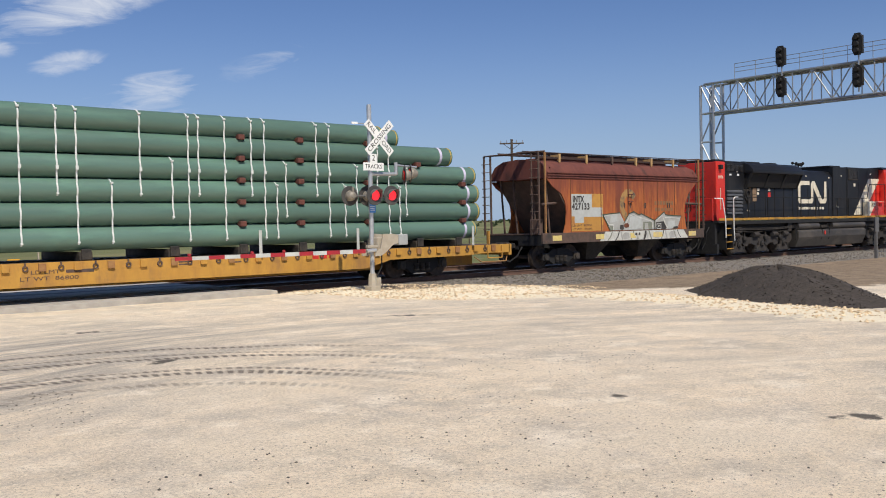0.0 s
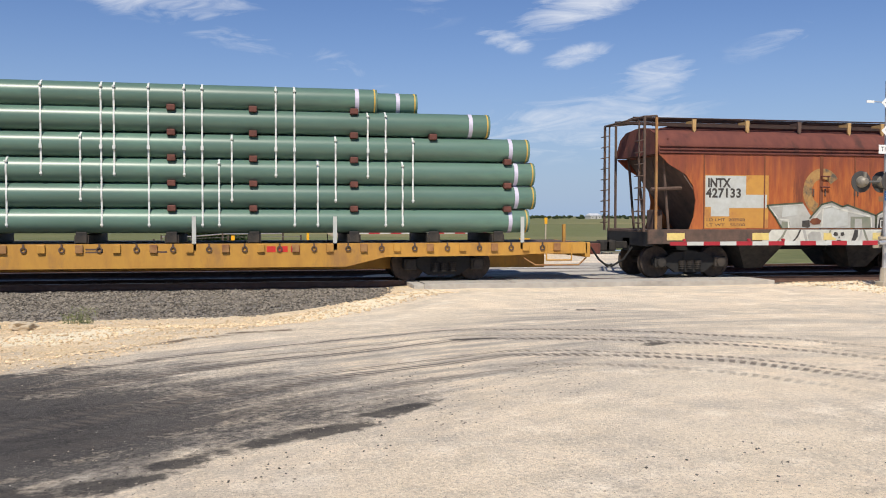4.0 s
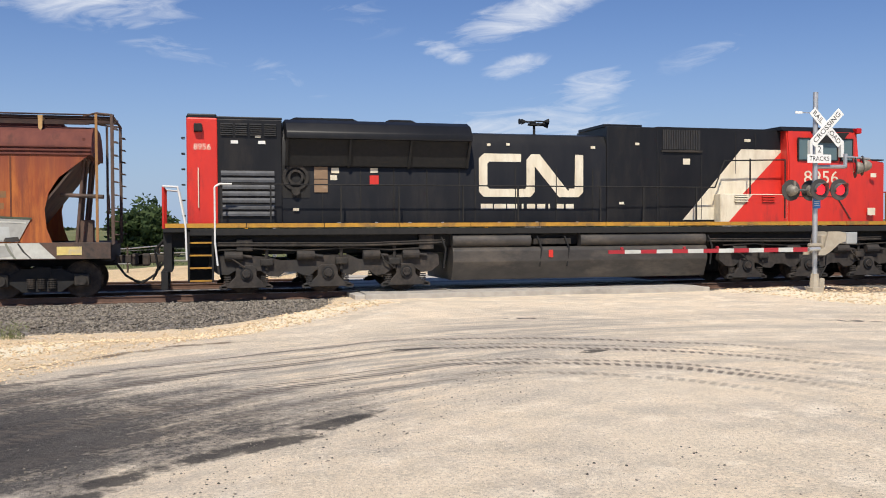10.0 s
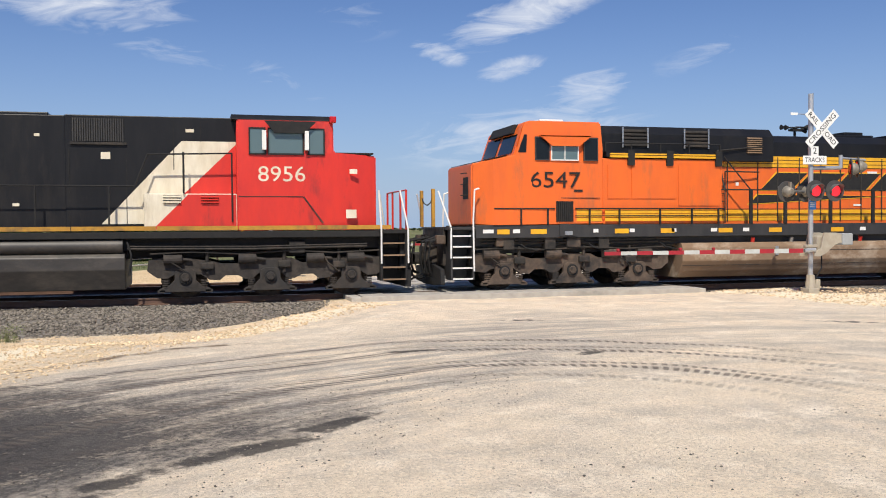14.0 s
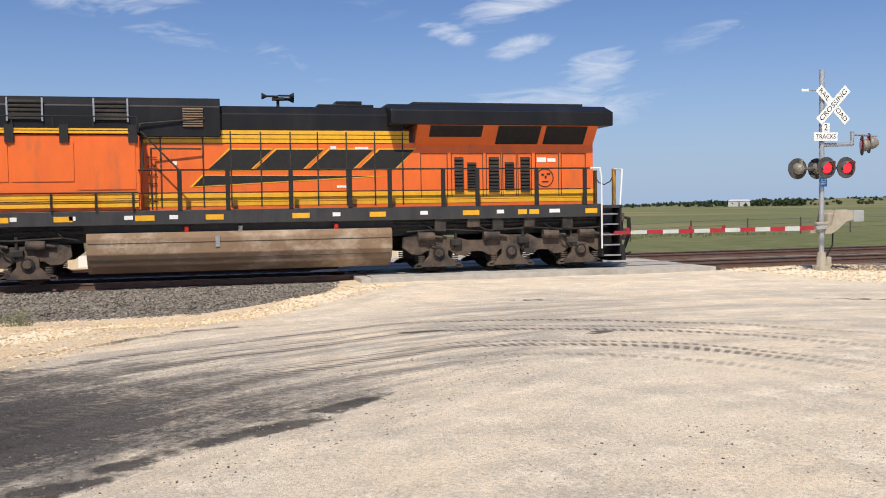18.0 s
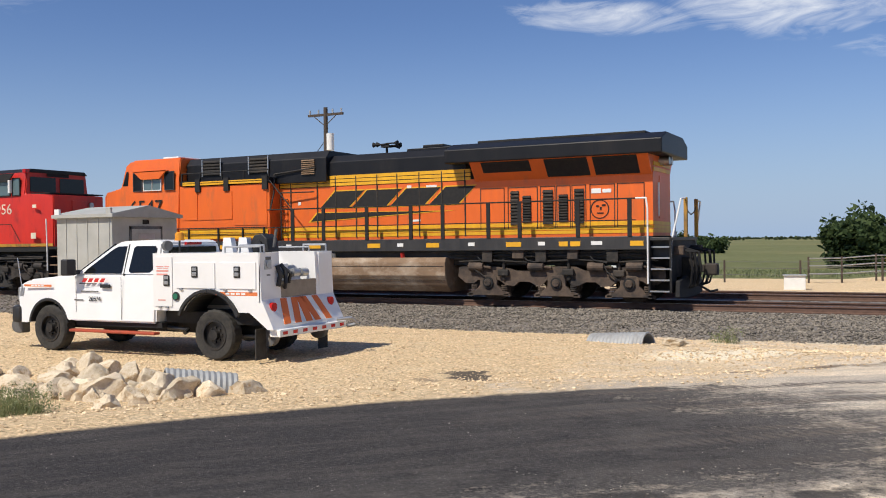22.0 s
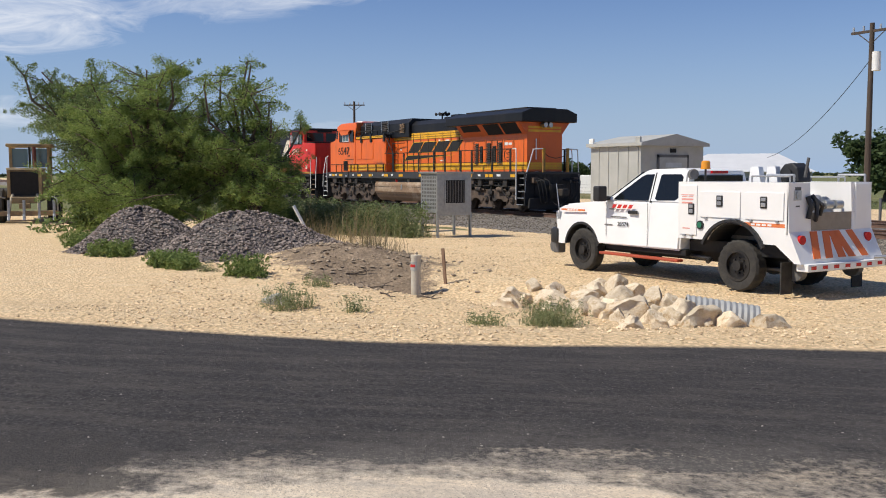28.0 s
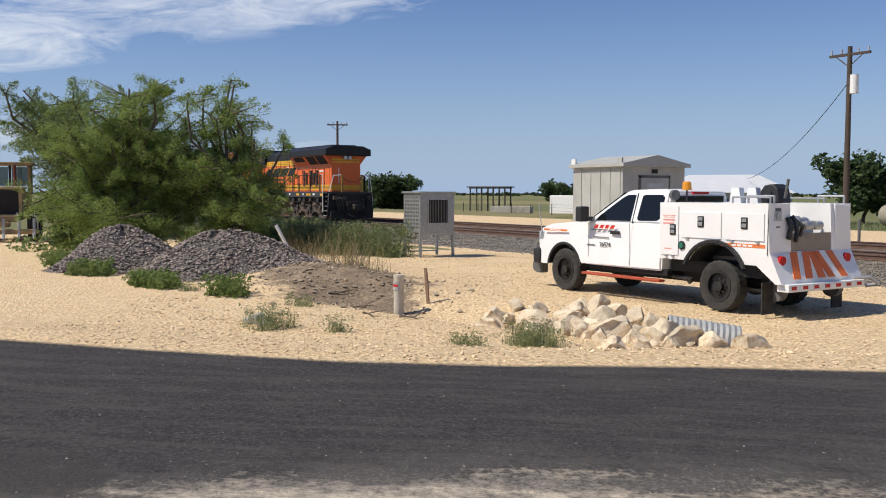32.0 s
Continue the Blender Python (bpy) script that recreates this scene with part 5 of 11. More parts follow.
    plates(hood, "notice", [(8.05, 2.95, 8.32, 3.08), (8.36, 2.96, 8.6, 3.06), (2.35, 3.3, 2.5, 3.38), (3.0, 3.3, 3.35, 3.36), (2.5, 2.3, 2.8, 2.36), (-1.6, 2.9, -1.5, 3.0)], -0.965, M_white)
    plates(L, "sill_marker", [(a, 1.53, b, 1.66) for a, b in ((-9.2, -8.85), (-8.24, -7.78), (-5.75, -5.33), (-4.34, -3.91), (-2.5, -2.05), (-0.84, -0.41), (1.28, 1.72), (3.26, 3.68), (5.76, 6.21), (7.3, 7.55), (7.62, 7.9), (9.25, 9.6))], -1.5, M_yellow)
    plates(L, "sill_marker", [(a, 1.56, b, 1.66) for a, b in ((-9.6, -9.3), (-8.75, -8.55), (-6.4, -6.25), (-5.3, -5.15), (-4.0, -3.85), (-2.75, -2.55), (-1.7, -1.5), (2.3, 2.5), (6.7, 6.9), (8.2, 8.5), (4.6, 4.8))], -1.5, M_white)
    # walkway rails
    posts = (-1.44, -0.29, 1.26, 2.76, 3.8, 5.23, 6.17, 7.84, 9.24)
    for y in (-1.5, 1.5):
        railing(L, -2.4, 9.4, 1.78, 2.76, posts, y, M_deep, 2.2, 0.02, 0.055)
    wand(L, [(-2.3, -1.5, 2.76), (-2.3, -1.3, 3.3), (-2.35, -1.2, 3.9), (-0.8, -1.15, 4.05)], M_dark)
    wand(L, [(-2.32, -1.5, 3.7), (-1.45, -1.5, 2.76)], M_dark, r=0.02)
    wand(L, [(-2.1, -1.2, 1.8), (-2.1, -1.2, 3.3), (-0.9, -1.1, 3.3)], M_dark, r=0.02)
    for k in range(6):
        wand(L, [(-2.2, -1.0, 2.0 + k * 0.22), (-1.98, -1.0, 2.0 + k * 0.22)], M_dark, r=0.012)
    # fuel tank
    bm = bmesh.new()
    prism(bm, [(-1.42, 1.24), (-1.48, 1.1), (-1.48, 0.72), (-1.3, 0.42), (-1.08, 0.24), (1.08, 0.24), (1.3, 0.42), (1.48, 0.72), (1.48, 1.1), (1.42, 1.24)], "x", -3.64, 3.85, 0.02)
    tank = part("fuel_tank", bm, M_tank, L, "fuel tank caked in brown mud")
    for x in (-1.3, 0.0, 2.4):
        bm = bmesh.new()
        cyl(bm, (x, -1.35, 1.2), (x, -1.4, 1.38), 0.06, 10)
        part("filler_cap", bm, M_red if x else M_chrome, tank)
    plates(tank, "scratched_writing", [(-3.2 + 0.17 * i, 0.93, -3.09 + 0.17 * i, 1.06) for i in range(7)] + [(-3.25 + 0.18 * i, 0.76, -3.13 + 0.18 * i, 0.88) for i in range(8)], -1.481, M_scrawl, 0.002)
    plates(tank, "sight_gauge", [(-0.62, 0.86, -0.52, 1.12)], -1.481, M_chrome, 0.03)
    for z in (0.98, 0.58):
        plates(tank, "weld_seam", [(-3.6, z, 3.8, z + 0.015)], -1.482 if z > 0.7 else -1.4, M_dark, 0.006)
    bogie_loco(L, (-8.94, -6.96, -4.97), M_truck)
    bogie_loco(L, (5.13, 7.15, 9.17), M_truck)
    for s in (-1, 1):
        steps(L, -10.5, -9.85, 0.32, 1.74, 5, M_grey, M_white, s)
        steps(L, 9.72, 10.32, 0.32, 1.74, 5, M_deep, M_chrome, s)
        wand(L, [(-9.86, s * 1.54, 0.55), (-9.88, s * 1.54, 1.9), (-9.84, s * 1.54, 2.72), (-9.7, s * 1.5, 2.76)], M_white, "white grab rail")
        wand(L, [(-10.5, s * 1.54, 0.9), (-10.48, s * 1.5, 1.7), (-10.75, s * 1.2, 2.7)], M_white, "white grab rail")
        wand(L, [(9.4, s * 1.5, 2.76), (9.68, s * 1.53, 2.76), (9.72, s * 1.54, 2.5), (9.72, s * 1.54, 0.55)], M_white, "white grab rail")
        wand(L, [(10.3, s * 1.5, 0.9), (10.3, s * 1.45, 1.6), (10.5, s * 1.2, 2.72), (10.5, s * 0.7, 2.76)], M_white, "white grab rail")
    for x in (-10.75, 10.5):
        for y in (-0.65, 0.65):
            boxes("end_post", [(x - 0.045, y - 0.06, 1.74, x + 0.045, y + 0.06, 2.78)], M_sillyellow, L, "grimy yellow end-platform post", 0.015)
        bm = bmesh.new()
        s = 1 if x > 0 else -1
        prism(bm, [(-1.42, 0.2), (-0.5, 0.14), (0.5, 0.14), (1.42, 0.2), (1.36, 0.62), (0.45, 0.72), (-0.45, 0.72), (-1.36, 0.62)], "x", min(x - s * 0.12, x), max(x - s * 0.12, x), 0.02)
        part("snow_plough", bm, M_deep, L)
        boxes("end_plate", [(min(x - s * 0.3, x - s * 0.18), -1.0, 0.7, max(x - s * 0.3, x - s * 0.18), 1.0, 1.7)], M_dark, L)
        boxes("draft_pocket", [(min(x - s * 0.2, x + s * 0.16), -0.36, 0.62, max(x - s * 0.2, x + s * 0.16), 0.36, 1.22)], M_dark, L, bev=0.04)
        coupler(L, x, s)
        for k, y in enumerate((-1.12, -1.0, -0.88, -0.72, -0.55, 0.55, 0.75, 0.9, 1.05)):
            bm = bmesh.new()
            q = 0.2 + 0.09 * (k % 3)
            tube(bm, [(x - s * 0.2, y, 1.5 - 0.05 * (k % 2)), (x + s * q, y, 1.35), (x + s * (q + 0.04), y * 0.92, 0.9), (x + s * q * 0.8, y * 0.8, 0.5), (x + s * 0.1, y * 0.7, 0.42)], 0.028, 6)
            part("air_hose", bm, M_deep, L)
        for y in (-1.1, 1.1):
            boxes("angle_cock", [(min(x - s * 0.2, x + s * 0.06), y - 0.12, 1.28, max(x - s * 0.2, x + s * 0.06), y + 0.12, 1.52)], M_truck, L, bev=0.03)
        bm = bmesh.new()
        tube(bm, [(x, -0.65, 2.6), (x, -0.4, 2.42), (x, 0.0, 2.34), (x, 0.4, 2.42), (x, 0.65, 2.6)], 0.016, 6)
        part("safety_chain", bm, M_dark, L, "slack chain between end posts")
    # pipes, conduits and boxes under the sill
    for z, y, r in ((1.3, -1.32, 0.03), (1.2, -1.25, 0.022), (1.38, -1.38, 0.018)):
        wand(L, [(-9.6, y, z), (-6.0, y - 0.03, z - 0.02), (-3.7, y, z + 0.01)], M_dark, r=r)
        wand(L, [(3.9, y, z), (6.5, y - 0.03, z - 0.03), (9.6, y, z)], M_dark, r=r)
    for x in (-8.6, -6.6, -4.4, 4.7, 6.1, 8.0):
        wand(L, [(x, -1.3, 1.36), (x + 0.25, -1.42, 1.15), (x + 0.6, -1.4, 1.08)], M_deep, r=0.02)
    for x0, x1, z0 in ((-7.15, -6.75, 1.16), (-9.2, -8.95, 1.2), (5.9, 6.25, 1.2), (7.5, 7.8, 1.18)):
        boxes("junction_box", [(x0, -1.44, z0, x1, -1.2, z0 + 0.26)], M_truck, L, bev=0.02)
    boxes("jacking_pad", [(-7.4, -1.53, 1.46, -6.9, -1.48, 1.8)], M_grey, L, bev=0.01)
    boxes("jacking_lug", [(-7.26, -1.56, 1.5, -7.04, -1.52, 1.6)], M_chrome, L)
    # end wall fittings
    for z in (2.6, 2.75):
        boxes("end_stripe", [(9.715, -0.9, z + 0.9, 9.73, 0.9, z + 1.0)], M_yellow, L)
    for z0 in (1.87, 1.975, 2.08):
        boxes("end_stripe", [(9.715, -0.95, z0, 9.73, 0.95, z0 + 0.09)], M_yellow, L)
    boxes("end_door", [(9.71, -0.3, 2.25, 9.735, 0.35, 3.4)], M_orange, L, bev=0.005)
    bm = bmesh.new()
    for y in (-0.14, 0.14):
        cyl(bm, (9.7, y, 3.8), (9.98, y, 3.8), 0.11, 14)
    part("rear_headlight", bm, M_chrome, L)
    wand(L, [(9.76, -0.5, 2.3), (9.76, -0.5, 3.2)], M_white)
    horn(L, 1.11, 4.7)
    boxes("roof_hatch", [(2.1, -0.5, 4.42, 3.6, 0.5, 4.52), (2.6, -0.4, 4.52, 3.3, 0.4, 4.62)], M_black, L, bev=0.02)
    for z in (2.6, 2.9, 3.2):
        wand(L, [(-9.86, -0.9, z), (-9.95, -0.9, z), (-9.95, -0.6, z), (-9.86, -0.6, z)], M_dark, r=0.012)
    slab(L, "nose_mark", [(-9.83, 2.5), (-9.82, 3.1), (-9.81, 3.1), (-9.81, 2.5)], -0.4, M_deep, 0.5)
    return L


orange_locomotive()


M_resv = mat("dusty_black_steel", (0.035, 0.032, 0.03), 0.5, col2=(0.06, 0.054, 0.048), scale=3, col3=(0.1, 0.085, 0.07), scale3=1.0, amount3=0.3, stretch=(0.5, 1, 1))


# slats greyer than the black hood: sun on them put into the colour
M_slat = mat("sunlit_slat_edges", (0.1, 0.105, 0.115), 0.5, 0.1, col2=(0.065, 0.066, 0.07), scale=4)


# ---- black locomotive ---------------------------------------------------
def black_locomotive():
    L = on_train(thing("locomotive", "black, red and white diesel locomotive streaked with grime", "locomotive", group="locomotives"), C_BLACK)
    boxes("frame", [(-10.8, -1.2, 1.2, 10.8, 1.2, 1.62), (-10.4, -1.5, 1.5, 10.25, -1.15, 1.66), (-10.4, 1.15, 1.4, 10.25, 1.5, 1.66), (-10.95, -1.5, 1.58, -10.3, 1.5, 1.68), (10.2, -1.5, 1.58, 11.0, 1.5, 1.68), (-9.8, -0.9, 1.0, 9.8, 0.9, 1.2)], M_deep, L, "black underframe", 0.01)
    plates(L, "yellow_sill", [(-10.9 + 1.95 * i, 1.695, -10.9 + 1.95 * i + 1.93, 1.8) for i in range(11)], -1.5, M_sillyellow, 0.02, "worn yellow sill stripe")
    # rear hood end
    bm = bmesh.new()
    bx(bm, -10.38, -1.05, 1.68, -9.62, 1.05, 4.46, 0.04)
    part("hood_end", bm, M_red, L, "red hood end with a grab iron")
    bm = bmesh.new()
    bx(bm, -9.63, -1.06, 1.68, -8.02, 1.06, 4.44, 0.02)
    rear = part("radiator_hood", bm, M_black, L, "black radiator hood with louvres")
    boxes("roof_cap", [(-10.38, -0.9, 4.45, -8.0, 0.9, 4.52)], M_black, L, bev=0.02)
    vents(rear, "side_louvre", -9.55, 1.96, -8.22, 3.16, 7, -1.065, M_slat)
    for i in range(4):
        vents(rear, "top_louvre", -9.55 + i * 0.36, 4.02, -9.25 + i * 0.36, 4.34, 6, -1.063, M_grey)
    plates(rear, "notice", [(-9.3, 3.82, -9.12, 3.9), (-8.62, 3.82, -8.44, 3.9)], -1.068, M_white)
    # main hood
    bm = bmesh.new()
    prism(bm, [(-1.02, 1.68), (-1.02, 3.9), (-0.82, 4.22), (-0.5, 4.28), (0.5, 4.28), (0.82, 4.22), (1.02, 3.9), (1.02, 1.68)], "x", -8.03, 1.05)
    hood = part("engine_hood", bm, M_black, L, "black engine hood streaked with dirt", True)
    bm = bmesh.new()
    prism(bm, [(-1.54, 3.94), (-1.52, 4.12), (-1.3, 4.36), (-1.0, 4.47), (1.0, 4.47), (1.3, 4.36), (1.52, 4.12), (1.54, 3.94)], "x", -7.95, -3.04, 0.03)
    rad = part("radiator_wing", bm, M_black, L, "flared black radiator roof", True)
    bm = bmesh.new()
    prism(bm, [(-1.06, 3.28), (-1.12, 3.28), (-1.4, 3.95), (1.4, 3.95), (1.12, 3.28), (1.06, 3.28)], "x", -7.88, -3.12)
    # near-black screen: the shadow below the roof lip is in its colour
    part("radiator_screen", bm, M_deep, rad, "near-black intake screen, roof shade put into its colour")
    for x in (-7.92, -6.3, -4.7, -3.1):
        bm = bmesh.new()
        prism(bm, [(-1.03, 3.24), (-1.16, 3.26), (-1.5, 3.95), (-1.36, 3.95)], "x", x - 0.03, x + 0.03)
        part("screen_rib", bm, M_deep, rad)
    for x0, x1 in ((-7.9, -5.9), (-5.4, -4.3)):
        bm = bmesh.new()
        prism(bm, [(x0, 4.44), (x0 + 0.25, 4.55), (x1 - 0.25, 4.55), (x1, 4.44)], "y", -0.8, 0.8)
        part("fan_cover", bm, M_black, rad)
    # flat near-black plate, the recess's shade is only its colour
    boxes("air_filter_recess", [(-8.05, -1.03, 2.45, -7.3, -1.015, 3.3)], M_deep, L)
    bm = bmesh.new()
    for r0, r1, d in ((0.34, 0.26, 0.04), (0.2, 0.14, 0.07)):
        ring(bm, (-7.68, -1.04 - d / 2, 2.98), r0, r1, "y", d, 18)
    cyl(bm, (-7.68, -1.0, 2.62), (-7.68, -1.14, 2.62), 0.11, 14)
    part("blower", bm, M_dark, L, "greasy round blower housing")
    plates(L, "filter_box", [(-7.2, 2.95, -6.85, 3.26), (-7.2, 2.6, -6.85, 2.93)], -1.025, M_tank, 0.02)
    plates(L, "notice", [(-6.75, 3.1, -6.55, 3.24), (-6.78, 2.92, -6.6, 3.05), (-5.72, 3.12, -5.52, 3.24)], -1.025, M_cream)
    plates(L, "red_notice", [(-5.74, 2.8, -5.5, 3.05)], -1.025, M_red)
    for x in (-7.0, -6.0, -5.1, -4.2, -3.3, -2.85, -1.7, -0.5, 0.6):
        bm = bmesh.new()
        bx(bm, x, -1.035, 1.7, x + 0.03, -1.01, 3.3)
        part("door_seam", bm, M_deep, hood)
    for x in (-6.6, -5.6, -4.7, -3.8, -2.2, -1.1, 0.1):
        plates(hood, "hinge", [(x, 1.76, x + 0.08, 1.82)], -1.025, M_chrome, 0.015)
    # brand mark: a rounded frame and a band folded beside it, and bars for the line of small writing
    def mark(name, prof, d=0.0):
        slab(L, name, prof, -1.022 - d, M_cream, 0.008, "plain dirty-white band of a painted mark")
    mark("brand_mark", [(-2.73, 2.64), (-2.73, 3.54), (-2.59, 3.68), (-1.52, 3.68), (-1.52, 3.46), (-2.43, 3.46), (-2.49, 3.4), (-2.49, 2.78), (-2.43, 2.72), (-1.4, 2.72), (-1.36, 2.78), (-1.36, 3.52), (-1.22, 3.68), (-1.12, 3.4), (-1.12, 2.64), (-1.25, 2.5), (-2.59, 2.5)])
    mark("brand_mark", [(-1.22, 3.68), (-0.98, 3.68), (-0.12, 2.66), (-0.12, 2.5), (-0.4, 2.5), (-1.22, 3.46)], 0.004)
    mark("brand_mark", [(-0.18, 2.5), (-0.1, 2.74), (0.06, 2.74), (0.08, 3.68), (0.32, 3.68), (0.32, 2.64), (0.18, 2.5)], 0.008)
    plates(L, "painted_bar", [(x, 2.17, x + w, 2.31) for x, w in ((-2.68, 0.34), (-2.3, 0.34), (-1.92, 0.34), (-1.5, 0.05), (-1.35, 0.24), (-1.05, 0.24), (-0.72, 0.05), (-0.5, 0.24), (-0.2, 0.24))], -1.022, M_cream, 0.006)
    # tall cabinet and cab
    bm = bmesh.new()
    bx(bm, 1.03, -1.06, 1.68, 2.6, 1.06, 4.5, 0.02)
    bx(bm, 1.0, -0.9, 4.48, 2.2, 0.9, 4.58, 0.02)
    part("electrical_cabinet", bm, M_black, L)
    bm = bmesh.new()
    bx(bm, 2.58, -1.08, 1.68, 6.64, 1.08, 4.52, 0.02)
    mid = part("inertial_filter_hood", bm, M_black, L, "black tall hood behind the cab")
    vents(mid, "intake_grille", 2.75, 3.88, 3.95, 4.44, 22, -1.085, M_grey, True)
    plates(mid, "intake_lip", [(2.7, 3.8, 4.0, 3.86)], -1.085, M_dark, 0.05)
    plates(mid, "notice", [(3.4, 3.45, 3.62, 3.62), (5.4, 4.14, 5.6, 4.22)], -1.087, M_cream)
    plates(mid, "door_outline", [(2.66, 1.75, 2.68, 3.7), (3.98, 1.75, 4.0, 3.7), (5.1, 3.2, 5.12, 4.4), (5.75, 3.9, 5.77, 4.4)], -1.085, M_deep)
    slab(mid, "white_flash", [(3.4, 1.86), (5.3, 3.92), (6.63, 3.92), (6.63, 3.86), (4.58, 1.86)], -1.084, M_cream, 0.008, "slanted white flash, rust-streaked")
    slab(mid, "red_flash", [(4.58, 1.86), (6.63, 3.86), (6.63, 1.86)], -1.084, M_red, 0.008)
    boxes("locker", [(4.4, -1.44, 1.68, 6.62, -1.1, 2.6)], M_cream, L, "low locker painted white and red", 0.02)
    slab(L, "red_flash", [(4.6, 1.72), (5.45, 2.58), (6.6, 2.58), (6.6, 1.72)], -1.441, M_red, 0.006)
    for x in (4.85, 5.75):
        vents(L, "locker_vent", x, 2.36, x + 0.42, 2.56, 3, -1.452, M_cream if x < 5 else M_red)
    bm = bmesh.new()
    prism(bm, [(6.62, 1.68), (6.62, 4.5), (9.05, 4.5), (9.05, 3.66), (10.2, 3.6), (10.2, 1.68)], "y", -1.48, 1.48)
    for co, no in (((9.2, 0, 0), (1, 0, 0)), ((0, 0, 3.5), (0, 0, 1))):
        bmesh.ops.bisect_plane(bm, geom=bm.verts[:] + bm.edges[:] + bm.faces[:], plane_co=co, plane_no=no)
    for v in bm.verts:
        if v.co.x > 10.1:
            v.co.y *= 0.8
        if v.co.z > 4.4:
            v.co.y *= 0.93
    bmesh.ops.bevel(bm, geom=[e for e in bm.edges if e.calc_face_angle(0) > 0.4], offset=0.035, segments=2, affect="EDGES")
    cab = part("cab", bm, M_red, L, "red cab with a broad nose", True)
    bm = bmesh.new()
    prism(bm, [(-1.4, 4.46), (-1.25, 4.6), (1.25, 4.6), (1.4, 4.46)], "x", 6.5, 9.12, 0.02)
    part("cab_roof", bm, M_black, cab, "black cab roof")
    for x0, x1, m in ((6.95, 7.3, M_pale_glass), (7.42, 8.25, M_pale_glass), (8.42, 8.78, M_pale_glass)):
        bm = bmesh.new()
        bx(bm, x0, -1.5, 3.62, x1, -1.46, 4.22)
        w = part("side_window", bm, m, cab)
        bm = bmesh.new()
        for r in ((x0 - 0.035, 3.58, x1 + 0.035, 3.62), (x0 - 0.035, 4.22, x1 + 0.035, 4.26), (x0 - 0.035, 3.62, x0, 4.22), (x1, 3.62, x1 + 0.035, 4.22)):
            bx(bm, r[0], -1.515, r[1], r[2], -1.47, r[3])
        part("window_frame", bm, M_deep, w)
    plates(cab, "wind_deflector", [(7.24, 3.7, 7.34, 4.18), (8.3, 3.7, 8.4, 4.18)], -1.5, M_white, 0.12)
    slab(cab, "awning", [(7.3, 4.42), (8.6, 4.42), (8.3, 4.12), (7.55, 4.12)], -1.56, M_deep, 0.05, "black folded awning")
    for y0, y1 in ((-1.25, -0.1), (0.1, 1.25)):
        boxes("windscreen", [(9.05, y0, 3.75, 9.075, y1, 4.3)], M_glass, cab)
    boxes("number_board", [(9.04, -0.5, 4.34, 9.1, 0.5, 4.5)], M_deep, cab)
    boxes("nose_tread", [(9.1, -1.25, 3.64, 10.12, 1.25, 3.68)], M_deep, cab)
    boxes("nose_door", [(10.19, -0.35, 1.9, 10.23, 0.35, 3.4)], M_red, cab, bev=0.01)
    bm = bmesh.new()
    for z in (3.0, 3.25):
        cyl(bm, (10.16, 0.55, z), (10.27, 0.55, z), 0.1, 14)
    part("headlight", bm, M_chrome, cab)
    bm = bmesh.new()
    bx(bm, 8.95, -1.5, 4.42, 9.12, -1.3, 4.58, 0.02)
    part("marker_light", bm, M_lampred, cab)
    words("road_number", "8956", 0.4, M_cream, L, facing(7.73, -1.484, 3.08), "white road number", width=1.18)
    words("road_number", "8956", 0.16, M_cream, L, facing(-10.0, -1.052, 3.72), width=0.42)
    plates(cab, "notice", [(9.35, 1.98, 9.62, 2.2), (9.45, 3.12, 9.65, 3.24)], -1.482, M_cream)
    plates(cab, "panel_line", [(6.66, 2.52, 8.25, 2.54)], -1.483, M_dark, 0.004)
    slab(cab, "panel_line", [(8.25, 2.52), (8.28, 2.54), (8.78, 1.86), (8.74, 1.86)], -1.483, M_dark, 0.004)
    # tanks
    for x0, x1 in ((-3.6, -1.4), (0.05, 3.9)):
        bm = bmesh.new()
        cyl(bm, (x0, -1.34, 1.32), (x1, -1.34, 1.32), 0.18, 20)
        part("air_reservoir", bm, M_resv, L, "long grimy air reservoir", True)
        bm = bmesh.new()
        cyl(bm, (x0, 1.22, 1.39), (x1, 1.22, 1.39), 0.19, 18)
        part("air_reservoir", bm, M_dark, L, "long grimy air reservoir", True)
    bm = bmesh.new()
    prism(bm, [(-1.42, 1.14), (-1.5, 1.05), (-1.5, 0.75), (-1.3, 0.26), (1.3, 0.26), (1.5, 0.75), (1.5, 1.05), (1.42, 1.14)], "x", -3.6, 3.95, 0.02)
    tank = part("fuel_tank", bm, M_resv, L, "black fuel tank filmed with dust")
    plates(tank, "fuel_gauge", [(-0.9, 0.85, -0.78, 1.05)], -1.5, M_red, 0.03)
    for q in ((-1.3, -1.4, 1.2, -0.2, -1.15, 1.36), (-9.2, -1.4, 1.1, -8.8, -1.2, 1.4), (7.9, -1.4, 1.1, 8.3, -1.2, 1.4), (-4.5, -1.4, 1.1, -4.1, -1.2, 1.5)):
        boxes("valve_box", [q], M_dark, L, bev=0.02)
    bogie_loco(L, (-8.96, -6.9, -4.84), M_truckc)
    bogie_loco(L, (5.35, 7.43, 9.5), M_truckc)
    for s in (-1, 1):
        railing(L, -9.55, 4.2, 1.82, 2.78, (-9.55, -8.35, -6.57, -5.05, -3.31, -1.77, 0.64, 1.95, 3.6), s * 1.48, M_deep, None, 0.018, 0.02)
        wand(L, [(4.2, s * 1.48, 2.78), (4.5, s * 1.48, 3.55), (6.5, s * 1.48, 3.6), (6.5, s * 1.48, 1.9)], M_deep, r=0.02)
        wand(L, [(5.34, s * 1.48, 2.6), (5.34, s * 1.48, 3.62)], M_deep, r=0.025)
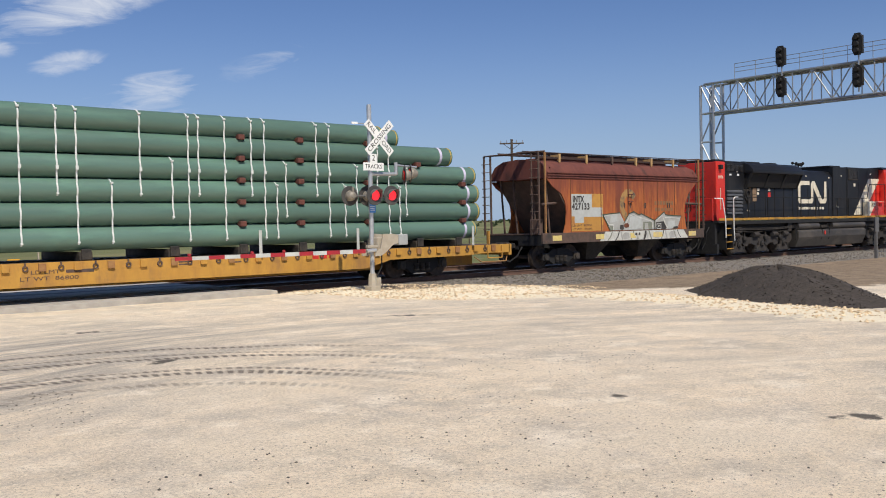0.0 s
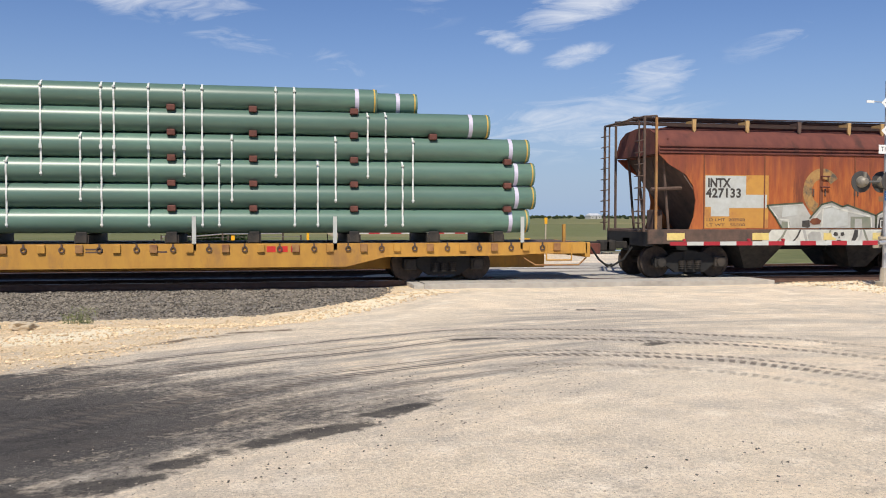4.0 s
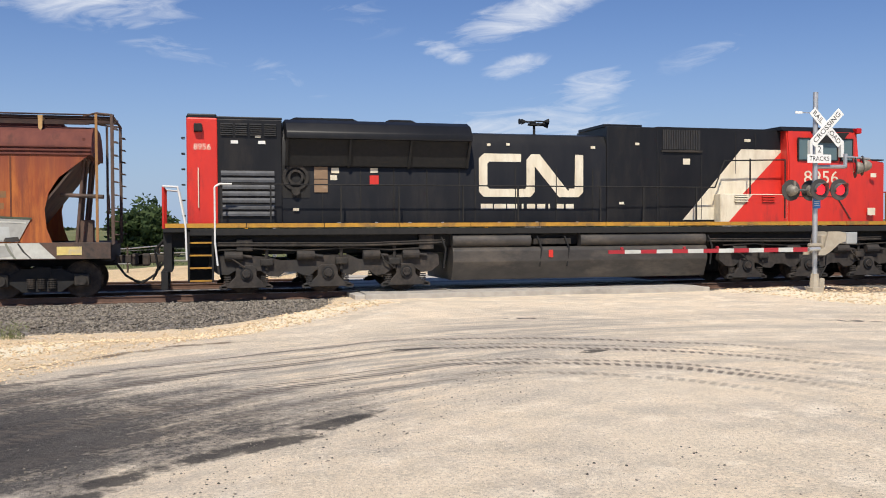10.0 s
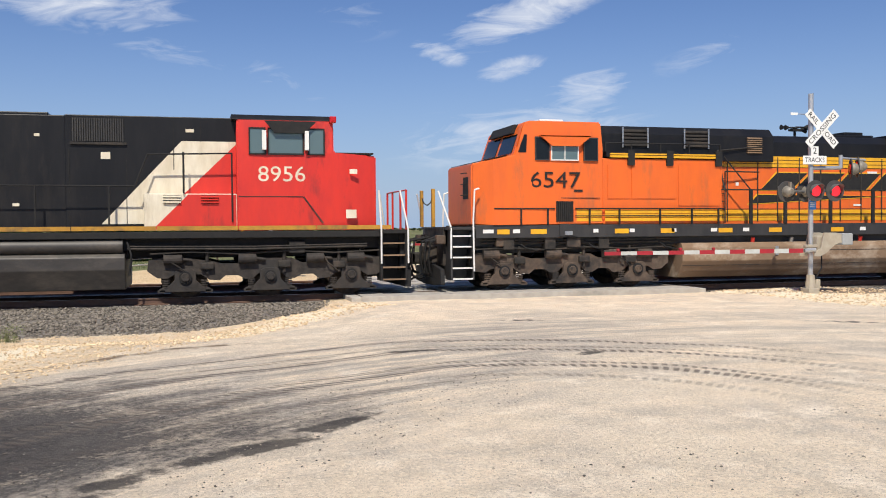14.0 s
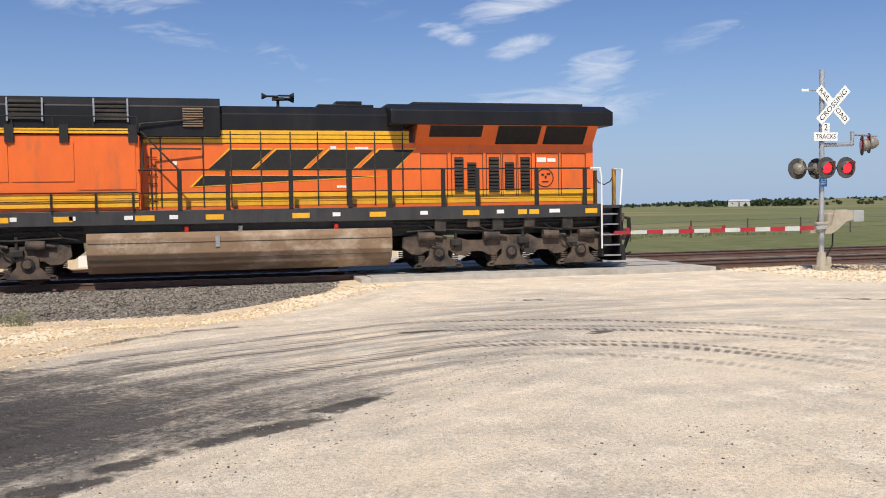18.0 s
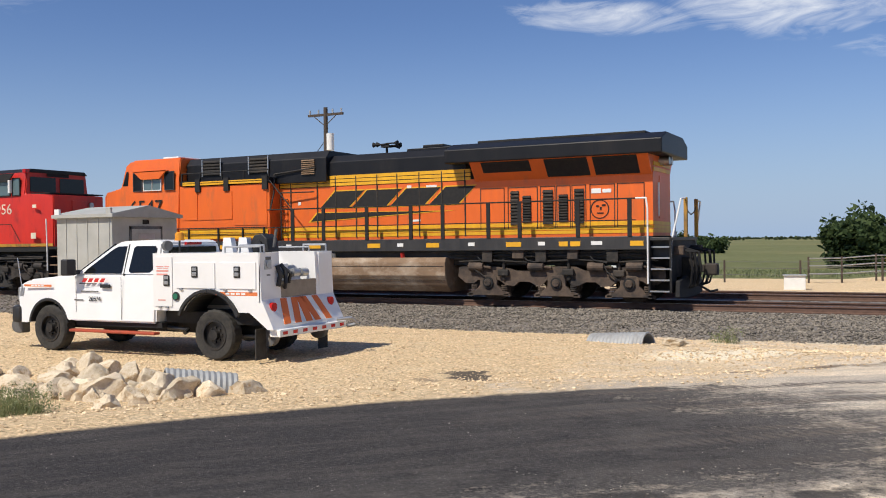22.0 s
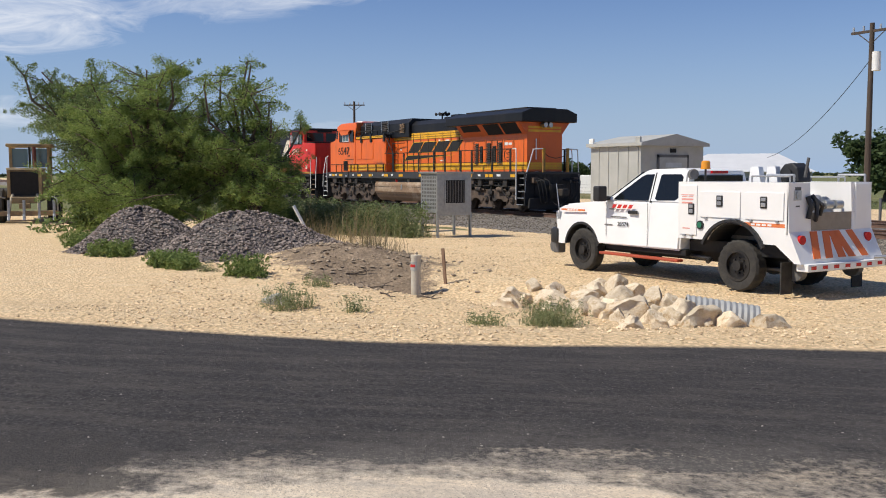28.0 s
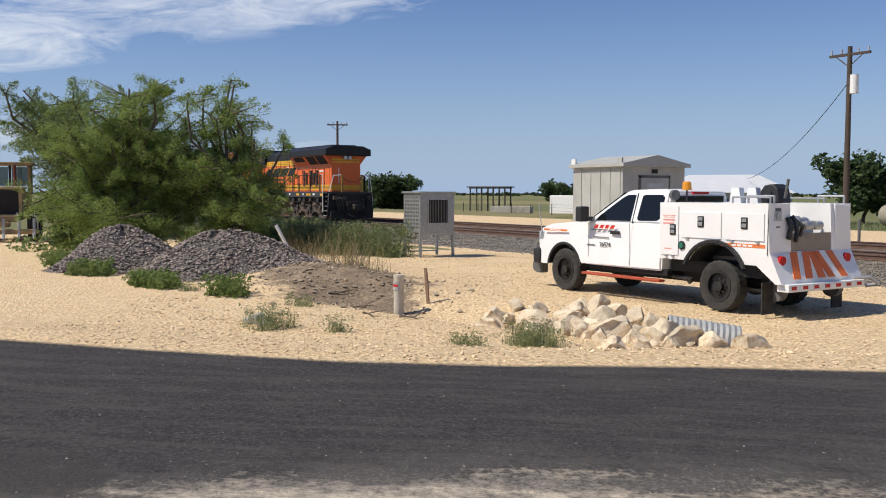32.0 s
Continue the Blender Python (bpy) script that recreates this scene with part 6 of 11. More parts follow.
        steps(L, -10.38, -9.75, 0.35, 1.6, 4, M_deep, M_sillyellow, s)
        steps(L, 10.25, 10.95, 0.35, 1.6, 4, M_deep, M_tank, s)
        wand(L, [(-10.4, s * 1.54, 0.9), (-10.42, s * 1.54, 1.75), (-10.6, s * 1.5, 2.7), (-10.95, s * 1.3, 2.72)], M_white, "white grab rail")
        wand(L, [(-9.66, s * 1.54, 0.75), (-9.72, s * 1.54, 1.3), (-9.72, s * 1.54, 2.7), (-9.6, s * 1.54, 2.78), (-9.3, s * 1.5, 2.78)], M_white, "white grab rail")
        wand(L, [(10.26, s * 1.54, 0.8), (10.26, s * 1.54, 1.7), (10.2, s * 1.52, 2.7)], M_white, "white grab rail")
        wand(L, [(10.98, s * 1.52, 0.8), (10.98, s * 1.5, 1.7), (10.8, s * 1.35, 2.7)], M_white, "white grab rail")
    for x, s in ((-10.95, -1), (11.0, 1)):
        for y in (-1.2, -0.5, 0.5, 1.2):
            wand(L, [(x, y, 1.68), (x, y, 2.72)], M_red, "red end-platform post", 0.03)
        wand(L, [(x, -1.2, 2.72), (x, 1.2, 2.72)], M_red, r=0.02)
        boxes("end_plate", [(min(x - s * 0.2, x), -1.3, 0.6, max(x - s * 0.2, x), 1.3, 1.6)], M_deep, L)
        boxes("snow_plough", [(min(x - s * 0.1, x + s * 0.06), -1.45, 0.18, max(x - s * 0.1, x + s * 0.06), 1.45, 0.62)], M_deep, L)
        coupler(L, x, s)
        for y in (-1.0, -0.7, 0.7, 1.0):
            bm = bmesh.new()
            tube(bm, [(x, y, 1.4), (x + s * 0.22, y, 1.15), (x + s * 0.15, y * 0.9, 0.7), (x + s * 0.28, y * 0.8, 0.4)], 0.025, 6)
            part("air_hose", bm, M_deep, L)
    boxes("hood_end_cap", [(-10.36, -1.0, 4.44, -9.64, 1.0, 4.56)], M_black, L, bev=0.03)
    for z, r in ((1.46, 0.02), (1.4, 0.028)):
        wand(L, [(-9.7, -1.4, z - 0.15), (-6.0, -1.43, z - 0.18), (-3.8, -1.4, z - 0.12)], M_dark, r=r)
        wand(L, [(4.0, -1.4, z - 0.15), (7.0, -1.43, z - 0.18), (9.9, -1.4, z - 0.14)], M_dark, r=r)
    for x in (-3.9, -1.2, -0.4, 4.0):
        wand(L, [(x, -1.42, 1.42), (x + 0.1, -1.5, 1.1), (x + 0.05, -1.46, 0.6)], M_deep, r=0.025)
    for x0, x1, z in ((-8.7, -8.55, 3.98), (-7.75, -7.6, 2.12), (1.4, 1.55, 2.3), (1.9, 2.02, 3.98), (-1.95, -1.85, 3.9), (0.55, 0.68, 3.86), (-2.5, -2.4, 3.88)):
        plates(L, "small_plate", [(x0, z, x1, z + 0.07)], -1.07 if abs(z - 3.9) > 0.07 else -1.03, M_cream, 0.012)
    wand(L, [(-10.1, -1.09, 2.2), (-10.1, -1.09, 3.2)], M_cream, r=0.016)
    for k in range(6):
        wand(L, [(-10.42, -0.5, 2.0 + k * 0.4), (-10.5, -0.5, 2.0 + k * 0.4), (-10.5, -0.1, 2.0 + k * 0.4), (-10.42, -0.1, 2.0 + k * 0.4)], M_deep, r=0.014)
    boxes("rear_headlight", [(-10.2, -1.2, 4.1, -10.0, -1.03, 4.3)], M_deep, L, bev=0.02)
    horn(L, -0.75, 4.62)
    return L


black_locomotive()


# ---- rusty covered hopper ----------------------------------------------
def streak(name, top, mid, low, dark):
    """Rust that runs down a wall: upright streaks, blotches, and a change of tone by patches."""
    m = mat(name, mid, 0.85, col2=low, scale=3.2, col3=dark, scale3=1.1, amount3=0.35, bump=0.15, bump_scale=18, stretch=(1.8, 1, 0.28))
    return m


M_rust = streak("rusty_side", (0.3, 0.09, 0.04), (0.3, 0.072, 0.024), (0.48, 0.15, 0.036), (0.17, 0.048, 0.022))


def upper_rust(m, col, z0, z1):
    """Old red-brown paint that survives along the top of a side and gives way to rust in ragged runs."""
    n, l = m.node_tree.nodes, m.node_tree.links
    b = n["Principled BSDF"]
    old = b.inputs["Base Color"].links[0].from_socket
    tc = n.new("ShaderNodeTexCoord")
    sp = n.new("ShaderNodeSeparateXYZ")
    l.new(tc.outputs["Object"], sp.inputs[0])
    mp = n.new("ShaderNodeMapping")
    mp.inputs["Scale"].default_value = (3.0, 1, 0.25)
    l.new(tc.outputs["Object"], mp.inputs[0])
    no = n.new("ShaderNodeTexNoise")
    no.inputs["Scale"].default_value, no.inputs["Detail"].default_value = 2.0, 8
    l.new(mp.outputs[0], no.inputs[0])
    ad = n.new("ShaderNodeMath")
    ad.operation = "MULTIPLY_ADD"
    l.new(no.outputs[0], ad.inputs[0])
    ad.inputs[1].default_value = 2.2
    l.new(sp.outputs[2], ad.inputs[2])
    r = n.new("ShaderNodeMapRange")
    r.inputs["From Min"].default_value, r.inputs["From Max"].default_value, r.inputs["To Max"].default_value = z0 + 1.1, z1 + 1.1, 0.85
    l.new(ad.outputs[0], r.inputs[0])
    x = n.new("ShaderNodeMix")
    x.data_type = "RGBA"
    l.new(r.outputs[0], x.inputs[0])
    l.new(old, x.inputs[6])
    x.inputs[7].default_value = rgb(*col)
    l.new(x.outputs[2], b.inputs["Base Color"])


upper_rust(M_rust, (0.2, 0.052, 0.032), 2.45, 3.5)
M_rust2 = mat("rusty_roof", (0.115, 0.034, 0.026), 0.85, col2=(0.165, 0.05, 0.034), scale=2.6, col3=(0.07, 0.026, 0.02), scale3=1.0, amount3=0.3, stretch=(1.5, 1, 0.4), bump=0.1)
M_board = mat("dark_walkway_rust", (0.03, 0.018, 0.015), 0.85, col2=(0.06, 0.032, 0.025), scale=5)
M_bracket = mat("pale_ochre_bracket", (0.52, 0.35, 0.15), 0.75, col2=(0.4, 0.24, 0.1), scale=6)
M_ring = mat("flaking_ochre_mark", (0.42, 0.26, 0.09), 0.8, col2=(0.34, 0.17, 0.06), scale=4, col3=(0.1, 0.085, 0.065), scale3=2.6, amount3=0.55)
M_fade = mat("ghost_lettering", (0.2, 0.12, 0.06), 0.85, col2=(0.26, 0.12, 0.05), scale=5)
M_seam = mat("dark_rust_seam", (0.13, 0.04, 0.022), 0.9, col2=(0.2, 0.07, 0.03), scale=4, stretch=(1, 1, 0.2))
M_ochre = mat("faded_ochre", (0.36, 0.2, 0.07), 0.8, col2=(0.28, 0.13, 0.05), scale=3, col3=(0.2, 0.08, 0.04), scale3=1.2, amount3=0.35)
M_sill = mat("brown_sill", (0.085, 0.055, 0.042), 0.8, col2=(0.13, 0.08, 0.06), scale=4, col3=(0.05, 0.04, 0.035), scale3=1.3, amount3=0.4)
M_plate_y = mat("ochre_panel", (0.52, 0.27, 0.055), 0.7, col2=(0.44, 0.21, 0.05), scale=3, col3=(0.36, 0.15, 0.05), scale3=1.2, amount3=0.3)
M_plate_g = mat("grey_patch", (0.5, 0.52, 0.5), 0.7, col2=(0.42, 0.43, 0.4), scale=4)
M_reflect = mat("faded_yellow_sheeting", (0.72, 0.58, 0.2), 0.5, col2=(0.62, 0.46, 0.16), scale=5, col3=(0.5, 0.42, 0.3), scale3=2.0, amount3=0.3)
M_gf1 = mat("spray_silver", (0.44, 0.44, 0.41), 0.6, col2=(0.33, 0.32, 0.29), scale=3)
M_gf2 = mat("spray_white", (0.62, 0.62, 0.56), 0.6, col2=(0.48, 0.47, 0.42), scale=4)
M_gf3 = mat("spray_black", (0.03, 0.03, 0.03), 0.7, col2=(0.07, 0.06, 0.05), scale=4)
M_gfg = mat("spray_dark_green", (0.05, 0.07, 0.04), 0.7, col2=(0.09, 0.1, 0.06), scale=4)
M_gf4 = mat("spray_green_grey", (0.18, 0.2, 0.15), 0.7, col2=(0.26, 0.25, 0.2), scale=4)


def covered_hopper():
    H = on_train(thing("covered_hopper_wagon", "rust-streaked covered hopper wagon with sprayed grey lettering", "railway wagon"), C_HOPPER)
    cl = [(-5.0, 3.42), (-4.7, 3.14), (-4.2, 2.86), (-3.98, 2.55), (-3.9, 2.15), (-3.95, 1.7), (-4.08, 1.36)]
    prof = cl + [(4.04, 1.36), (3.92, 1.7), (3.88, 2.15), (3.98, 2.55), (4.2, 2.9), (4.7, 3.3), (4.94, 3.5)]
    for y in (-1.5, 1.45):
        bm = bmesh.new()
        prism(bm, prof, "y", y, y + 0.05)
        part("side_sheet", bm, M_rust, H, "side sheet streaked with orange rust")
    bm = bmesh.new()
    prism(bm, [(-1.5, 3.44), (-1.48, 3.68), (-1.25, 3.98), (-0.8, 4.17), (0, 4.22), (0.8, 4.17), (1.25, 3.98), (1.48, 3.68), (1.5, 3.44)], "x", -5.0, 4.94)
    part("roof", bm, M_rust2, H, "rounded rusty roof", True)
    for z in (3.44, 3.53, 3.62):
        boxes("roof_rib", [(-4.98, -1.535, z, 4.92, -1.49, z + 0.045)], M_rust2, H, bev=0.008)
    for s in (-1, 1):
        bm = bmesh.new()
        x0 = 4.78 if s > 0 else -4.7
        vs = [bm.verts.new(c) for c in ((x0, -1.46, 3.44), (x0, 1.46, 3.44), (s * 2.9, 1.46, 1.0), (s * 2.9, -1.46, 1.0))]
        vb = [bm.verts.new(v.co - Vector((s * 0.06, 0, 0))) for v in vs]
        bm.faces.new(vs), bm.faces.new(vb[::-1])
        for i in range(4):
            bm.faces.new((vs[i], vb[i], vb[(i + 1) % 4], vs[(i + 1) % 4]))
        bmesh.ops.recalc_face_normals(bm, faces=bm.faces[:])
        # dark brown puts the shade under the roof end into the sheet's colour
        part("slope_sheet", bm, M_sill, H, "sloped end sheet, dark brown for the shade it lies in")
        boxes("end_sheet", [(min(x0, x0 - s * 0.05), -1.4, 3.4, max(x0, x0 - s * 0.05), 1.4, 3.86)], M_rust2, H)
        for y in (-1.2, 1.2, -0.5, 0.5):
            wand(H, [(s * 4.75, y, 3.5), (s * 4.55, y, 1.3)], M_sill, r=0.04)
        for y in (-1.46, 1.46):
            for x in (s * 5.2, s * 4.92):
                bm = bmesh.new()
                x += s * (0.2 if abs(x) > 5 else 0.13)
                bx(bm, x - 0.03, y - 0.03, 1.3, x + 0.03, y + 0.03, 4.42)
                part("ladder_post", bm, M_ochre if y < 0 and abs(x) < 5.2 else M_sill, H)
            for k in range(9):
                z = 1.55 + k * 0.32
                wand(H, [(s * 5.4, y, z), (s * 5.52, y, z - 0.02), (s * 5.52, y * 0.75, z - 0.02), (s * 5.4, y * 0.75, z)], M_sill, r=0.014)
            boxes("ladder_stile", [(min(s * 5.38, s * 5.42), y * 0.75 - 0.02, 1.3, max(s * 5.38, s * 5.42), y * 0.75 + 0.02, 4.42)], M_sill, H)
            wand(H, [(s * 5.4, y, 4.42), (s * 5.05, y, 4.45), (s * 4.7, y * 0.5, 4.45)], M_sill, r=0.025)
        wand(H, [(s * 5.4, -1.46, 4.42), (s * 5.4, 1.46, 4.42)], M_sill, r=0.03)
        wand(H, [(s * 5.2, -1.46, 2.45), (s * 4.2, -1.2, 2.5)], M_sill, r=0.05)
        boxes("end_platform", [(min(s * 4.0, s * 5.3), -1.4, 1.28, max(s * 4.0, s * 5.3), 1.4, 1.34)], M_sill, H)
        boxes("brake_gear", [(min(s * 4.6, s * 4.9), -0.9, 1.34, max(s * 4.6, s * 4.9), -0.5, 1.9)], M_sill, H, bev=0.02)
    bm = bmesh.new()
    ring(bm, (5.25, -0.7, 2.3), 0.25, 0.21, "x", 0.03, 18)
    bx(bm, 5.23, -0.72, 2.06, 5.26, -0.68, 2.54)
    bx(bm, 5.23, -0.94, 2.28, 5.26, -0.46, 2.32)
    part("hand_brake_wheel", bm, M_sill, H)
    for y in (-0.62, 0.36):
        boxes("running_board", [(-5.4, y, 4.4, 5.4, y + 0.3, 4.47)], M_board, H, "dark rusty roof walkway")
    for y in (-0.66, 0.68):
        wand(H, [(-5.4, y, 4.48), (5.4, y, 4.5)], M_board, r=0.02)
    boxes("hatch_rail", [(-4.95, -0.98, 4.22, 4.85, -0.92, 4.29)], M_board, H, "dark rail along the hatches")
    for x in (-3.74, -2.12, -0.5, 1.09, 2.17, 3.75):
        bm = bmesh.new()
        bx(bm, x - 0.05, -1.0, 4.28, x + 0.05, -0.62, 4.39)
        prism(bm, [(x - 0.055, 4.42), (x + 0.055, 4.42), (x + 0.045, 4.12), (x, 4.05), (x - 0.045, 4.12)], "y", -1.06, -1.0)
        part("walkway_bracket", bm, M_sill if abs(x + 0.5) < 0.1 else M_bracket, H)
    bm = bmesh.new()
    bx(bm, -4.2, -0.35, 4.19, 4.2, 0.35, 4.29, 0.03)
    part("hatch_cover", bm, M_rust2, H)
    for y in (-1.52, 1.4):
        boxes("side_sill", [(-5.29, y, 0.96, 5.35, y + 0.12, 1.36)], M_sill, H, "brown side sill half covered by sprayed paint", 0.01)
    boxes("centre_sill", [(-5.3, -0.25, 0.75, 5.36, 0.25, 1.1), (-5.3, -1.45, 0.9, -5.1, 1.45, 1.3), (5.15, -1.45, 0.9, 5.36, 1.45, 1.3)], M_deep, H)
    for x0, x1, xb in ((-2.55, -1.05, -1.85), (0.72, 2.4, 1.55)):
        for y0, y1 in ((-1.1, -0.1), (0.1, 1.1)):
            bm = bmesh.new()
            r = bmesh.ops.create_cone(bm, cap_ends=True, segments=4, radius1=0.38, radius2=1.05, depth=0.75, matrix=pose((x0 + x1) / 2, (y0 + y1) / 2, 0.62, 0, 0, 45))
            part("discharge_hopper", bm, M_dark, H, "", False)
    bogie_car(H, -4.77, -2.98)
    bogie_car(H, 2.84, 4.65)
    coupler(H, -5.3, -1)
    coupler(H, 5.36, 1)
    Y = -1.5
    slab(H, "marking_panel", [(-3.65, 1.4), (-3.65, 2.86), (-1.71, 2.86), (-1.71, 1.4)], Y, M_plate_y, 0.004, "ochre marking panel")
    slab(H, "patch", [(-3.62, 2.2), (-3.62, 2.84), (-2.4, 2.84), (-2.4, 2.32), (-1.76, 2.32), (-1.76, 1.95), (-2.9, 1.95), (-2.9, 1.72), (-3.45, 1.72), (-3.45, 1.98), (-3.62, 1.98)], Y - 0.004, M_plate_g, 0.004, "grey paint-out patch")
    words("reporting_mark", "INTX", 0.25, M_gf3, H, facing(-3.22, Y - 0.01, 2.63), width=0.68, thick=0.006, bold=0.012)
    words("reporting_number", "427133", 0.25, M_gf3, H, facing(-3.07, Y - 0.01, 2.35), width=1.05, bold=0.012, spread=1.1)
    words("weight_marking", "LD LMT  207500", 0.08, M_sill, H, facing(-3.0, Y - 0.006, 1.62), width=1.15)
    words("weight_marking", "LT WT   55500", 0.08, M_sill, H, facing(-3.0, Y - 0.006, 1.48), width=1.15)
    # a faded ring, the rest of an old mark
    bm = bmesh.new()
    n = 14
    a0, a1 = radians(35), radians(250)
    for i in range(n):
        a, b = a0 + (a1 - a0) * i / n, a0 + (a1 - a0) * (i + 1) / n
        q = [(-0.05 + r * math.cos(t) * 0.9, 2.42 + r * math.sin(t)) for r, t in ((0.36, a), (0.66, a), (0.66, b), (0.36, b))]
        prism(bm, q, "y", Y - 0.004, Y)
    bmesh.ops.remove_doubles(bm, verts=bm.verts[:], dist=0.001)
    part("faded_mark", bm, M_ring, H, "faded partial ring of old paint")
    plates(H, "faded_bar", [(1.7 + i * 0.2, 2.42, 1.85 + i * 0.2, 2.58) for i in range(7)] + [(1.75 + i * 0.22, 2.15, 1.9 + i * 0.22, 2.3) for i in range(6)], Y, M_fade, 0.003)
    # sheet seams
    for x in (-3.66, -1.84, -0.08, 0.98, 1.93, 3.15):
        boxes("sheet_seam", [(x - (0.05 if x == -0.08 else 0.018), Y - 0.014, 1.37, x + (0.05 if x == -0.08 else 0.018), Y - 0.001, 3.43)], M_seam, H)

    # sprayed letters: grey fills, pale inner lines, dark green edges
    def fill(prof, m, d, label=""):
        slab(H, "sprayed_shape", prof, Y - d, m, 0.003, label)

    def line(pts, m, w, d):
        bm = bmesh.new()
        for a, b in zip(pts[:-1], pts[1:]):
            n = Vector((-(b[1] - a[1]), b[0] - a[0])).normalized() * w
            prism(bm, [(a[0] - n.x, a[1] - n.y), (b[0] - n.x, b[1] - n.y), (b[0] + n.x, b[1] + n.y), (a[0] + n.x, a[1] + n.y)], "y", Y - d - 0.003, Y - d)
        for p in pts[1:-1]:
            cyl(bm, (p[0], Y - d - 0.003, p[1]), (p[0], Y - d, p[1]), w, 8)
        part("sprayed_outline", bm, m, H)

    one = [(-1.76, 2.03), (-1.2, 2.07), (-0.66, 2.1), (-0.4, 1.74), (0.06, 1.39), (-1.3, 1.39), (-1.5, 1.7)]
    two = [(-0.42, 1.39), (-0.45, 1.66), (-0.08, 2.04), (0.24, 2.12), (0.58, 1.98), (0.74, 2.03), (1.63, 1.75), (1.66, 1.39)]
    three = [(1.66, 1.39), (1.68, 1.76), (2.34, 2.1), (2.42, 1.98), (3.58, 1.92), (3.3, 1.39)]
    fill(one, M_gf1, 0.014, "silver sprayed letter edged in green and white")
    fill([(-1.3, 1.7), (-1.27, 2.0), (-0.82, 2.02), (-0.82, 1.76)], M_plate_g, 0.018)
    fill([(-1.32, 1.39), (-1.3, 1.58), (-1.06, 1.56), (-1.04, 1.39)], M_gf4, 0.018)
    fill([(-0.68, 1.43), (-0.66, 1.6), (-0.42, 1.62), (-0.38, 1.45), (-0.5, 1.4)], M_gf3, 0.018)
    line([(-1.7, 1.97), (-1.4, 1.64), (-1.1, 1.62), (-1.08, 1.4)], M_gf2, 0.024, 0.019)
    line([(-1.3, 1.4), (-1.5, 1.7), (-1.76, 2.03), (-1.2, 2.07), (-0.66, 2.1)], M_gfg, 0.02, 0.021)
    line([(-1.62, 1.98), (-1.2, 2.02), (-0.7, 2.05)], M_gf2, 0.012, 0.022)
    fill(two, M_gf1, 0.022, "silver sprayed letter edged in green and white")
    fill([(-0.03, 1.42), (-0.02, 1.92), (0.3, 1.98), (0.76, 1.92), (0.76, 1.48), (0.3, 1.4)], M_plate_g, 0.026)
    fill([(0.85, 1.39), (0.85, 1.72), (1.48, 1.71), (1.5, 1.39)], M_gf4, 0.026)
    fill([(0.98, 1.39), (0.98, 1.66), (1.2, 1.66), (1.22, 1.39)], M_gf1, 0.029)
    line([(-0.34, 1.62), (-0.04, 1.96), (0.24, 2.03), (0.5, 1.92), (1.5, 1.72), (1.52, 1.42)], M_gf2, 0.022, 0.03)
    line([(-0.03, 1.94), (-0.06, 1.42)], M_gf2, 0.02, 0.03)
    line([(-0.45, 1.66), (-0.08, 2.06), (0.24, 2.14), (0.58, 2.0), (0.74, 2.05), (1.64, 1.76), (1.66, 1.4)], M_gfg, 0.022, 0.033)
    fill([(-0.45, 1.56), (-0.38, 1.66), (-0.2, 1.68), (-0.08, 1.6), (-0.14, 1.5), (-0.34, 1.49)], M_seam, 0.034)
    fill(three, M_gf1, 0.022, "silver sprayed letter edged in green and white")
    fill([(1.72, 1.39), (1.78, 1.69), (2.3, 1.72), (2.5, 1.45), (2.42, 1.39)], M_gf3, 0.026)
    fill([(2.56, 1.44), (2.6, 1.74), (3.1, 1.74), (3.14, 1.42)], M_plate_g, 0.026)
    fill([(2.98, 1.4), (3.02, 1.48), (3.3, 1.5), (3.34, 1.4)], M_gf3, 0.029)
    plates(H, "sprayed_frame", [(1.8, 1.4, 2.12, 1.43), (1.8, 1.6, 2.12, 1.63), (1.8, 1.43, 1.83, 1.6), (2.09, 1.43, 2.12, 1.6), (1.9, 1.5, 1.95, 1.55), (1.99, 1.5, 2.04, 1.55)], Y - 0.03, M_gf2, 0.003)
    line([(1.7, 1.74), (2.2, 1.98), (2.42, 1.6), (2.6, 1.42)], M_gf2, 0.022, 0.03)
    line([(2.38, 1.88), (2.9, 1.86), (3.48, 1.83)], M_gf2, 0.02, 0.03)
    line([(1.66, 1.4), (1.68, 1.77), (2.34, 2.12), (2.44, 1.99), (3.6, 1.93)], M_gfg, 0.022, 0.033)
    # the band that runs on over the sill
    slab(H, "sprayed_band", [(-1.95, 0.98), (-1.6, 1.35), (3.75, 1.35), (4.12, 0.98)], -1.52, M_gf2, 0.004, "pale sprayed band along the sill")
    for i, (x, k, w) in enumerate(((-1.5, 0.3, 0.06), (-1.0, 0.25, 0.05), (-0.55, -0.1, 0.07), (0.0, 0.2, 0.05), (0.86, 0.12, 0.12), (1.08, 0.1, 0.05), (1.4, -0.15, 0.06), (2.1, 0.18, 0.05), (2.5, -0.12, 0.07), (3.2, -0.2, 0.05), (3.55, -0.28, 0.04))):
        slab(H, "sprayed_stroke", [(x, 0.985), (x + k * 0.6, 1.15), (x + k, 1.345), (x + k + w, 1.345), (x + k * 0.6 + w * 1.3, 1.15), (x + w, 0.985)], -1.524, (M_gf4, M_gf3, M_gf1)[i % 3], 0.003)
    for x0, x1 in ((-0.45, -0.1), (1.65, 2.05), (2.75, 3.15)):
        slab(H, "sprayed_stroke", [(x0, 1.0), (x0 - 0.05, 1.2), (x0 + 0.08, 1.3), (x1, 1.28), (x1 + 0.06, 1.05)], -1.5235, M_gf1, 0.003)
    bm = bmesh.new()
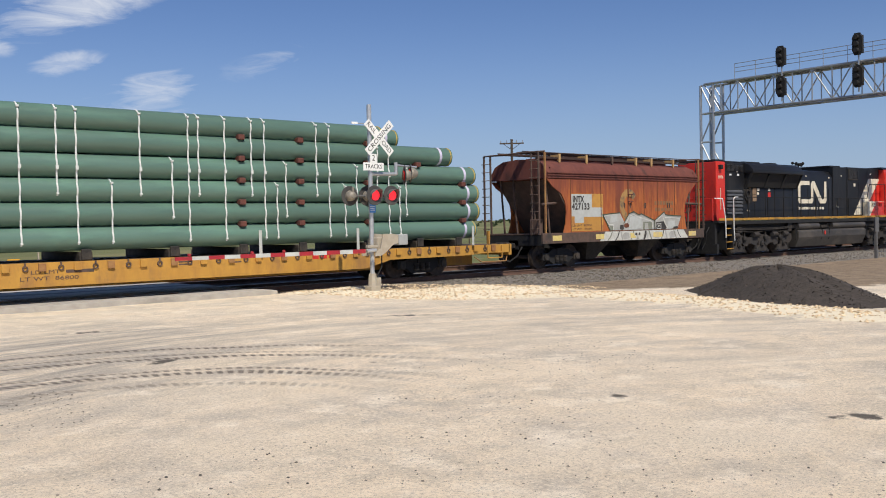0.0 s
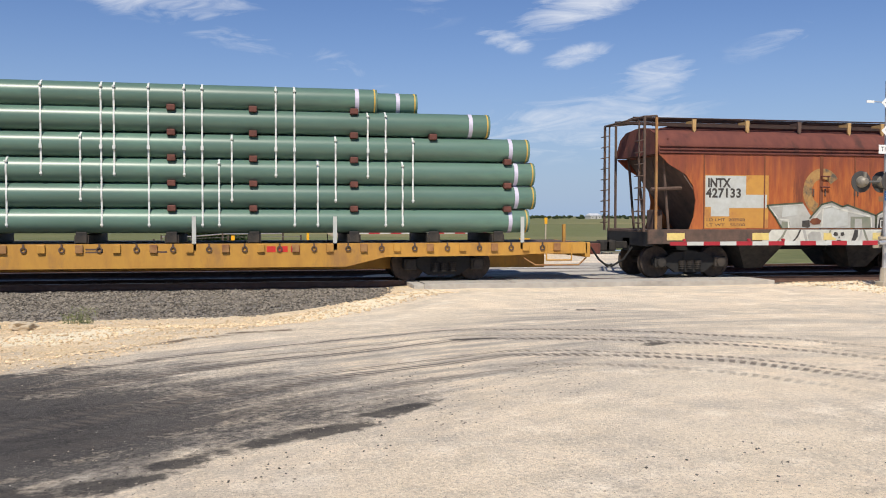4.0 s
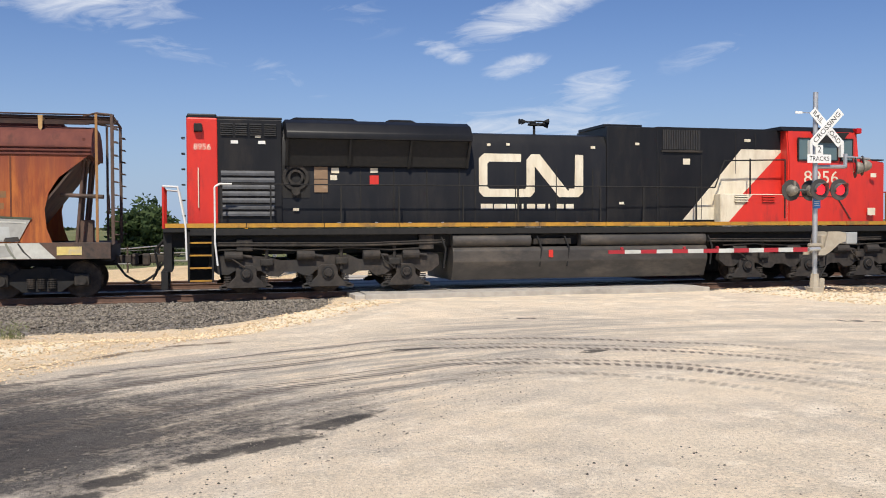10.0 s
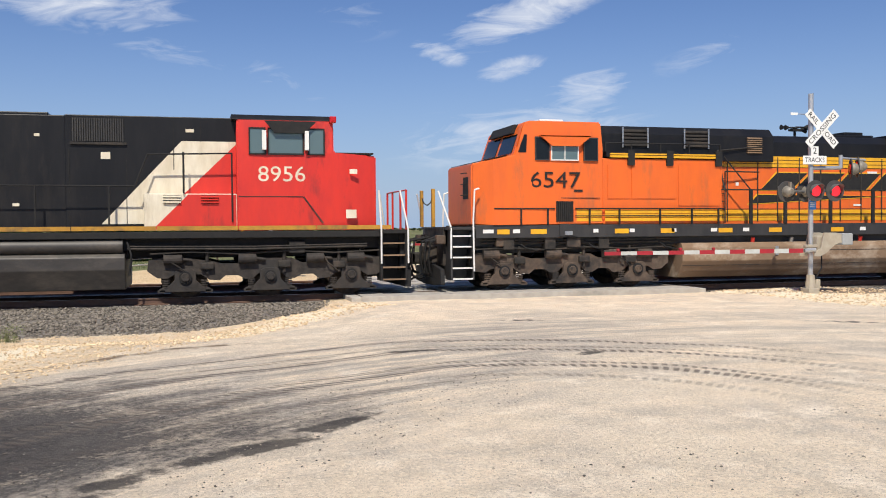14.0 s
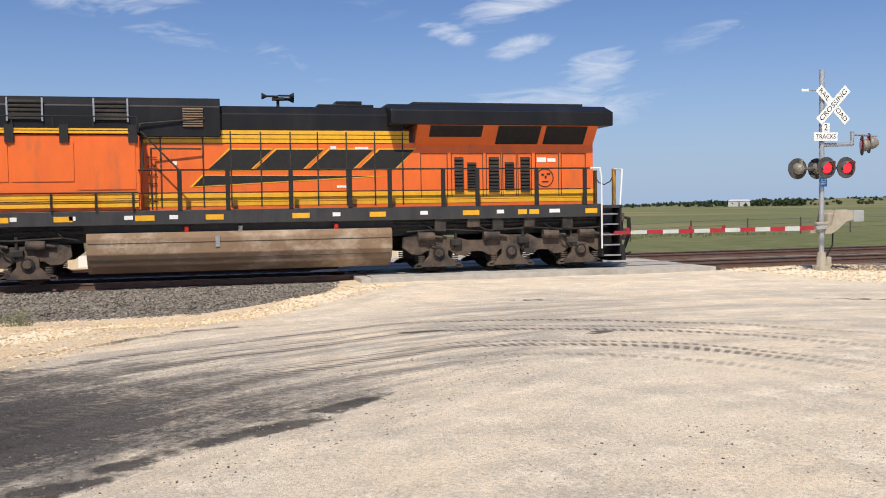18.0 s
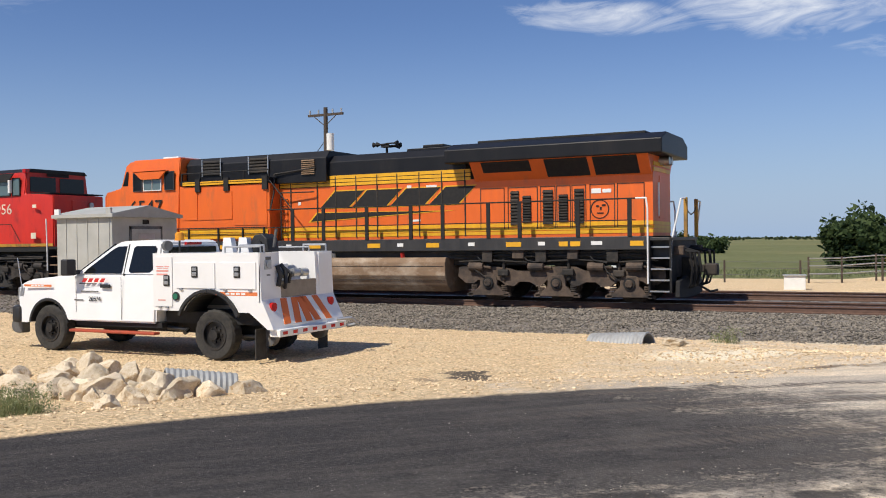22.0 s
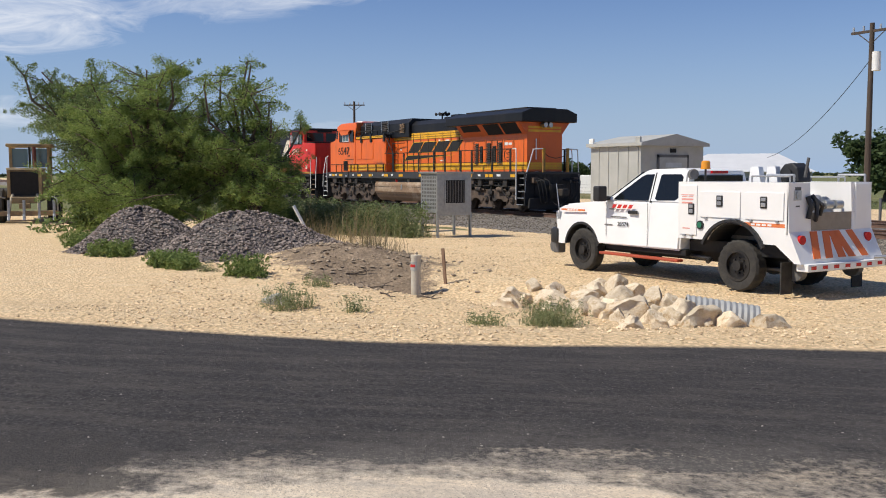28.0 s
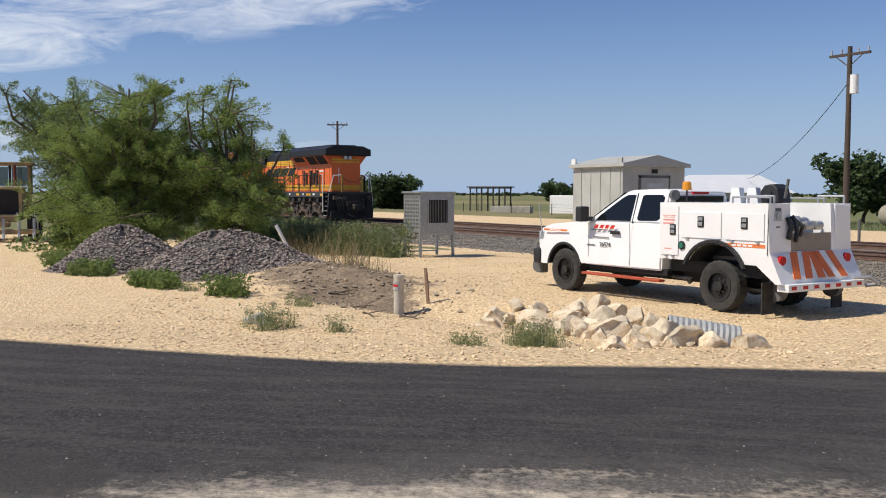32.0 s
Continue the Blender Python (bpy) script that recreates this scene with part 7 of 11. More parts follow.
    prism(bm, [(0.24, 1.24), (0.3, 1.33), (0.5, 1.35), (0.66, 1.32), (0.72, 1.22), (0.66, 1.13), (0.58, 1.11), (0.56, 1.02), (0.4, 1.02), (0.38, 1.11), (0.28, 1.14)], "y", -1.534, -1.527)
    part("sprayed_blot", bm, M_gf2, H, "pale sprayed blot with dark spots")
    for prof in ([(0.3, 1.2), (0.34, 1.28), (0.44, 1.26), (0.45, 1.18), (0.36, 1.16)], [(0.53, 1.18), (0.54, 1.27), (0.63, 1.28), (0.66, 1.2), (0.6, 1.16)], [(0.46, 1.1), (0.49, 1.17), (0.52, 1.1)], [(0.42, 1.03), (0.42, 1.06), (0.55, 1.06), (0.55, 1.03)]):
        slab(H, "sprayed_blot", prof, -1.534, M_gf3, 0.003)
    for x0, x1 in ((-4.75, -4.23), (-2.2, -1.7), (0.0, 0.4), (1.56, 2.2), (4.14, 4.7)):
        plates(H, "reflector", [(x0, 1.06, x1, 1.26)], -1.527, M_reflect, 0.004)
    for x in (-0.35, 0.02, 0.95, 1.05, 2.6, 2.75):
        plates(H, "lug", [(x, 2.3, x + 0.04, 2.5)], Y, M_sill, 0.03)
    for z in (2.55, 2.85):
        wand(H, [(-0.1, Y - 0.01, z), (-0.1, Y - 0.09, z), (0.12, Y - 0.09, z), (0.12, Y - 0.01, z)], M_rust2, r=0.02)
    return H


covered_hopper()


# ---- flatcar and its load of pipes ---------------------------------------
M_flat = mat("flatcar_yellow", (0.52, 0.275, 0.045), 0.65, col2=(0.42, 0.21, 0.04), scale=2.5, col3=(0.33, 0.17, 0.05), scale3=1.0, amount3=0.28, stretch=(1.4, 1, 0.5))
M_pipe = mat("green_pipe_coating", (0.103, 0.178, 0.142), 0.36, col2=(0.09, 0.158, 0.124), scale=1.2, col3=(0.115, 0.215, 0.162), scale3=0.5, amount3=0.4, stretch=(0.5, 2, 2), vary=0.12)
M_bore = mat("pipe_bore", (0.03, 0.02, 0.016), 0.8, col2=(0.07, 0.04, 0.03), scale=5)
M_strap = mat("white_strap", (0.62, 0.64, 0.62), 0.7)
M_tape = mat("pale_tape", (0.6, 0.56, 0.7), 0.5, col2=(0.5, 0.48, 0.6), scale=5)
M_block = mat("red_brown_block", (0.09, 0.03, 0.022), 0.75, col2=(0.15, 0.05, 0.035), scale=6)
M_band = mat("yellow_rope", (0.55, 0.36, 0.08), 0.8)


def flatcar():
    F = on_train(thing("flatcar", "long yellow railway flatcar with stake pockets", "railway wagon"), C_FLAT)
    bm = bmesh.new()
    bx(bm, -26.6, -1.48, 0.94, -0.15, 1.48, 1.02)
    part("deck", bm, M_sill, F, "worn dark deck")
    for y in (-1.5, 1.38):
        bm = bmesh.new()
        prism(bm, [(-26.6, 1.02), (-26.6, 0.72), (-22.5, 0.66), (-21.3, 0.42), (-6.6, 0.42), (-5.6, 0.66), (-2.2, 0.68), (-1.6, 0.72), (-0.15, 0.72), (-0.15, 1.02)], "y", y, y + 0.12)
        part("side_sill", bm, M_flat, F, "yellow fish-belly side sill")
    boxes("centre_sill", [(-26.0, -0.4, 0.3, -1.0, 0.4, 0.94)], M_flat, F)
    boxes("end_sill", [(-0.2, -1.5, 0.62, -0.05, 1.5, 1.02)], M_flat, F, "yellow end sill", 0.02)
    boxes("draft_gear", [(-0.05, -0.3, 0.65, 0.7, 0.3, 0.95)], M_rust2, F, "rust-brown cushion draft gear", 0.02)
    n = 0
    x = -1.0
    while x > -18.5:
        bm = bmesh.new()
        bx(bm, x - 0.09, -1.56, 0.8, x + 0.09, -1.5, 1.0, 0.01)
        part("stake_pocket", bm, M_flat if n % 2 else M_ochre, F)
        bm = bmesh.new()
        ring(bm, (x - 0.4, -1.52, 0.88), 0.075, 0.045, "y", 0.03, 10)
        bx(bm, x - 0.42, -1.53, 0.92, x - 0.38, -1.5, 1.02)
        part("lashing_ring", bm, M_sill, F)
        x -= 0.86
        n += 1
    plates(F, "brand_mark", [(-8.6, 0.8, -8.38, 0.95), (-8.3, 0.8, -8.08, 0.95), (-8.0, 0.8, -7.78, 0.95)], -1.5, M_red, 0.005, "plain red blocks of a painted mark")
    words("weight_marking", "LT WT  86800", 0.1, M_sill, F, facing(-16.3, -1.503, 0.62), width=1.4)
    words("weight_marking", "LD LMT", 0.1, M_sill, F, facing(-16.4, -1.503, 0.78), width=0.7)
    plates(F, "stencil_bar", [(-15.9, 0.74, -15.2, 0.82), (-12.9, 0.8, -12.5, 0.84), (-12.9, 0.87, -12.5, 0.91), (-11.4, 0.8, -11.0, 0.84)], -1.5, M_sill, 0.003)
    wand(F, [(-1.3, -1.55, 0.98), (-1.3, -1.55, 0.55), (-0.6, -1.55, 0.55), (-0.6, -1.55, 0.98)], M_flat, r=0.02)
    wand(F, [(-1.3, -1.55, 0.75), (-0.6, -1.55, 0.75)], M_flat, r=0.015)
    wand(F, [(-1.9, -1.5, 0.6), (-1.6, -1.55, 0.42), (-0.4, -1.55, 0.42), (-0.1, -1.3, 0.6)], M_ochre, r=0.02)
    bm = bmesh.new()
    bx(bm, -0.62, -0.9, 1.02, -0.55, -0.8, 1.5)
    part("brake_post", bm, M_flat, F)
    bogie_car(F, -4.9, -3.1)
    bogie_car(F, -23.4, -21.6)
    coupler(F, 0.35, 1)
    return F


flatcar()
PR = 0.308
ROWZ = (1.585, 2.205, 2.825, 3.445, 4.075, 4.66)
ROWEND = (-1.75, -1.58, -1.6, -1.75, -2.83, -5.8)
ROWN = (4, 4, 4, 4, 4, 3)


def pipe_mesh(length):
    bm = bmesh.new()
    cyl(bm, (-length, 0, 0), (0, 0, 0), PR, 36, cap=False)
    cyl(bm, (-length, 0, 0), (0, 0, 0), PR - 0.015, 36, cap=False)
    ring(bm, (0.0, 0, 0), PR, PR - 0.016, "x", 0.004, 36)
    ring(bm, (-length, 0, 0), PR, PR - 0.016, "x", 0.004, 36)
    me = bpy.data.meshes.new("pipe")
    for f in bm.faces:
        f.smooth = True
        c = f.calc_center_median()
        if abs(c.x) < 0.01 or math.hypot(c.y, c.z) < PR - 0.006:
            f.material_index = 1
    bm.to_mesh(me)
    bm.free()
    me.materials.append(M_pipe)
    me.materials.append(M_bore)
    return me


PIPE = pipe_mesh(23.2)
rnd = random.Random(5)
for row in range(6):
    for k in range(ROWN[row]):
        y = -1.18 + 0.66 * k
        end = ROWEND[row] + (0 if k == 0 else (rnd.uniform(-0.5, -0.03) if row < 4 else 0.22 - 0.1 * k if row == 4 else 1.4 - 0.25 * k))
        p = new("pipe", PIPE)
        tagged(p, "long green-coated steel pipe stacked on a flatcar", "pipe", "green pipes on the flatcar")
        on_train(p, C_FLAT + end, TY + y, ROWZ[row])
        if k == 0 or (row == 5 and k == 1):
            for d in (0.07, 0.52):
                bm = bmesh.new()
                ring(bm, (-d, 0, 0), PR + 0.008, PR - 0.004, "x", 0.035 if d < 0.4 else 0.1, 36)
                part("end_band", bm, M_band if d < 0.4 else M_tape, p)
# what holds the load: white straps, red-brown spacers, bolsters
Y0 = -1.18


def strap_pts(r0, r1):
    pts = []
    for r in range(r0, r1 - 1, -1):
        for a in ((80, 65, 50, 40, 30, 20, 10, 0, -10, -20, -30) if r == r0 else (30, 20, 10, 0, -10, -20, -30)):
            yo = Y0
            pts.append((yo - (PR + 0.012) * math.cos(radians(a)), ROWZ[r] + (PR + 0.012) * math.sin(radians(a))))
    return pts


STRAPS = ((-16.93, 6, 1), (-16.04, 6, 3), (-15.55, 6, 1), (-14.67, 3, 1), (-13.89, 6, 3), (-13.0, 4, 2), (-12.52, 6, 1), (-12.22, 6, 3), (-11.42, 6, 1), (-10.58, 6, 3), (-10.15, 6, 1), (-9.75, 3, 1),
          (-9.44, 4, 2), (-8.36, 6, 3), (-7.9, 6, 1), (-7.32, 3, 1), (-6.87, 4, 2), (-6.05, 5, 3), (-5.59, 5, 1), (-5.15, 3, 1), (-4.88, 4, 2), (-18.3, 6, 1), (-19.6, 6, 3), (-20.8, 6, 1))
for x, a, b in STRAPS:
    pts = strap_pts(a - 1, b - 1)
    bm = bmesh.new()
    lo = [(bm.verts.new((-0.021, y, z)), bm.verts.new((0.021, y, z)), bm.verts.new((0.021, y + 0.006, z)), bm.verts.new((-0.021, y + 0.006, z))) for y, z in pts]
    for p, q in zip(lo[:-1], lo[1:]):
        for i in range(4):
            bm.faces.new((p[i], p[(i + 1) % 4], q[(i + 1) % 4], q[i]))
    for z in (ROWZ[a - 1] + 0.18, ROWZ[b - 1] - 0.1):
        bx(bm, -0.034, Y0 - PR - 0.022, z - 0.025, 0.034, Y0 - PR + 0.06, z + 0.025, 0.008)
    if a > 4 and b < 4:
        bx(bm, -0.035, Y0 - PR - 0.03, ROWZ[3] - 0.12, 0.035, Y0 - PR, ROWZ[3] - 0.02)
    s = solo("strap", bm, M_strap, "white woven strap tied round green pipes", "strap", group="straps on the pipes")
    on_train(s, C_FLAT + x)
for x in (-10.89, -8.92, -6.4, -4.35, -2.35):
    for r in range(5 if x < -4.5 else 4):
        if x > -3 and r > 2 or -5 < x < -4 and r < 3:
            continue
        bm = bmesh.new()
        zc = (ROWZ[r] + ROWZ[r + 1]) / 2
        bx(bm, -0.1, Y0 - 0.33, zc - 0.075, 0.1, Y0 - 0.05, zc + 0.075, 0.02)
        s = solo("spacer_block", bm, M_block, "red-brown spacer block wedged between pipes", "block", group="spacer blocks")
        on_train(s, C_FLAT + x)
for x in (-15.37, -12.99, -10.89, -8.9, -6.4, -4.33, -2.6, -18.5):
    bm = bmesh.new()
    bx(bm, -0.17, -1.45, 1.02, 0.17, 1.45, 1.24, 0.02)
    bx(bm, -0.13, -1.5, 1.04, 0.13, -1.43, 1.32, 0.02)
    s = solo("bolster", bm, M_dark, "black steel bolster across a flatcar deck", "bolster", group="bolsters under the pipes")
    on_train(s, C_FLAT + x)
for x in (-10.36, -6.89, -1.95):
    bm = bmesh.new()
    bx(bm, -0.05, Y0 - PR - 0.012, 0.85, 0.05, Y0 - PR - 0.004, 1.7)
    s = solo("webbing_strap", bm, M_plate_g, "broad grey webbing strap from pipe to deck", "strap", group="straps on the pipes")
    on_train(s, C_FLAT + x)


# ---------------------------------------------------------------- the level crossing
M_conc = mat("worn_concrete", (0.46, 0.43, 0.38), 0.9, col2=(0.37, 0.34, 0.3), scale=4, col3=(0.28, 0.26, 0.23), scale3=0.9, amount3=0.25, bump=0.3, bump_scale=30, vary=0.1)
M_rubber = mat("flangeway_rubber", (0.04, 0.038, 0.036), 0.9)
M_tin = mat("aluminium_mast", (0.55, 0.56, 0.57), 0.42, 0.6, col2=(0.46, 0.47, 0.48), scale=7)
M_hood = mat("grey_signal_hood", (0.1, 0.1, 0.1), 0.6, col2=(0.14, 0.135, 0.13), scale=6)
M_redpaint = mat("red_sheeting", (0.6, 0.025, 0.02), 0.45, col2=(0.5, 0.03, 0.025), scale=5)
M_sign = mat("white_sign_sheeting", (0.82, 0.82, 0.8), 0.45, col2=(0.76, 0.76, 0.73), scale=5)
M_blue = mat("blue_sheeting", (0.05, 0.24, 0.62), 0.5)
M_beige = mat("beige_metal", (0.42, 0.37, 0.29), 0.6, col2=(0.35, 0.3, 0.23), scale=5)
M_greyp = mat("grey_cabinet_paint", (0.36, 0.37, 0.37), 0.5, col2=(0.31, 0.32, 0.32), scale=4)


def lamp_glow():
    m = bpy.data.materials.new("lit_red_lens")
    m.use_nodes = True
    b = m.node_tree.nodes["Principled BSDF"]
    b.inputs["Base Color"].default_value = rgb(0.5, 0.01, 0.012)
    b.inputs["Emission Color"].default_value = rgb(1.0, 0.03, 0.045)
    b.inputs["Emission Strength"].default_value = 1.1
    b.inputs["Roughness"].default_value = 0.2
    return m


M_lit = lamp_glow()
M_armred = mat("faded_red_sheeting", (0.4, 0.02, 0.03), 0.5, col2=(0.32, 0.02, 0.03), scale=4)
M_armwhite = mat("dusty_white_sheeting", (0.56, 0.58, 0.55), 0.55, col2=(0.46, 0.47, 0.44), scale=4)
M_lampback = mat("weathered_lamp_casting", (0.3, 0.27, 0.22), 0.55, 0.2, col2=(0.2, 0.18, 0.15), scale=9)
# concrete panels, a row of slabs in each strip of the two tracks
rp = random.Random(8)
bm = bmesh.new()
bx(bm, -1.16, -0.5, -0.2, 1.16, 0.5, 0.0, 0.012)
PANEL = mesh_of("panel", bm, M_conc)
X = thing("level_crossing", "level crossing of pale concrete panels between the rails", "level crossing")
for yc in (TY, TY2):
    for y, w in ((-1.55, 1.1), (0.0, 1.3), (1.55, 1.1)):
        for k in range(4):
            x = XL + 1.18 + k * 2.35
            share("panel", PANEL, X, Matrix.Translation((x, yc + y, 0.002 + rp.uniform(-0.006, 0.004))) @ Matrix.Diagonal((1, w, 1, 1)))
    for s in (-1, 1):
        for d in (-0.11, 0.09):
            boxes("flangeway_strip", [(XL, yc + s * 0.752 + d - 0.04, -0.16, XR, yc + s * 0.752 + d + 0.05, -0.012)], M_rubber, X)
boxes("end_ramp", [(XL - 0.3, TY - 2.1, -0.3, XL, TY + 2.1, -0.02)], M_conc, X, bev=0.02)
boxes("end_ramp", [(XR, TY - 2.1, -0.3, XR + 0.3, TY + 2.1, -0.02)], M_conc, X, bev=0.02)
boxes("asphalt_strip", [(XL - 0.2, TY + 2.08, -0.3, XR + 0.3, TY2 - 2.08, -0.006)], mat("old_asphalt", (0.2, 0.185, 0.165), 0.95, col2=(0.28, 0.26, 0.23), scale=5, bump=0.3), X)
boxes("edge_beam", [(XL - 0.05, TY - 2.19, -0.3, XR + 0.05, TY - 2.11, 0.004)], M_conc, X, "pale concrete edge beam", 0.01)


M_disc = mat("dull_black_paint", (0.05, 0.048, 0.046), 0.65, col2=(0.075, 0.07, 0.066), scale=6)


def crossing_signal(place, turn, label):
    S = thing("crossing_signal", label, "crossing signal", pose(place[0], place[1], place[2], 0, 0, turn), "crossing signals")
    bm = bmesh.new()
    cyl(bm, (0, 0, 0.0), (0, 0, 5.05), 0.065, 16)
    part("mast", bm, M_tin, S, "round aluminium mast", True)
    bm = bmesh.new()
    cyl(bm, (0, 0, -0.3), (0, 0, 0.42), 0.17, 8, r2=0.1)
    bx(bm, -0.16, -0.16, -0.3, 0.16, 0.16, 0.08, 0.02)
    bx(bm, 0.1, -0.09, 0.05, 0.24, 0.09, 0.3, 0.02)
    part("junction_base", bm, M_beige, S, "beige cast junction box base")
    for side in (-1, 1):
        f = 0 if side < 0 else 180
        y = side * 0.1
        if side < 0 or turn:
            Bs = pose(0.25, y, 4.15, 0, 0, f)
            for a, txt in ((-45, "RAIL    ROAD"), (45, "CROSSING")):
                bm = bmesh.new()
                bx(bm, -0.6, -0.012, -0.115, 0.6, 0.0, 0.115, 0.004)
                bl = part("crossbuck_blade", bm, M_sign, S, "white crossbuck blade")
                bl.matrix_basis = Bs @ pose(0, -0.014 if a > 0 else 0, 0, 0, -a, 0)
                words("lettering", txt, 0.135, M_deep, bl, facing(0, -0.0125, 0), width=1.08 if a < 0 else 1.05, thick=0.001)
            bm = bmesh.new()
            bx(bm, -0.11, -0.012, -0.11, 0.11, 0, 0.13, 0.004)
            t2 = part("number_plate_two", bm, M_sign, S, "small white track-count plate")
            t2.matrix_basis = pose(0.04, y, 3.57, 0, 0, f)
            words("lettering", "2", 0.17, M_deep, t2, facing(0, -0.0125, 0.01), thick=0.001)
            bm = bmesh.new()
            bx(bm, -0.35, -0.012, -0.12, 0.35, 0, 0.1, 0.004)
            t3 = part("tracks_plate", bm, M_sign, S, "white plate lettered with the track count")
            t3.matrix_basis = pose(0.04, y, 3.36, 0, 0, f)
            words("lettering", "TRACKS", 0.12, M_deep, t3, facing(0, -0.0125, -0.01), width=0.58, thick=0.001)
        # pair of lamps
        mx = -0.21 * side
        wand(S, [(mx - 0.27, side * 0.2, 2.56), (mx + 0.27, side * 0.2, 2.56)], M_hood, r=0.03)
        for k, x in enumerate((mx - 0.29, mx + 0.29)):
            bm = bmesh.new()
            cyl(bm, (x, side * 0.28, 2.56), (x, side * 0.3, 2.56), 0.27, 28)
            disc = part("lamp_disc", bm, M_disc, S, "dark round lamp background")
            bm = bmesh.new()
            cyl(bm, (x, side * 0.08, 2.56), (x, side * 0.13, 2.56), 0.06, 16, r2=0.11)
            cyl(bm, (x, side * 0.13, 2.56), (x, side * 0.2, 2.56), 0.11, 16, r2=0.14)
            cyl(bm, (x, side * 0.2, 2.56), (x, side * 0.28, 2.56), 0.14, 16, r2=0.15)
            bx(bm, x - 0.03, min(side * 0.12, side * 0.18), 2.66, x + 0.03, max(side * 0.12, side * 0.18), 2.8)
            part("lamp_body", bm, M_lampback, disc, "", True)
            bm = bmesh.new()
            cyl(bm, (x, side * 0.3, 2.56), (x, side * 0.325, 2.56), 0.14, 20)
            part("lens", bm, M_lit if x < 0 or side < 0 else M_lampred, disc, "glowing red lens")
            bm = bmesh.new()
            n = 14
            for i in range(n):
                a0, a1 = [radians(-25 + 230 * q / n) for q in (i, i + 1)]
                q = [(x + 0.165 * math.cos(a), 2.56 + 0.165 * math.sin(a)) for a in (a0, a1)]
                vs = [bm.verts.new((q[0][0], side * 0.3, q[0][1])), bm.verts.new((q[1][0], side * 0.3, q[1][1])), bm.verts.new((q[1][0], side * (0.3 + 0.26 * max(0.35, math.sin((a1 + 0.2) * 0.88))), q[1][1])), bm.verts.new((q[0][0], side * (0.3 + 0.26 * max(0.35, math.sin((a0 + 0.2) * 0.88))), q[0][1]))]
                bm.faces.new(vs)
            part("visor", bm, M_hood, disc)
    # side arm with a further pair
    wand(S, [(0, 0, 3.15), (0.9, 0, 3.17), (0.9, 0, 3.5)], M_tin, "grey side arm", 0.05)
    wand(S, [(0.9, 0, 3.42), (1.65, 0, 3.38)], M_tin, "", 0.03)
    for x, y in ((1.2, -0.02), (1.44, 0.02)):
        a = Vector((x, y, 3.14 if y < 0 else 3.2))
        d = Vector((-0.88, 0.47, 0)).normalized()
        bm = bmesh.new()
        cyl(bm, a, a + d * 0.02, 0.26, 24)
        sd = part("side_lamp_disc", bm, M_disc, S, "dark lamp background seen edge-on")
        bm = bmesh.new()
        cyl(bm, a - d * 0.22, a - d * 0.16, 0.06, 16, r2=0.12)
        cyl(bm, a - d * 0.16, a - d * 0.08, 0.12, 16, r2=0.155)
        cyl(bm, a - d * 0.08, a, 0.155, 16, r2=0.165)
        part("side_lamp_body", bm, M_lampback, sd, "weathered cast lamp body", True)
        bm = bmesh.new()
        cyl(bm, a + d * 0.02, a + d * 0.05, 0.14, 16)
        part("lens", bm, M_lampred, sd)
        wand(S, [(x, 0, 3.42), tuple(a)], M_hood, r=0.03)
    bm = bmesh.new()
    bx(bm, -0.1, -0.085, -0.13, 0.1, -0.07, 0.1, 0.004)
    p = part("notice", bm, M_blue, S, "small blue notice plate")
    p.matrix_basis = pose(0, 0, 2.22)
    plates(p, "text_bar", [(-0.08, 0.03, 0.08, 0.05), (-0.08, -0.02, 0.06, 0.0), (-0.08, -0.07, 0.07, -0.05)], -0.086, M_sign, 0.002)
    wand(S, [(0, 0.0, 4.52), (-0.42, -0.04, 4.52)], M_tin, r=0.012)
    bm = bmesh.new()
    bx(bm, -0.62, -0.05, 4.49, -0.42, -0.03, 4.55)
    part("tip_bracket", bm, M_sign, S)
    # gate machine and arm
    bm = bmesh.new()
    bx(bm, 0.05, -0.2, 1.0, 0.26, 0.2, 1.42, 0.04)
    bx(bm, -0.3, -0.22, 1.12, 0.05, -0.1, 1.2, 0.02)
    part("gate_machine", bm, M_beige, S, "weathered gate machine housing")
    for y in (-0.3, 0.3):
        bm = bmesh.new()
        prism(bm, [(-0.12, 0.9), (-0.12, 1.0), (0.06, 1.1), (0.16, 1.5), (0.5, 1.5), (0.75, 1.44), (0.75, 1.26), (0.5, 1.2), (0.22, 0.98), (0.06, 0.9)], "y", y - 0.02, y + 0.02)
        part("arm_bracket", bm, M_beige, S)
    bm = bmesh.new()
    bx(bm, 0.68, -0.36, 1.18, 1.0, 0.36, 1.48, 0.03)
    part("counterweight", bm, M_greyp, S, "grey counterweight")
    n = 13
    L0, L1 = -0.46, -5.9
    for i in range(n):
        x0, x1 = L0 + (L1 - L0) * i / n, L0 + (L1 - L0) * (i + 1) / n
        h0, h1 = 0.056 - 0.014 * i / n, 0.056 - 0.014 * (i + 1) / n
        bm = bmesh.new()
        prism(bm, [(x0, 1.05 - h0), (x0, 1.05 + h0), (x1, 1.05 + h1), (x1, 1.05 - h1)], "y", -0.335, -0.3)
        part("arm_stripe", bm, M_armred if i % 2 == 0 else M_armwhite, S)
    wand(S, [(-0.42, -0.32, 1.05), (-0.1, -0.32, 1.07)], M_tin, r=0.05)
    for x in (-1.2 if turn else -3.0, -3.9, -5.55):
        bm = bmesh.new()
        cyl(bm, (x, -0.35, 1.13), (x, -0.29, 1.13), 0.035, 14)
        bx(bm, x - 0.02, -0.335, 1.1, x + 0.02, -0.3, 1.14)
        part("arm_lamp", bm, M_armred, S, "small dull red gate lamp")
    bm = bmesh.new()
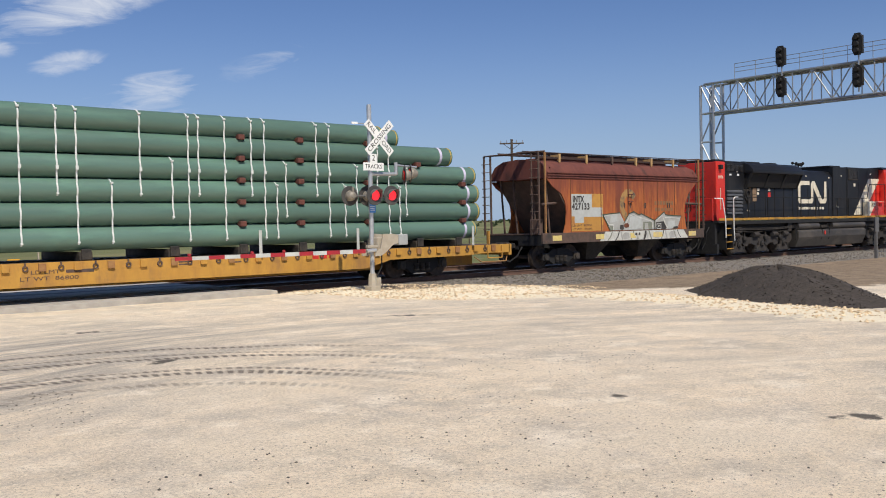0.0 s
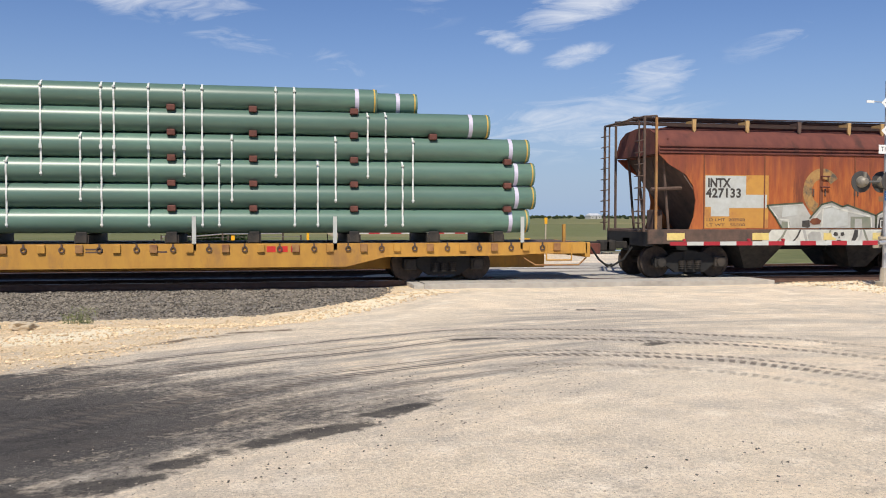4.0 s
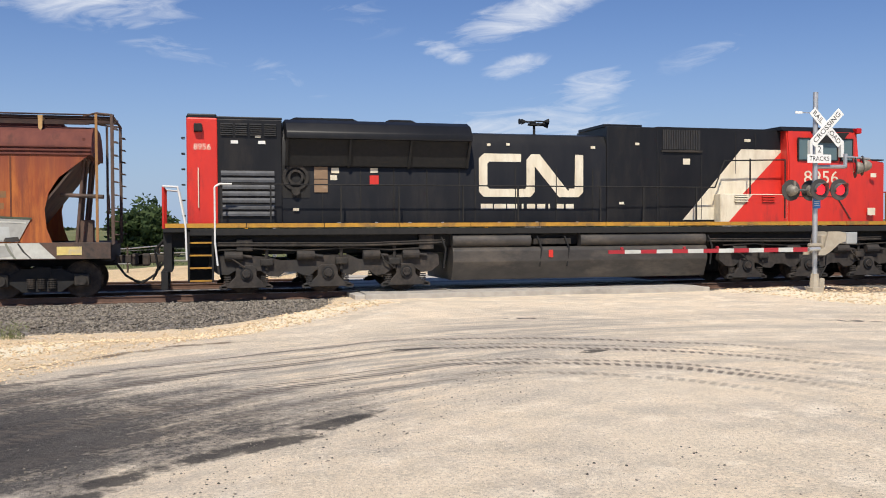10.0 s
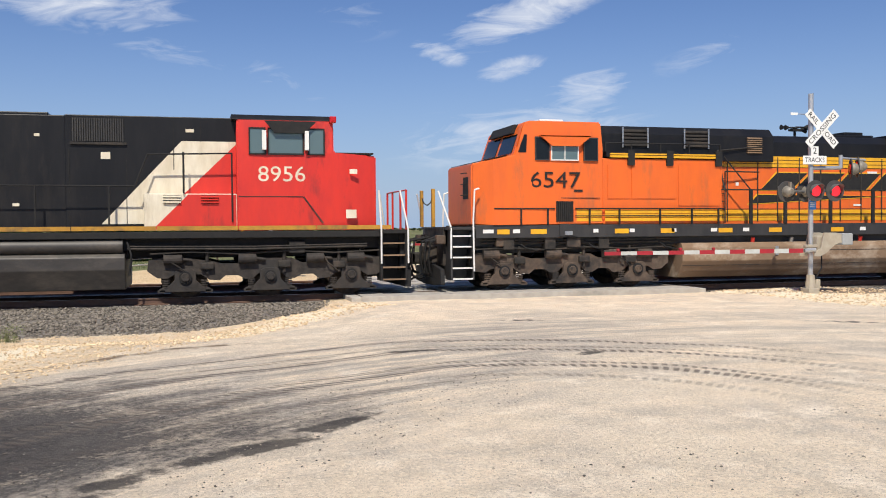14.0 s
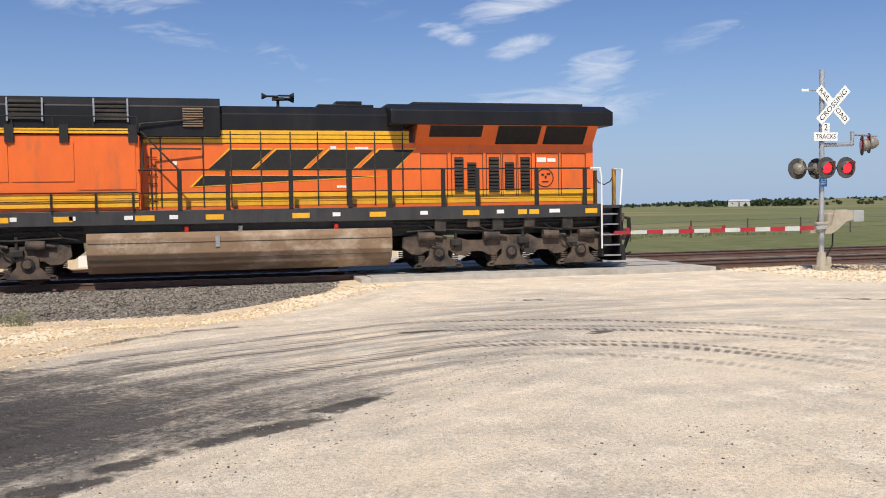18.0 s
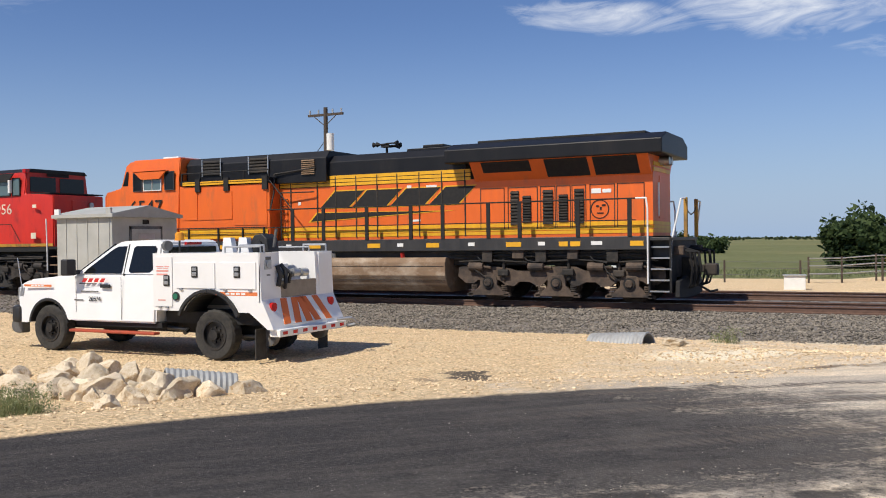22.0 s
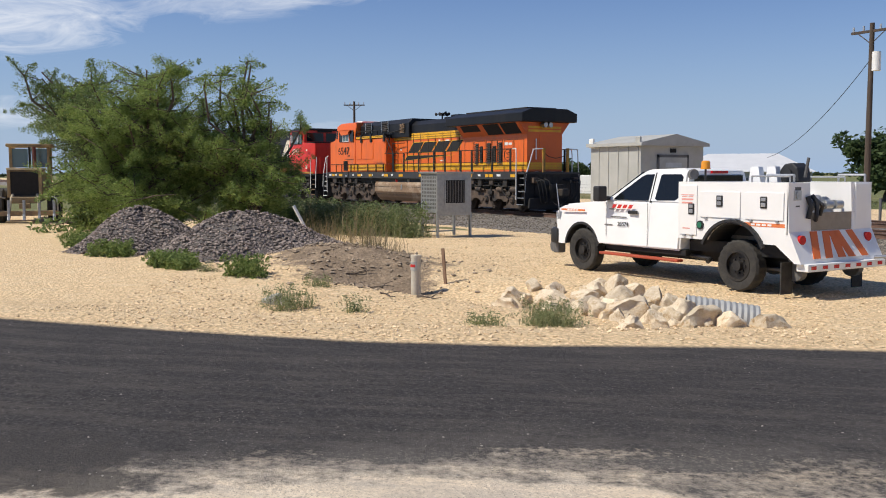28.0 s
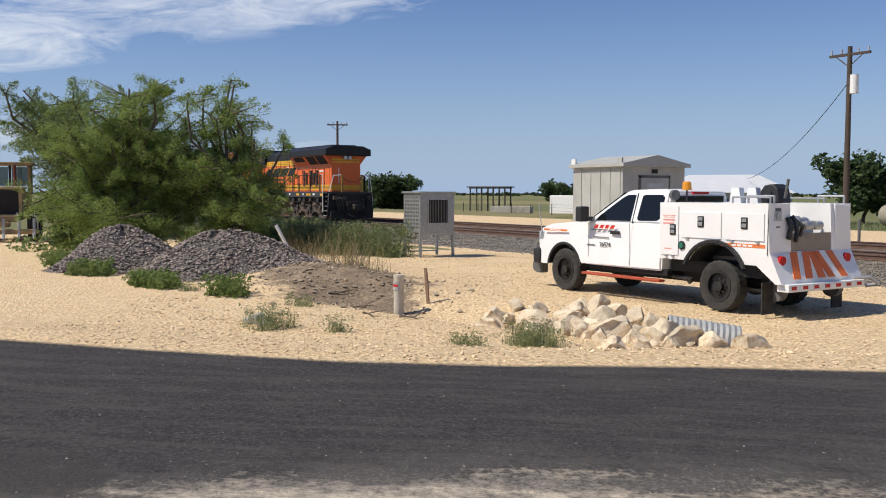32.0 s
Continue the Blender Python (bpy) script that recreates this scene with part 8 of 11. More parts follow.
    tube(bm, [(0.1, -0.05, 0.3), (0.25, -0.1, 0.6), (0.3, -0.05, 1.0)], 0.02, 6)
    part("cable", bm, M_deep, S)
    return S


crossing_signal((15.36, 20.5, 0.03), 0, "silver crossing signal with crossbuck, red lamps and lowered gate")
crossing_signal((2.9, 34.9, 0.02), 180, "silver crossing signal beyond the tracks with lowered gate")


# ---- signal bridge over the tracks
def lattice(S, name, a, b, off, n, r, material):
    """A flat truss between two parallel chords: a to b, and the same moved by off, with zigzag bracing."""
    a, b, off = Vector(a), Vector(b), Vector(off)
    for o in (Vector(), off):
        bm = bmesh.new()
        cyl(bm, a + o, b + o, r, 8)
        part(name, bm, material, S)
    for i in range(n):
        p, q = a.lerp(b, i / n), a.lerp(b, (i + 1) / n)
        bm = bmesh.new()
        cyl(bm, p if i % 2 else p + off, q + off if i % 2 else q, r * 0.6, 6)
        cyl(bm, q, q + off, r * 0.6, 6)
        part("brace", bm, material, S)


def signal_bridge():
    S = thing("signal_bridge", "galvanised lattice signal bridge spanning the tracks", "signal bridge", pose(51.75, 0, 0))
    for x in (-0.55, 0.55):
        lattice(S, "chord", (x, 33.2, 8.42), (x, 19.0, 8.42), (0, 0, 1.85), 12, 0.07, M_chrome)
    for z in (8.42, 10.27):
        lattice(S, "chord", (-0.55, 33.2, z), (-0.55, 19.0, z), (1.1, 0, 0), 12, 0.05, M_chrome)
    for y in (33.0, 19.2):
        for x in (-0.55, 0.55):
            lattice(S, "leg", (x, y - 0.45, -0.5), (x, y - 0.45, 10.2), (0, 0.9, 0), 6, 0.09, M_chrome)
    for y in np.arange(31.0, 19.5, -1.4):
        wand(S, [(-0.6, y, 10.3), (-0.6, y, 11.25)], M_chrome, r=0.02)
    for z in (10.75, 11.0, 11.25):
        wand(S, [(-0.6, 31.0, z), (-0.6, 19.5, z)], M_chrome, r=0.018)
    boxes("walkway", [(-0.6, 19.2, 10.3, 0.6, 32.0, 10.34)], M_chrome, S)
    for y in (27.85, 23.33):
        for z in (11.2, 9.44):
            bm = bmesh.new()
            prism(bm, [(-0.28, -0.35), (-0.28, 0.35), (-0.15, 0.6), (0.15, 0.6), (0.28, 0.35), (0.28, -0.35), (0.15, -0.6), (-0.15, -0.6)], "y", -0.06, 0.06)
            h = part("signal_head", bm, M_deep, S, "black three-lens signal head")
            h.matrix_basis = pose(-0.85, y, z, 0, 0, 90)
            for dz in (-0.36, 0.0, 0.36):
                bm = bmesh.new()
                cyl(bm, (0, 0.06, dz), (0, 0.32, dz), 0.13, 14)
                part("lens_hood", bm, M_deep, h)
            bm = bmesh.new()
            bx(bm, -0.22, -0.3, -0.5, 0.22, -0.06, 0.5, 0.03)
            part("housing", bm, M_deep, h)
        wand(S, [(-0.72, y, 8.6), (-0.72, y, 11.6)], M_chrome, r=0.05)


signal_bridge()


# ---- dark mound, street sign, markers, poles
def mound(name, x, y, rx, ry, h, turn, material, label, chips, chip_material, seed, size):
    n, k = 26, 9
    rs_ = np.random.RandomState(seed)
    ct, st = math.cos(radians(turn)), math.sin(radians(turn))
    vs, fs = [], []
    for i in range(k + 1):
        f = i / k
        for j in range(n):
            a = 2 * math.pi * j / n
            w = 1 + 0.1 * math.sin(3 * a + seed) + 0.06 * math.sin(7 * a)
            u, v = rx * f * w * math.cos(a), ry * f * w * math.sin(a)
            px, py = x + u * ct - v * st, y + u * st + v * ct
            z = zat(px, py) - 0.06 + h * (math.cos(math.pi * f) * 0.5 + 0.5) ** 0.8 * (1 + 0.08 * math.sin(5 * a + 3 * f)) + rs_.uniform(-0.015, 0.015)
            vs.append((px, py, z))
    for i in range(k):
        for j in range(n):
            a, b = i * n + j, i * n + (j + 1) % n
            fs.append((a, b, b + n, a + n))
    me = bpy.data.meshes.new(name)
    me.from_pydata(vs, [], fs)
    me.materials.append(material)
    me.polygons.foreach_set("use_smooth", [True] * len(me.polygons))
    ob = tagged(new(name, me), label, "mound")
    if chips:
        f = np.sqrt(rs_.rand(chips)) * 1.02
        a = rs_.rand(chips) * 6.283
        w = 1 + 0.1 * np.sin(3 * a + seed) + 0.06 * np.sin(7 * a)
        u, v = rx * f * w * np.cos(a), ry * f * w * np.sin(a)
        px, py = x + u * ct - v * st, y + u * st + v * ct
        z = height(px, py) - 0.06 + h * np.clip(np.cos(np.pi * np.minimum(f, 1)) * 0.5 + 0.5, 0, 1) ** 0.8 * (1 + 0.08 * np.sin(5 * a + 3 * f))
        st_ = stones("stone_cover", np.stack([px, py, z], -1), rs_.uniform(size[0], size[1], chips), chip_material, "", "", 0.8, seed)
        st_.parent = ob
        for key in ("label", "category"):
            if key in st_:
                del st_[key]
    return ob


M_cinder = mat("dark_millings", (0.036, 0.029, 0.024), 0.95, col2=(0.062, 0.05, 0.041), scale=9, bump=0.8, bump_scale=25)
mound("mound", 18.6, 10.3, 3.5, 1.5, 0.74, 65, M_cinder, "dark mound of asphalt millings heaped on pale gravel", 2500, M_cinderchip, 21, (0.008, 0.022))


def utility_pole(x, y, z, h, label, lamp=True, turn=0):
    U = thing("utility_pole", label, "utility pole", pose(x, y, z, 0, 0, turn), "utility poles")
    bm = bmesh.new()
    cyl(bm, (0, 0, -0.3), (0, 0, h), 0.16, 12, r2=0.11)
    part("pole", bm, M_pole, U, "weathered wooden pole", True)
    bm = bmesh.new()
    bx(bm, -1.1, -0.06, h - 0.45, 1.1, 0.06, h - 0.33)
    for s in (-1, 1):
        cyl(bm, (s * 0.75, -0.05, h - 0.42), (0, -0.05, h - 1.0), 0.025, 6)
    part("crossarm", bm, M_pole, U)
    for q in (-1.0, -0.45, 0.45, 1.0):
        bm = bmesh.new()
        cyl(bm, (q, 0, h - 0.33), (q, 0, h - 0.1), 0.05, 8)
        part("insulator", bm, M_tin, U)
    if lamp:
        bm = bmesh.new()
        cyl(bm, (0.28, 0, h - 2.3), (0.28, 0, h - 1.4), 0.2, 14)
        part("transformer", bm, M_sign, U, "pale transformer can", True)
    return U


M_pole = mat("weathered_pole", (0.055, 0.04, 0.031), 0.9, col2=(0.095, 0.072, 0.056), scale=5, stretch=(3, 3, 0.2), bump=0.3)
utility_pole(-28.0, 41.4, -0.5, 9.4, "tall wooden utility pole with a pale transformer")
utility_pole(-90.0, 44.0, -0.5, 9.8, "wooden utility pole with a crossarm beyond the tracks", False, 60)
utility_pole(61.0, 59.8, -0.5, 10.0, "wooden utility pole with a crossarm in the fields", False, -45)


def wire(a, b, sag, r=0.018):
    a, b = Vector(a), Vector(b)
    pts = [a.lerp(b, i / 14) - Vector((0, 0, sag * 4 * (i / 14) * (1 - i / 14))) for i in range(15)]
    bm = bmesh.new()
    for p, q in zip(pts[:-1], pts[1:]):
        cyl(bm, p, q, r, 5, cap=False)
    solo("service_wire", bm, M_deep, "thin black wire slung from a utility pole", "wire")


wire((-28.0, 41.4, 7.2), (-50.5, 61.5, 2.9), 0.8)
M_green = mat("green_sheeting", (0.02, 0.16, 0.09), 0.5)
S = thing("street_sign", "small green street sign on a yellow post", "street sign", pose(2.05, 38.0, 0.0))
boxes("post", [(-0.05, -0.05, -0.5, 0.05, 0.05, 2.3)], M_yellow, S)
boxes("plate", [(-0.42, -0.01, 2.3, 0.42, 0.01, 2.52)], M_green, S)
boxes("text_bar", [(-0.28, -0.016, 2.37, 0.28, -0.01, 2.45)], M_sign, S)
for x, y in ((11.9, 40.5), (13.7, 43.0), (-0.9, 37.5)):
    S = thing("marker_post", "short yellow marker plate on a post", "marker", pose(x, y, zat(x, y)), "yellow markers")
    boxes("post", [(-0.03, -0.03, -0.1, 0.03, 0.03, 1.8 if x > 13 else 0.75 if x > 10 else 1.1)], M_yellow if x < 0 else M_beige if x > 13 else M_sign, S)
    boxes("plate", [(-0.24, -0.045, 0.45, 0.24, -0.03, 0.85)] if 10 < x < 13 else [(-0.07, -0.045, 1.5, 0.07, -0.03, 1.8)] if x > 13 else [(-0.07, -0.045, 0.8, 0.07, -0.03, 1.1)], M_yellow, S)
# standing water in the field
bm = bmesh.new()
prism(bm, [(12, 47.6), (15, 46.9), (18, 46.7), (20.5, 47.0), (21, 48.1), (18, 49), (14, 48.8)], "z", zat(14, 49) + 0.04, zat(14, 49) + 0.06)
solo("water", bm, mat("standing_water", (0.1, 0.1, 0.09), 0.08, col2=(0.13, 0.12, 0.1), scale=0.8), "shallow grey standing water in a field", "water", kind="structure")


# ---------------------------------------------------------------- service truck
M_tw = mat("truck_white", (0.82, 0.82, 0.82), 0.3, col2=(0.78, 0.775, 0.76), scale=1.4, spec=0.6)
M_tyre = mat("tyre_rubber", (0.022, 0.021, 0.02), 0.85, col2=(0.05, 0.046, 0.04), scale=9, bump=0.4, bump_scale=60)
M_plastic = mat("black_plastic", (0.02, 0.02, 0.021), 0.55)
M_galv2 = mat("scuffed_steel", (0.3, 0.3, 0.3), 0.4, 0.6, col2=(0.2, 0.2, 0.2), scale=9)
M_runred = mat("scuffed_red_paint", (0.42, 0.07, 0.03), 0.55, col2=(0.3, 0.06, 0.03), scale=5)
M_band_o = mat("orange_decal", (0.72, 0.2, 0.06), 0.5, col2=(0.66, 0.19, 0.07), scale=5)
M_pinkprint = mat("faint_red_print", (0.7, 0.32, 0.28), 0.6)
M_stripe_o = mat("orange_sheeting", (0.75, 0.17, 0.03), 0.5)
M_alu = mat("tread_plate", (0.3, 0.26, 0.21), 0.5, 0.4, col2=(0.24, 0.2, 0.16), scale=6)


def arch(cx, cz, r, a0, a1, n=9):
    return [(cx + r * math.cos(radians(a0 + (a1 - a0) * i / n)), cz + r * math.sin(radians(a0 + (a1 - a0) * i / n))) for i in range(n + 1)]


M_rim = mat("black_steel_rim", (0.02, 0.02, 0.021), 0.45, 0.3, col2=(0.05, 0.045, 0.04), scale=7)


def wheel_mesh():
    bm = bmesh.new()
    prof = [(0.25, -0.11), (0.34, -0.13), (0.40, -0.125), (0.425, -0.09), (0.425, 0.09), (0.40, 0.125), (0.34, 0.13), (0.25, 0.11)]
    n = 96
    loops = [[bm.verts.new(((r + (0.012 if r > 0.42 and (j + (1 if w > 0 else 0)) % 4 < 2 else 0)) * math.cos(2 * math.pi * j / n), w, (r + (0.012 if r > 0.42 and (j + (1 if w > 0 else 0)) % 4 < 2 else 0)) * math.sin(2 * math.pi * j / n))) for j in range(n)] for r, w in prof]
    for k in range(len(prof)):
        A, B = loops[k], loops[(k + 1) % len(prof)]
        for j in range(n):
            bm.faces.new((A[j], A[(j + 1) % n], B[(j + 1) % n], B[j]))
    bmesh.ops.recalc_face_normals(bm, faces=bm.faces[:])
    tyre = mesh_of("tyre", bm, M_tyre, True)
    bm = bmesh.new()
    cyl(bm, (0, -0.06, 0), (0, 0.1, 0), 0.255, 28)
    ring(bm, (0, -0.1, 0), 0.262, 0.225, "y", 0.05, 28)
    cyl(bm, (0, -0.14, 0), (0, -0.06, 0), 0.085, 16)
    for k in range(8):
        a = k * math.pi / 4
        cyl(bm, (0.125 * math.cos(a), -0.09, 0.125 * math.sin(a)), (0.125 * math.cos(a), -0.05, 0.125 * math.sin(a)), 0.02, 8)
        cyl(bm, (0.18 * math.cos(a + 0.39), -0.064, 0.18 * math.sin(a + 0.39)), (0.18 * math.cos(a + 0.39), -0.055, 0.18 * math.sin(a + 0.39)), 0.032, 10)
    rim = mesh_of("rim", bm, M_rim, True)
    return tyre, rim


def service_truck():
    gx, gy = -10.62, 13.2
    S = thing("service_truck", "white extended-cab railway service truck with tool lockers", "truck", pose(gx, gy, zat(-12.6, 12.4) + 0.01))
    fx, r = -3.98, 0.52
    # lower body, with the front wheel arch cut out
    bm = bmesh.new()
    prism(bm, [(-1.3, 0.58), (-3.38, 0.58)] + arch(fx, 0.46, r, 14, 166, 10) + [(-4.62, 0.5), (-4.86, 0.52), (-4.88, 0.95), (-4.82, 1.22), (-4.6, 1.33), (-3.32, 1.44), (-1.3, 1.44)], "y", -0.97, 0.97)
    for v in bm.verts:
        if v.co.x < -4.5:
            v.co.y *= 0.93
        if v.co.z > 1.25:
            v.co.y *= 0.955
    bmesh.ops.bevel(bm, geom=[e for e in bm.edges if e.calc_length() > 0.3], offset=0.035, segments=2, affect="EDGES")
    body = part("cab_body", bm, M_tw, S, "white pickup cab body", True)
    bm = bmesh.new()
    prism(bm, [(-3.34, 1.42), (-2.5, 1.97), (-2.3, 2.04), (-1.45, 2.06), (-1.31, 2.0), (-1.27, 1.42)], "y", -0.92, 0.92)
    for v in bm.verts:
        if v.co.z > 1.9:
            v.co.y *= 0.8
    bmesh.ops.bevel(bm, geom=bm.edges[:], offset=0.035, segments=2, affect="EDGES")
    part("cab_roof", bm, M_tw, S, "", True)

    def side_glass(name, prof, mat_, s, d):
        bm = bmesh.new()
        def yy(z):
            return 0.92 - (z - 1.42) / 0.58 * 0.165
        f = [bm.verts.new((x, s * (yy(z) + d), z)) for x, z in prof]
        k = [bm.verts.new((x, s * (yy(z) - 0.03), z)) for x, z in prof]
        bm.faces.new(f)
        for i in range(len(prof)):
            j = (i + 1) % len(prof)
            bm.faces.new((f[i], k[i], k[j], f[j]))
        bmesh.ops.recalc_face_normals(bm, faces=bm.faces[:])
        return part(name, bm, mat_, S, "dark tinted side window" if "window" in name else "")
    for s in (-1, 1):
        side_glass("side_window", [(-3.1, 1.46), (-2.98, 1.56), (-2.45, 1.9), (-2.34, 1.945), (-2.14, 1.95), (-2.14, 1.46)], M_glass, s, 0.006)
        side_glass("rear_side_window", [(-1.98, 1.5), (-1.95, 1.92), (-1.9, 1.95), (-1.46, 1.95), (-1.4, 1.9), (-1.4, 1.53), (-1.48, 1.48), (-1.92, 1.47)], M_glass, s, 0.006)
        side_glass("door_pillar", [(-2.1, 1.42), (-2.1, 1.98), (-2.08, 1.98), (-2.08, 1.42)], M_plastic, s, 0.002)
    bm = bmesh.new()
    vs = [bm.verts.new(c) for c in ((-3.3, -0.8, 1.47), (-3.3, 0.8, 1.47), (-2.52, 0.68, 1.965), (-2.52, -0.68, 1.965))]
    vb = [bm.verts.new(v.co + Vector((-0.02, 0, 0.03))) for v in vs]
    bm.faces.new(vb)
    for i in range(4):
        bm.faces.new((vs[i], vb[i], vb[(i + 1) % 4], vs[(i + 1) % 4]))
    bmesh.ops.recalc_face_normals(bm, faces=bm.faces[:])
    part("windscreen", bm, M_glass, S)
    boxes("rear_window", [(-1.29, -0.62, 1.62, -1.265, 0.62, 1.93)], M_glass, S)
    boxes("brake_lamp", [(-1.3, -0.2, 1.965, -1.25, 0.2, 2.01)], M_lampred, S)
    Y = -0.972
    plates(body, "door_seam", [(-2.1, 0.62, -2.091, 1.42), (-3.24, 0.75, -3.232, 1.4)], Y, M_hood, 0.003)
    bm = bmesh.new()
    bx(bm, -2.6, Y - 0.03, 1.2, -2.36, Y + 0.01, 1.265, 0.012)
    part("door_handle", bm, M_plastic, S, "black door handle")
    bm = bmesh.new()
    bx(bm, -3.36, -1.22, 1.42, -3.18, -1.0, 1.72, 0.03)
    bx(bm, -3.3, -1.02, 1.44, -3.2, -0.9, 1.52)
    part("wing_mirror", bm, M_plastic, S, "black wing mirror")
    bm = bmesh.new()
    bx(bm, -3.36, 1.0, 1.42, -3.18, 1.22, 1.72, 0.03)
    bx(bm, -3.3, 0.9, 1.44, -3.2, 1.02, 1.52)
    part("wing_mirror", bm, M_plastic, S)
    bm = bmesh.new()
    bx(bm, -3.62, -0.66, 1.41, -3.32, 0.66, 1.47, 0.01)
    part("wiper_cowl", bm, M_plastic, S)
    # front
    bm = bmesh.new()
    bx(bm, -5.02, -0.96, 0.5, -4.8, 0.96, 0.82, 0.05)
    part("front_bumper", bm, M_plastic, S, "dark front bumper", True)
    boxes("bumper_trim", [(-5.03, -0.9, 0.74, -5.0, 0.9, 0.83)], M_chrome, S, bev=0.01)
    for y in (-0.5, 0.5):
        boxes("guard_upright", [(-5.12, y - 0.03, 0.5, -5.04, y + 0.03, 1.1)], M_plastic, S, bev=0.01)
    wand(S, [(-5.08, -0.75, 0.9), (-5.1, -0.5, 1.08), (-5.1, 0.5, 1.08), (-5.08, 0.75, 0.9)], M_plastic, "black front guard", 0.03)
    boxes("grille", [(-4.93, -0.6, 0.86, -4.86, 0.6, 1.2)], M_plastic, S, bev=0.01)
    for s in (-1, 1):
        boxes("headlight", [(-4.9, min(s * 0.6, s * 0.9), 0.9, -4.72, max(s * 0.6, s * 0.9), 1.18)], M_chrome, S, bev=0.02)
        bm = bmesh.new()
        bx(bm, -5.1, s * 0.72 - 0.1, 0.28, -4.9, s * 0.72 + 0.1, 0.55, 0.03)
        cyl(bm, (-5.1, s * 0.72 - 0.07, 0.42), (-5.1, s * 0.72 + 0.07, 0.42), 0.13, 18)
        part("guide_wheel", bm, M_hood, S, "raised rail guide wheel")
    wand(S, [(-4.75, -0.9, 1.0), (-4.87, -0.92, 1.75)], M_tin, r=0.009)
    for s in (-1, 1):
        bm = bmesh.new()
        A, B = arch(fx, 0.46, r + 0.012, 8, 172, 14), arch(fx, 0.46, r - 0.035, 8, 172, 14)
        for i in range(len(A) - 1):
            prism(bm, [A[i], A[i + 1], B[i + 1], B[i]], "y", min(s * 0.6, s * 0.978), max(s * 0.6, s * 0.978))
        bmesh.ops.remove_doubles(bm, verts=bm.verts[:], dist=0.0005)
        part("wheel_liner", bm, M_plastic, S, "black front wheel arch liner")
    # running board
    for s in (-1, 1):
        boxes("running_board", [(-3.35, min(s * 0.9, s * 1.05), 0.385, -1.25, max(s * 0.9, s * 1.05), 0.435)], M_runred, S, "faded red running board", 0.015)
    boxes("chassis", [(-4.6, -0.5, 0.4, 1.1, -0.36, 0.62), (-4.6, 0.36, 0.4, 1.1, 0.5, 0.62), (-3.3, -0.9, 0.5, -1.2, 0.9, 0.6), (-1.2, -0.8, 0.6, 1.0, 0.8, 0.8)], M_deep, S)
    # service body: lockers on both sides, open bay between
    top, lo = 1.82, 0.83
    prof = [(-1.25, lo), (-0.57, lo)] + arch(0.0, 0.5, 0.66, 150, 30, 10)[1:-1] + [(0.62, lo), (0.85, lo), (1.22, 0.56), (1.34, 0.56), (1.1, 1.05), (1.06, top), (-1.25, top)]
    for s in (-1, 1):
        bm = bmesh.new()
        prism(bm, prof, "y", min(s * 1.05, s * 0.52), max(s * 1.05, s * 0.52))
        lk = part("locker_body", bm, M_tw, S, "white side locker body")
        bm = bmesh.new()
        for a, b in zip(arch(0, 0.5, 0.66, 158, 22, 12)[:-1], arch(0, 0.5, 0.66, 158, 22, 12)[1:]):
            n = Vector((a[0], a[1] - 0.5)).normalized() * 0.05
            prism(bm, [a, b, (b[0] + n.x, b[1] + n.y), (a[0] + n.x, a[1] + n.y)], "y", min(s * 1.04, s * 1.11), max(s * 1.04, s * 1.11))
        part("fender_flare", bm, M_plastic, S, "black rubber fender flare")
        bm = bmesh.new()
        A, B = arch(0, 0.5, 0.655, 150, 30, 14), arch(0, 0.5, 0.625, 150, 30, 14)
        for i in range(len(A) - 1):
            prism(bm, [A[i], A[i + 1], B[i + 1], B[i]], "y", min(s * 0.5, s * 1.035), max(s * 0.5, s * 1.035))
        bmesh.ops.remove_doubles(bm, verts=bm.verts[:], dist=0.0005)
        prism(bm, [(-0.6, 0.62)] + arch(0, 0.5, 0.63, 150, 30, 14)[1:-1] + [(0.6, 0.62)], "y", min(s * 0.49, s * 0.515), max(s * 0.49, s * 0.515))
        part("wheel_well", bm, M_plastic, S, "black rear wheel well")
        for x0, z0, x1, z1 in ((-1.2, 0.9, -0.8, 1.76), (-0.72, 1.22, 0.14, 1.66), (0.24, 1.22, 1.0, 1.66)):
            bm = bmesh.new()
            bx(bm, x0, min(s * 1.05, s * 1.068), z0, x1, max(s * 1.05, s * 1.068), z1, 0.006)
            door = part("locker_door", bm, M_tw, S)
            bm = bmesh.new()
            cx, cz = ((x0 + x1) / 2, z1 - 0.16) if x1 - x0 > 0.5 else (x0 + 0.28, z0 + 0.45)
            bx(bm, cx - 0.065, min(s * 1.068, s * 1.082), cz - 0.095, cx + 0.065, max(s * 1.068, s * 1.082), cz + 0.095, 0.012)
            part("latch_recess", bm, M_plastic, door, "black latch surround")
            bm = bmesh.new()
            bx(bm, cx - 0.045, min(s * 1.082, s * 1.094), cz - 0.07, cx + 0.045, max(s * 1.082, s * 1.094), cz - 0.005, 0.008)
            bx(bm, cx - 0.045, min(s * 1.082, s * 1.09), cz + 0.02, cx + 0.045, max(s * 1.082, s * 1.09), cz + 0.075, 0.006)
            part("paddle_latch", bm, M_chrome, door, "chrome paddle latch")
            for hx in (x0 + 0.12, x1 - 0.12):
                bm = bmesh.new()
                bx(bm, hx - 0.03, min(s * 1.05, s * 1.08), z0 - 0.03, hx + 0.03, max(s * 1.05, s * 1.08), z0)
                part("hinge", bm, M_chrome, door)
        wand(S, [(0.55, s * 0.9, top), (0.55, s * 0.9, top + 0.12), (1.05, s * 0.9, top + 0.12), (1.05, s * 0.9, top)], M_chrome, r=0.018)
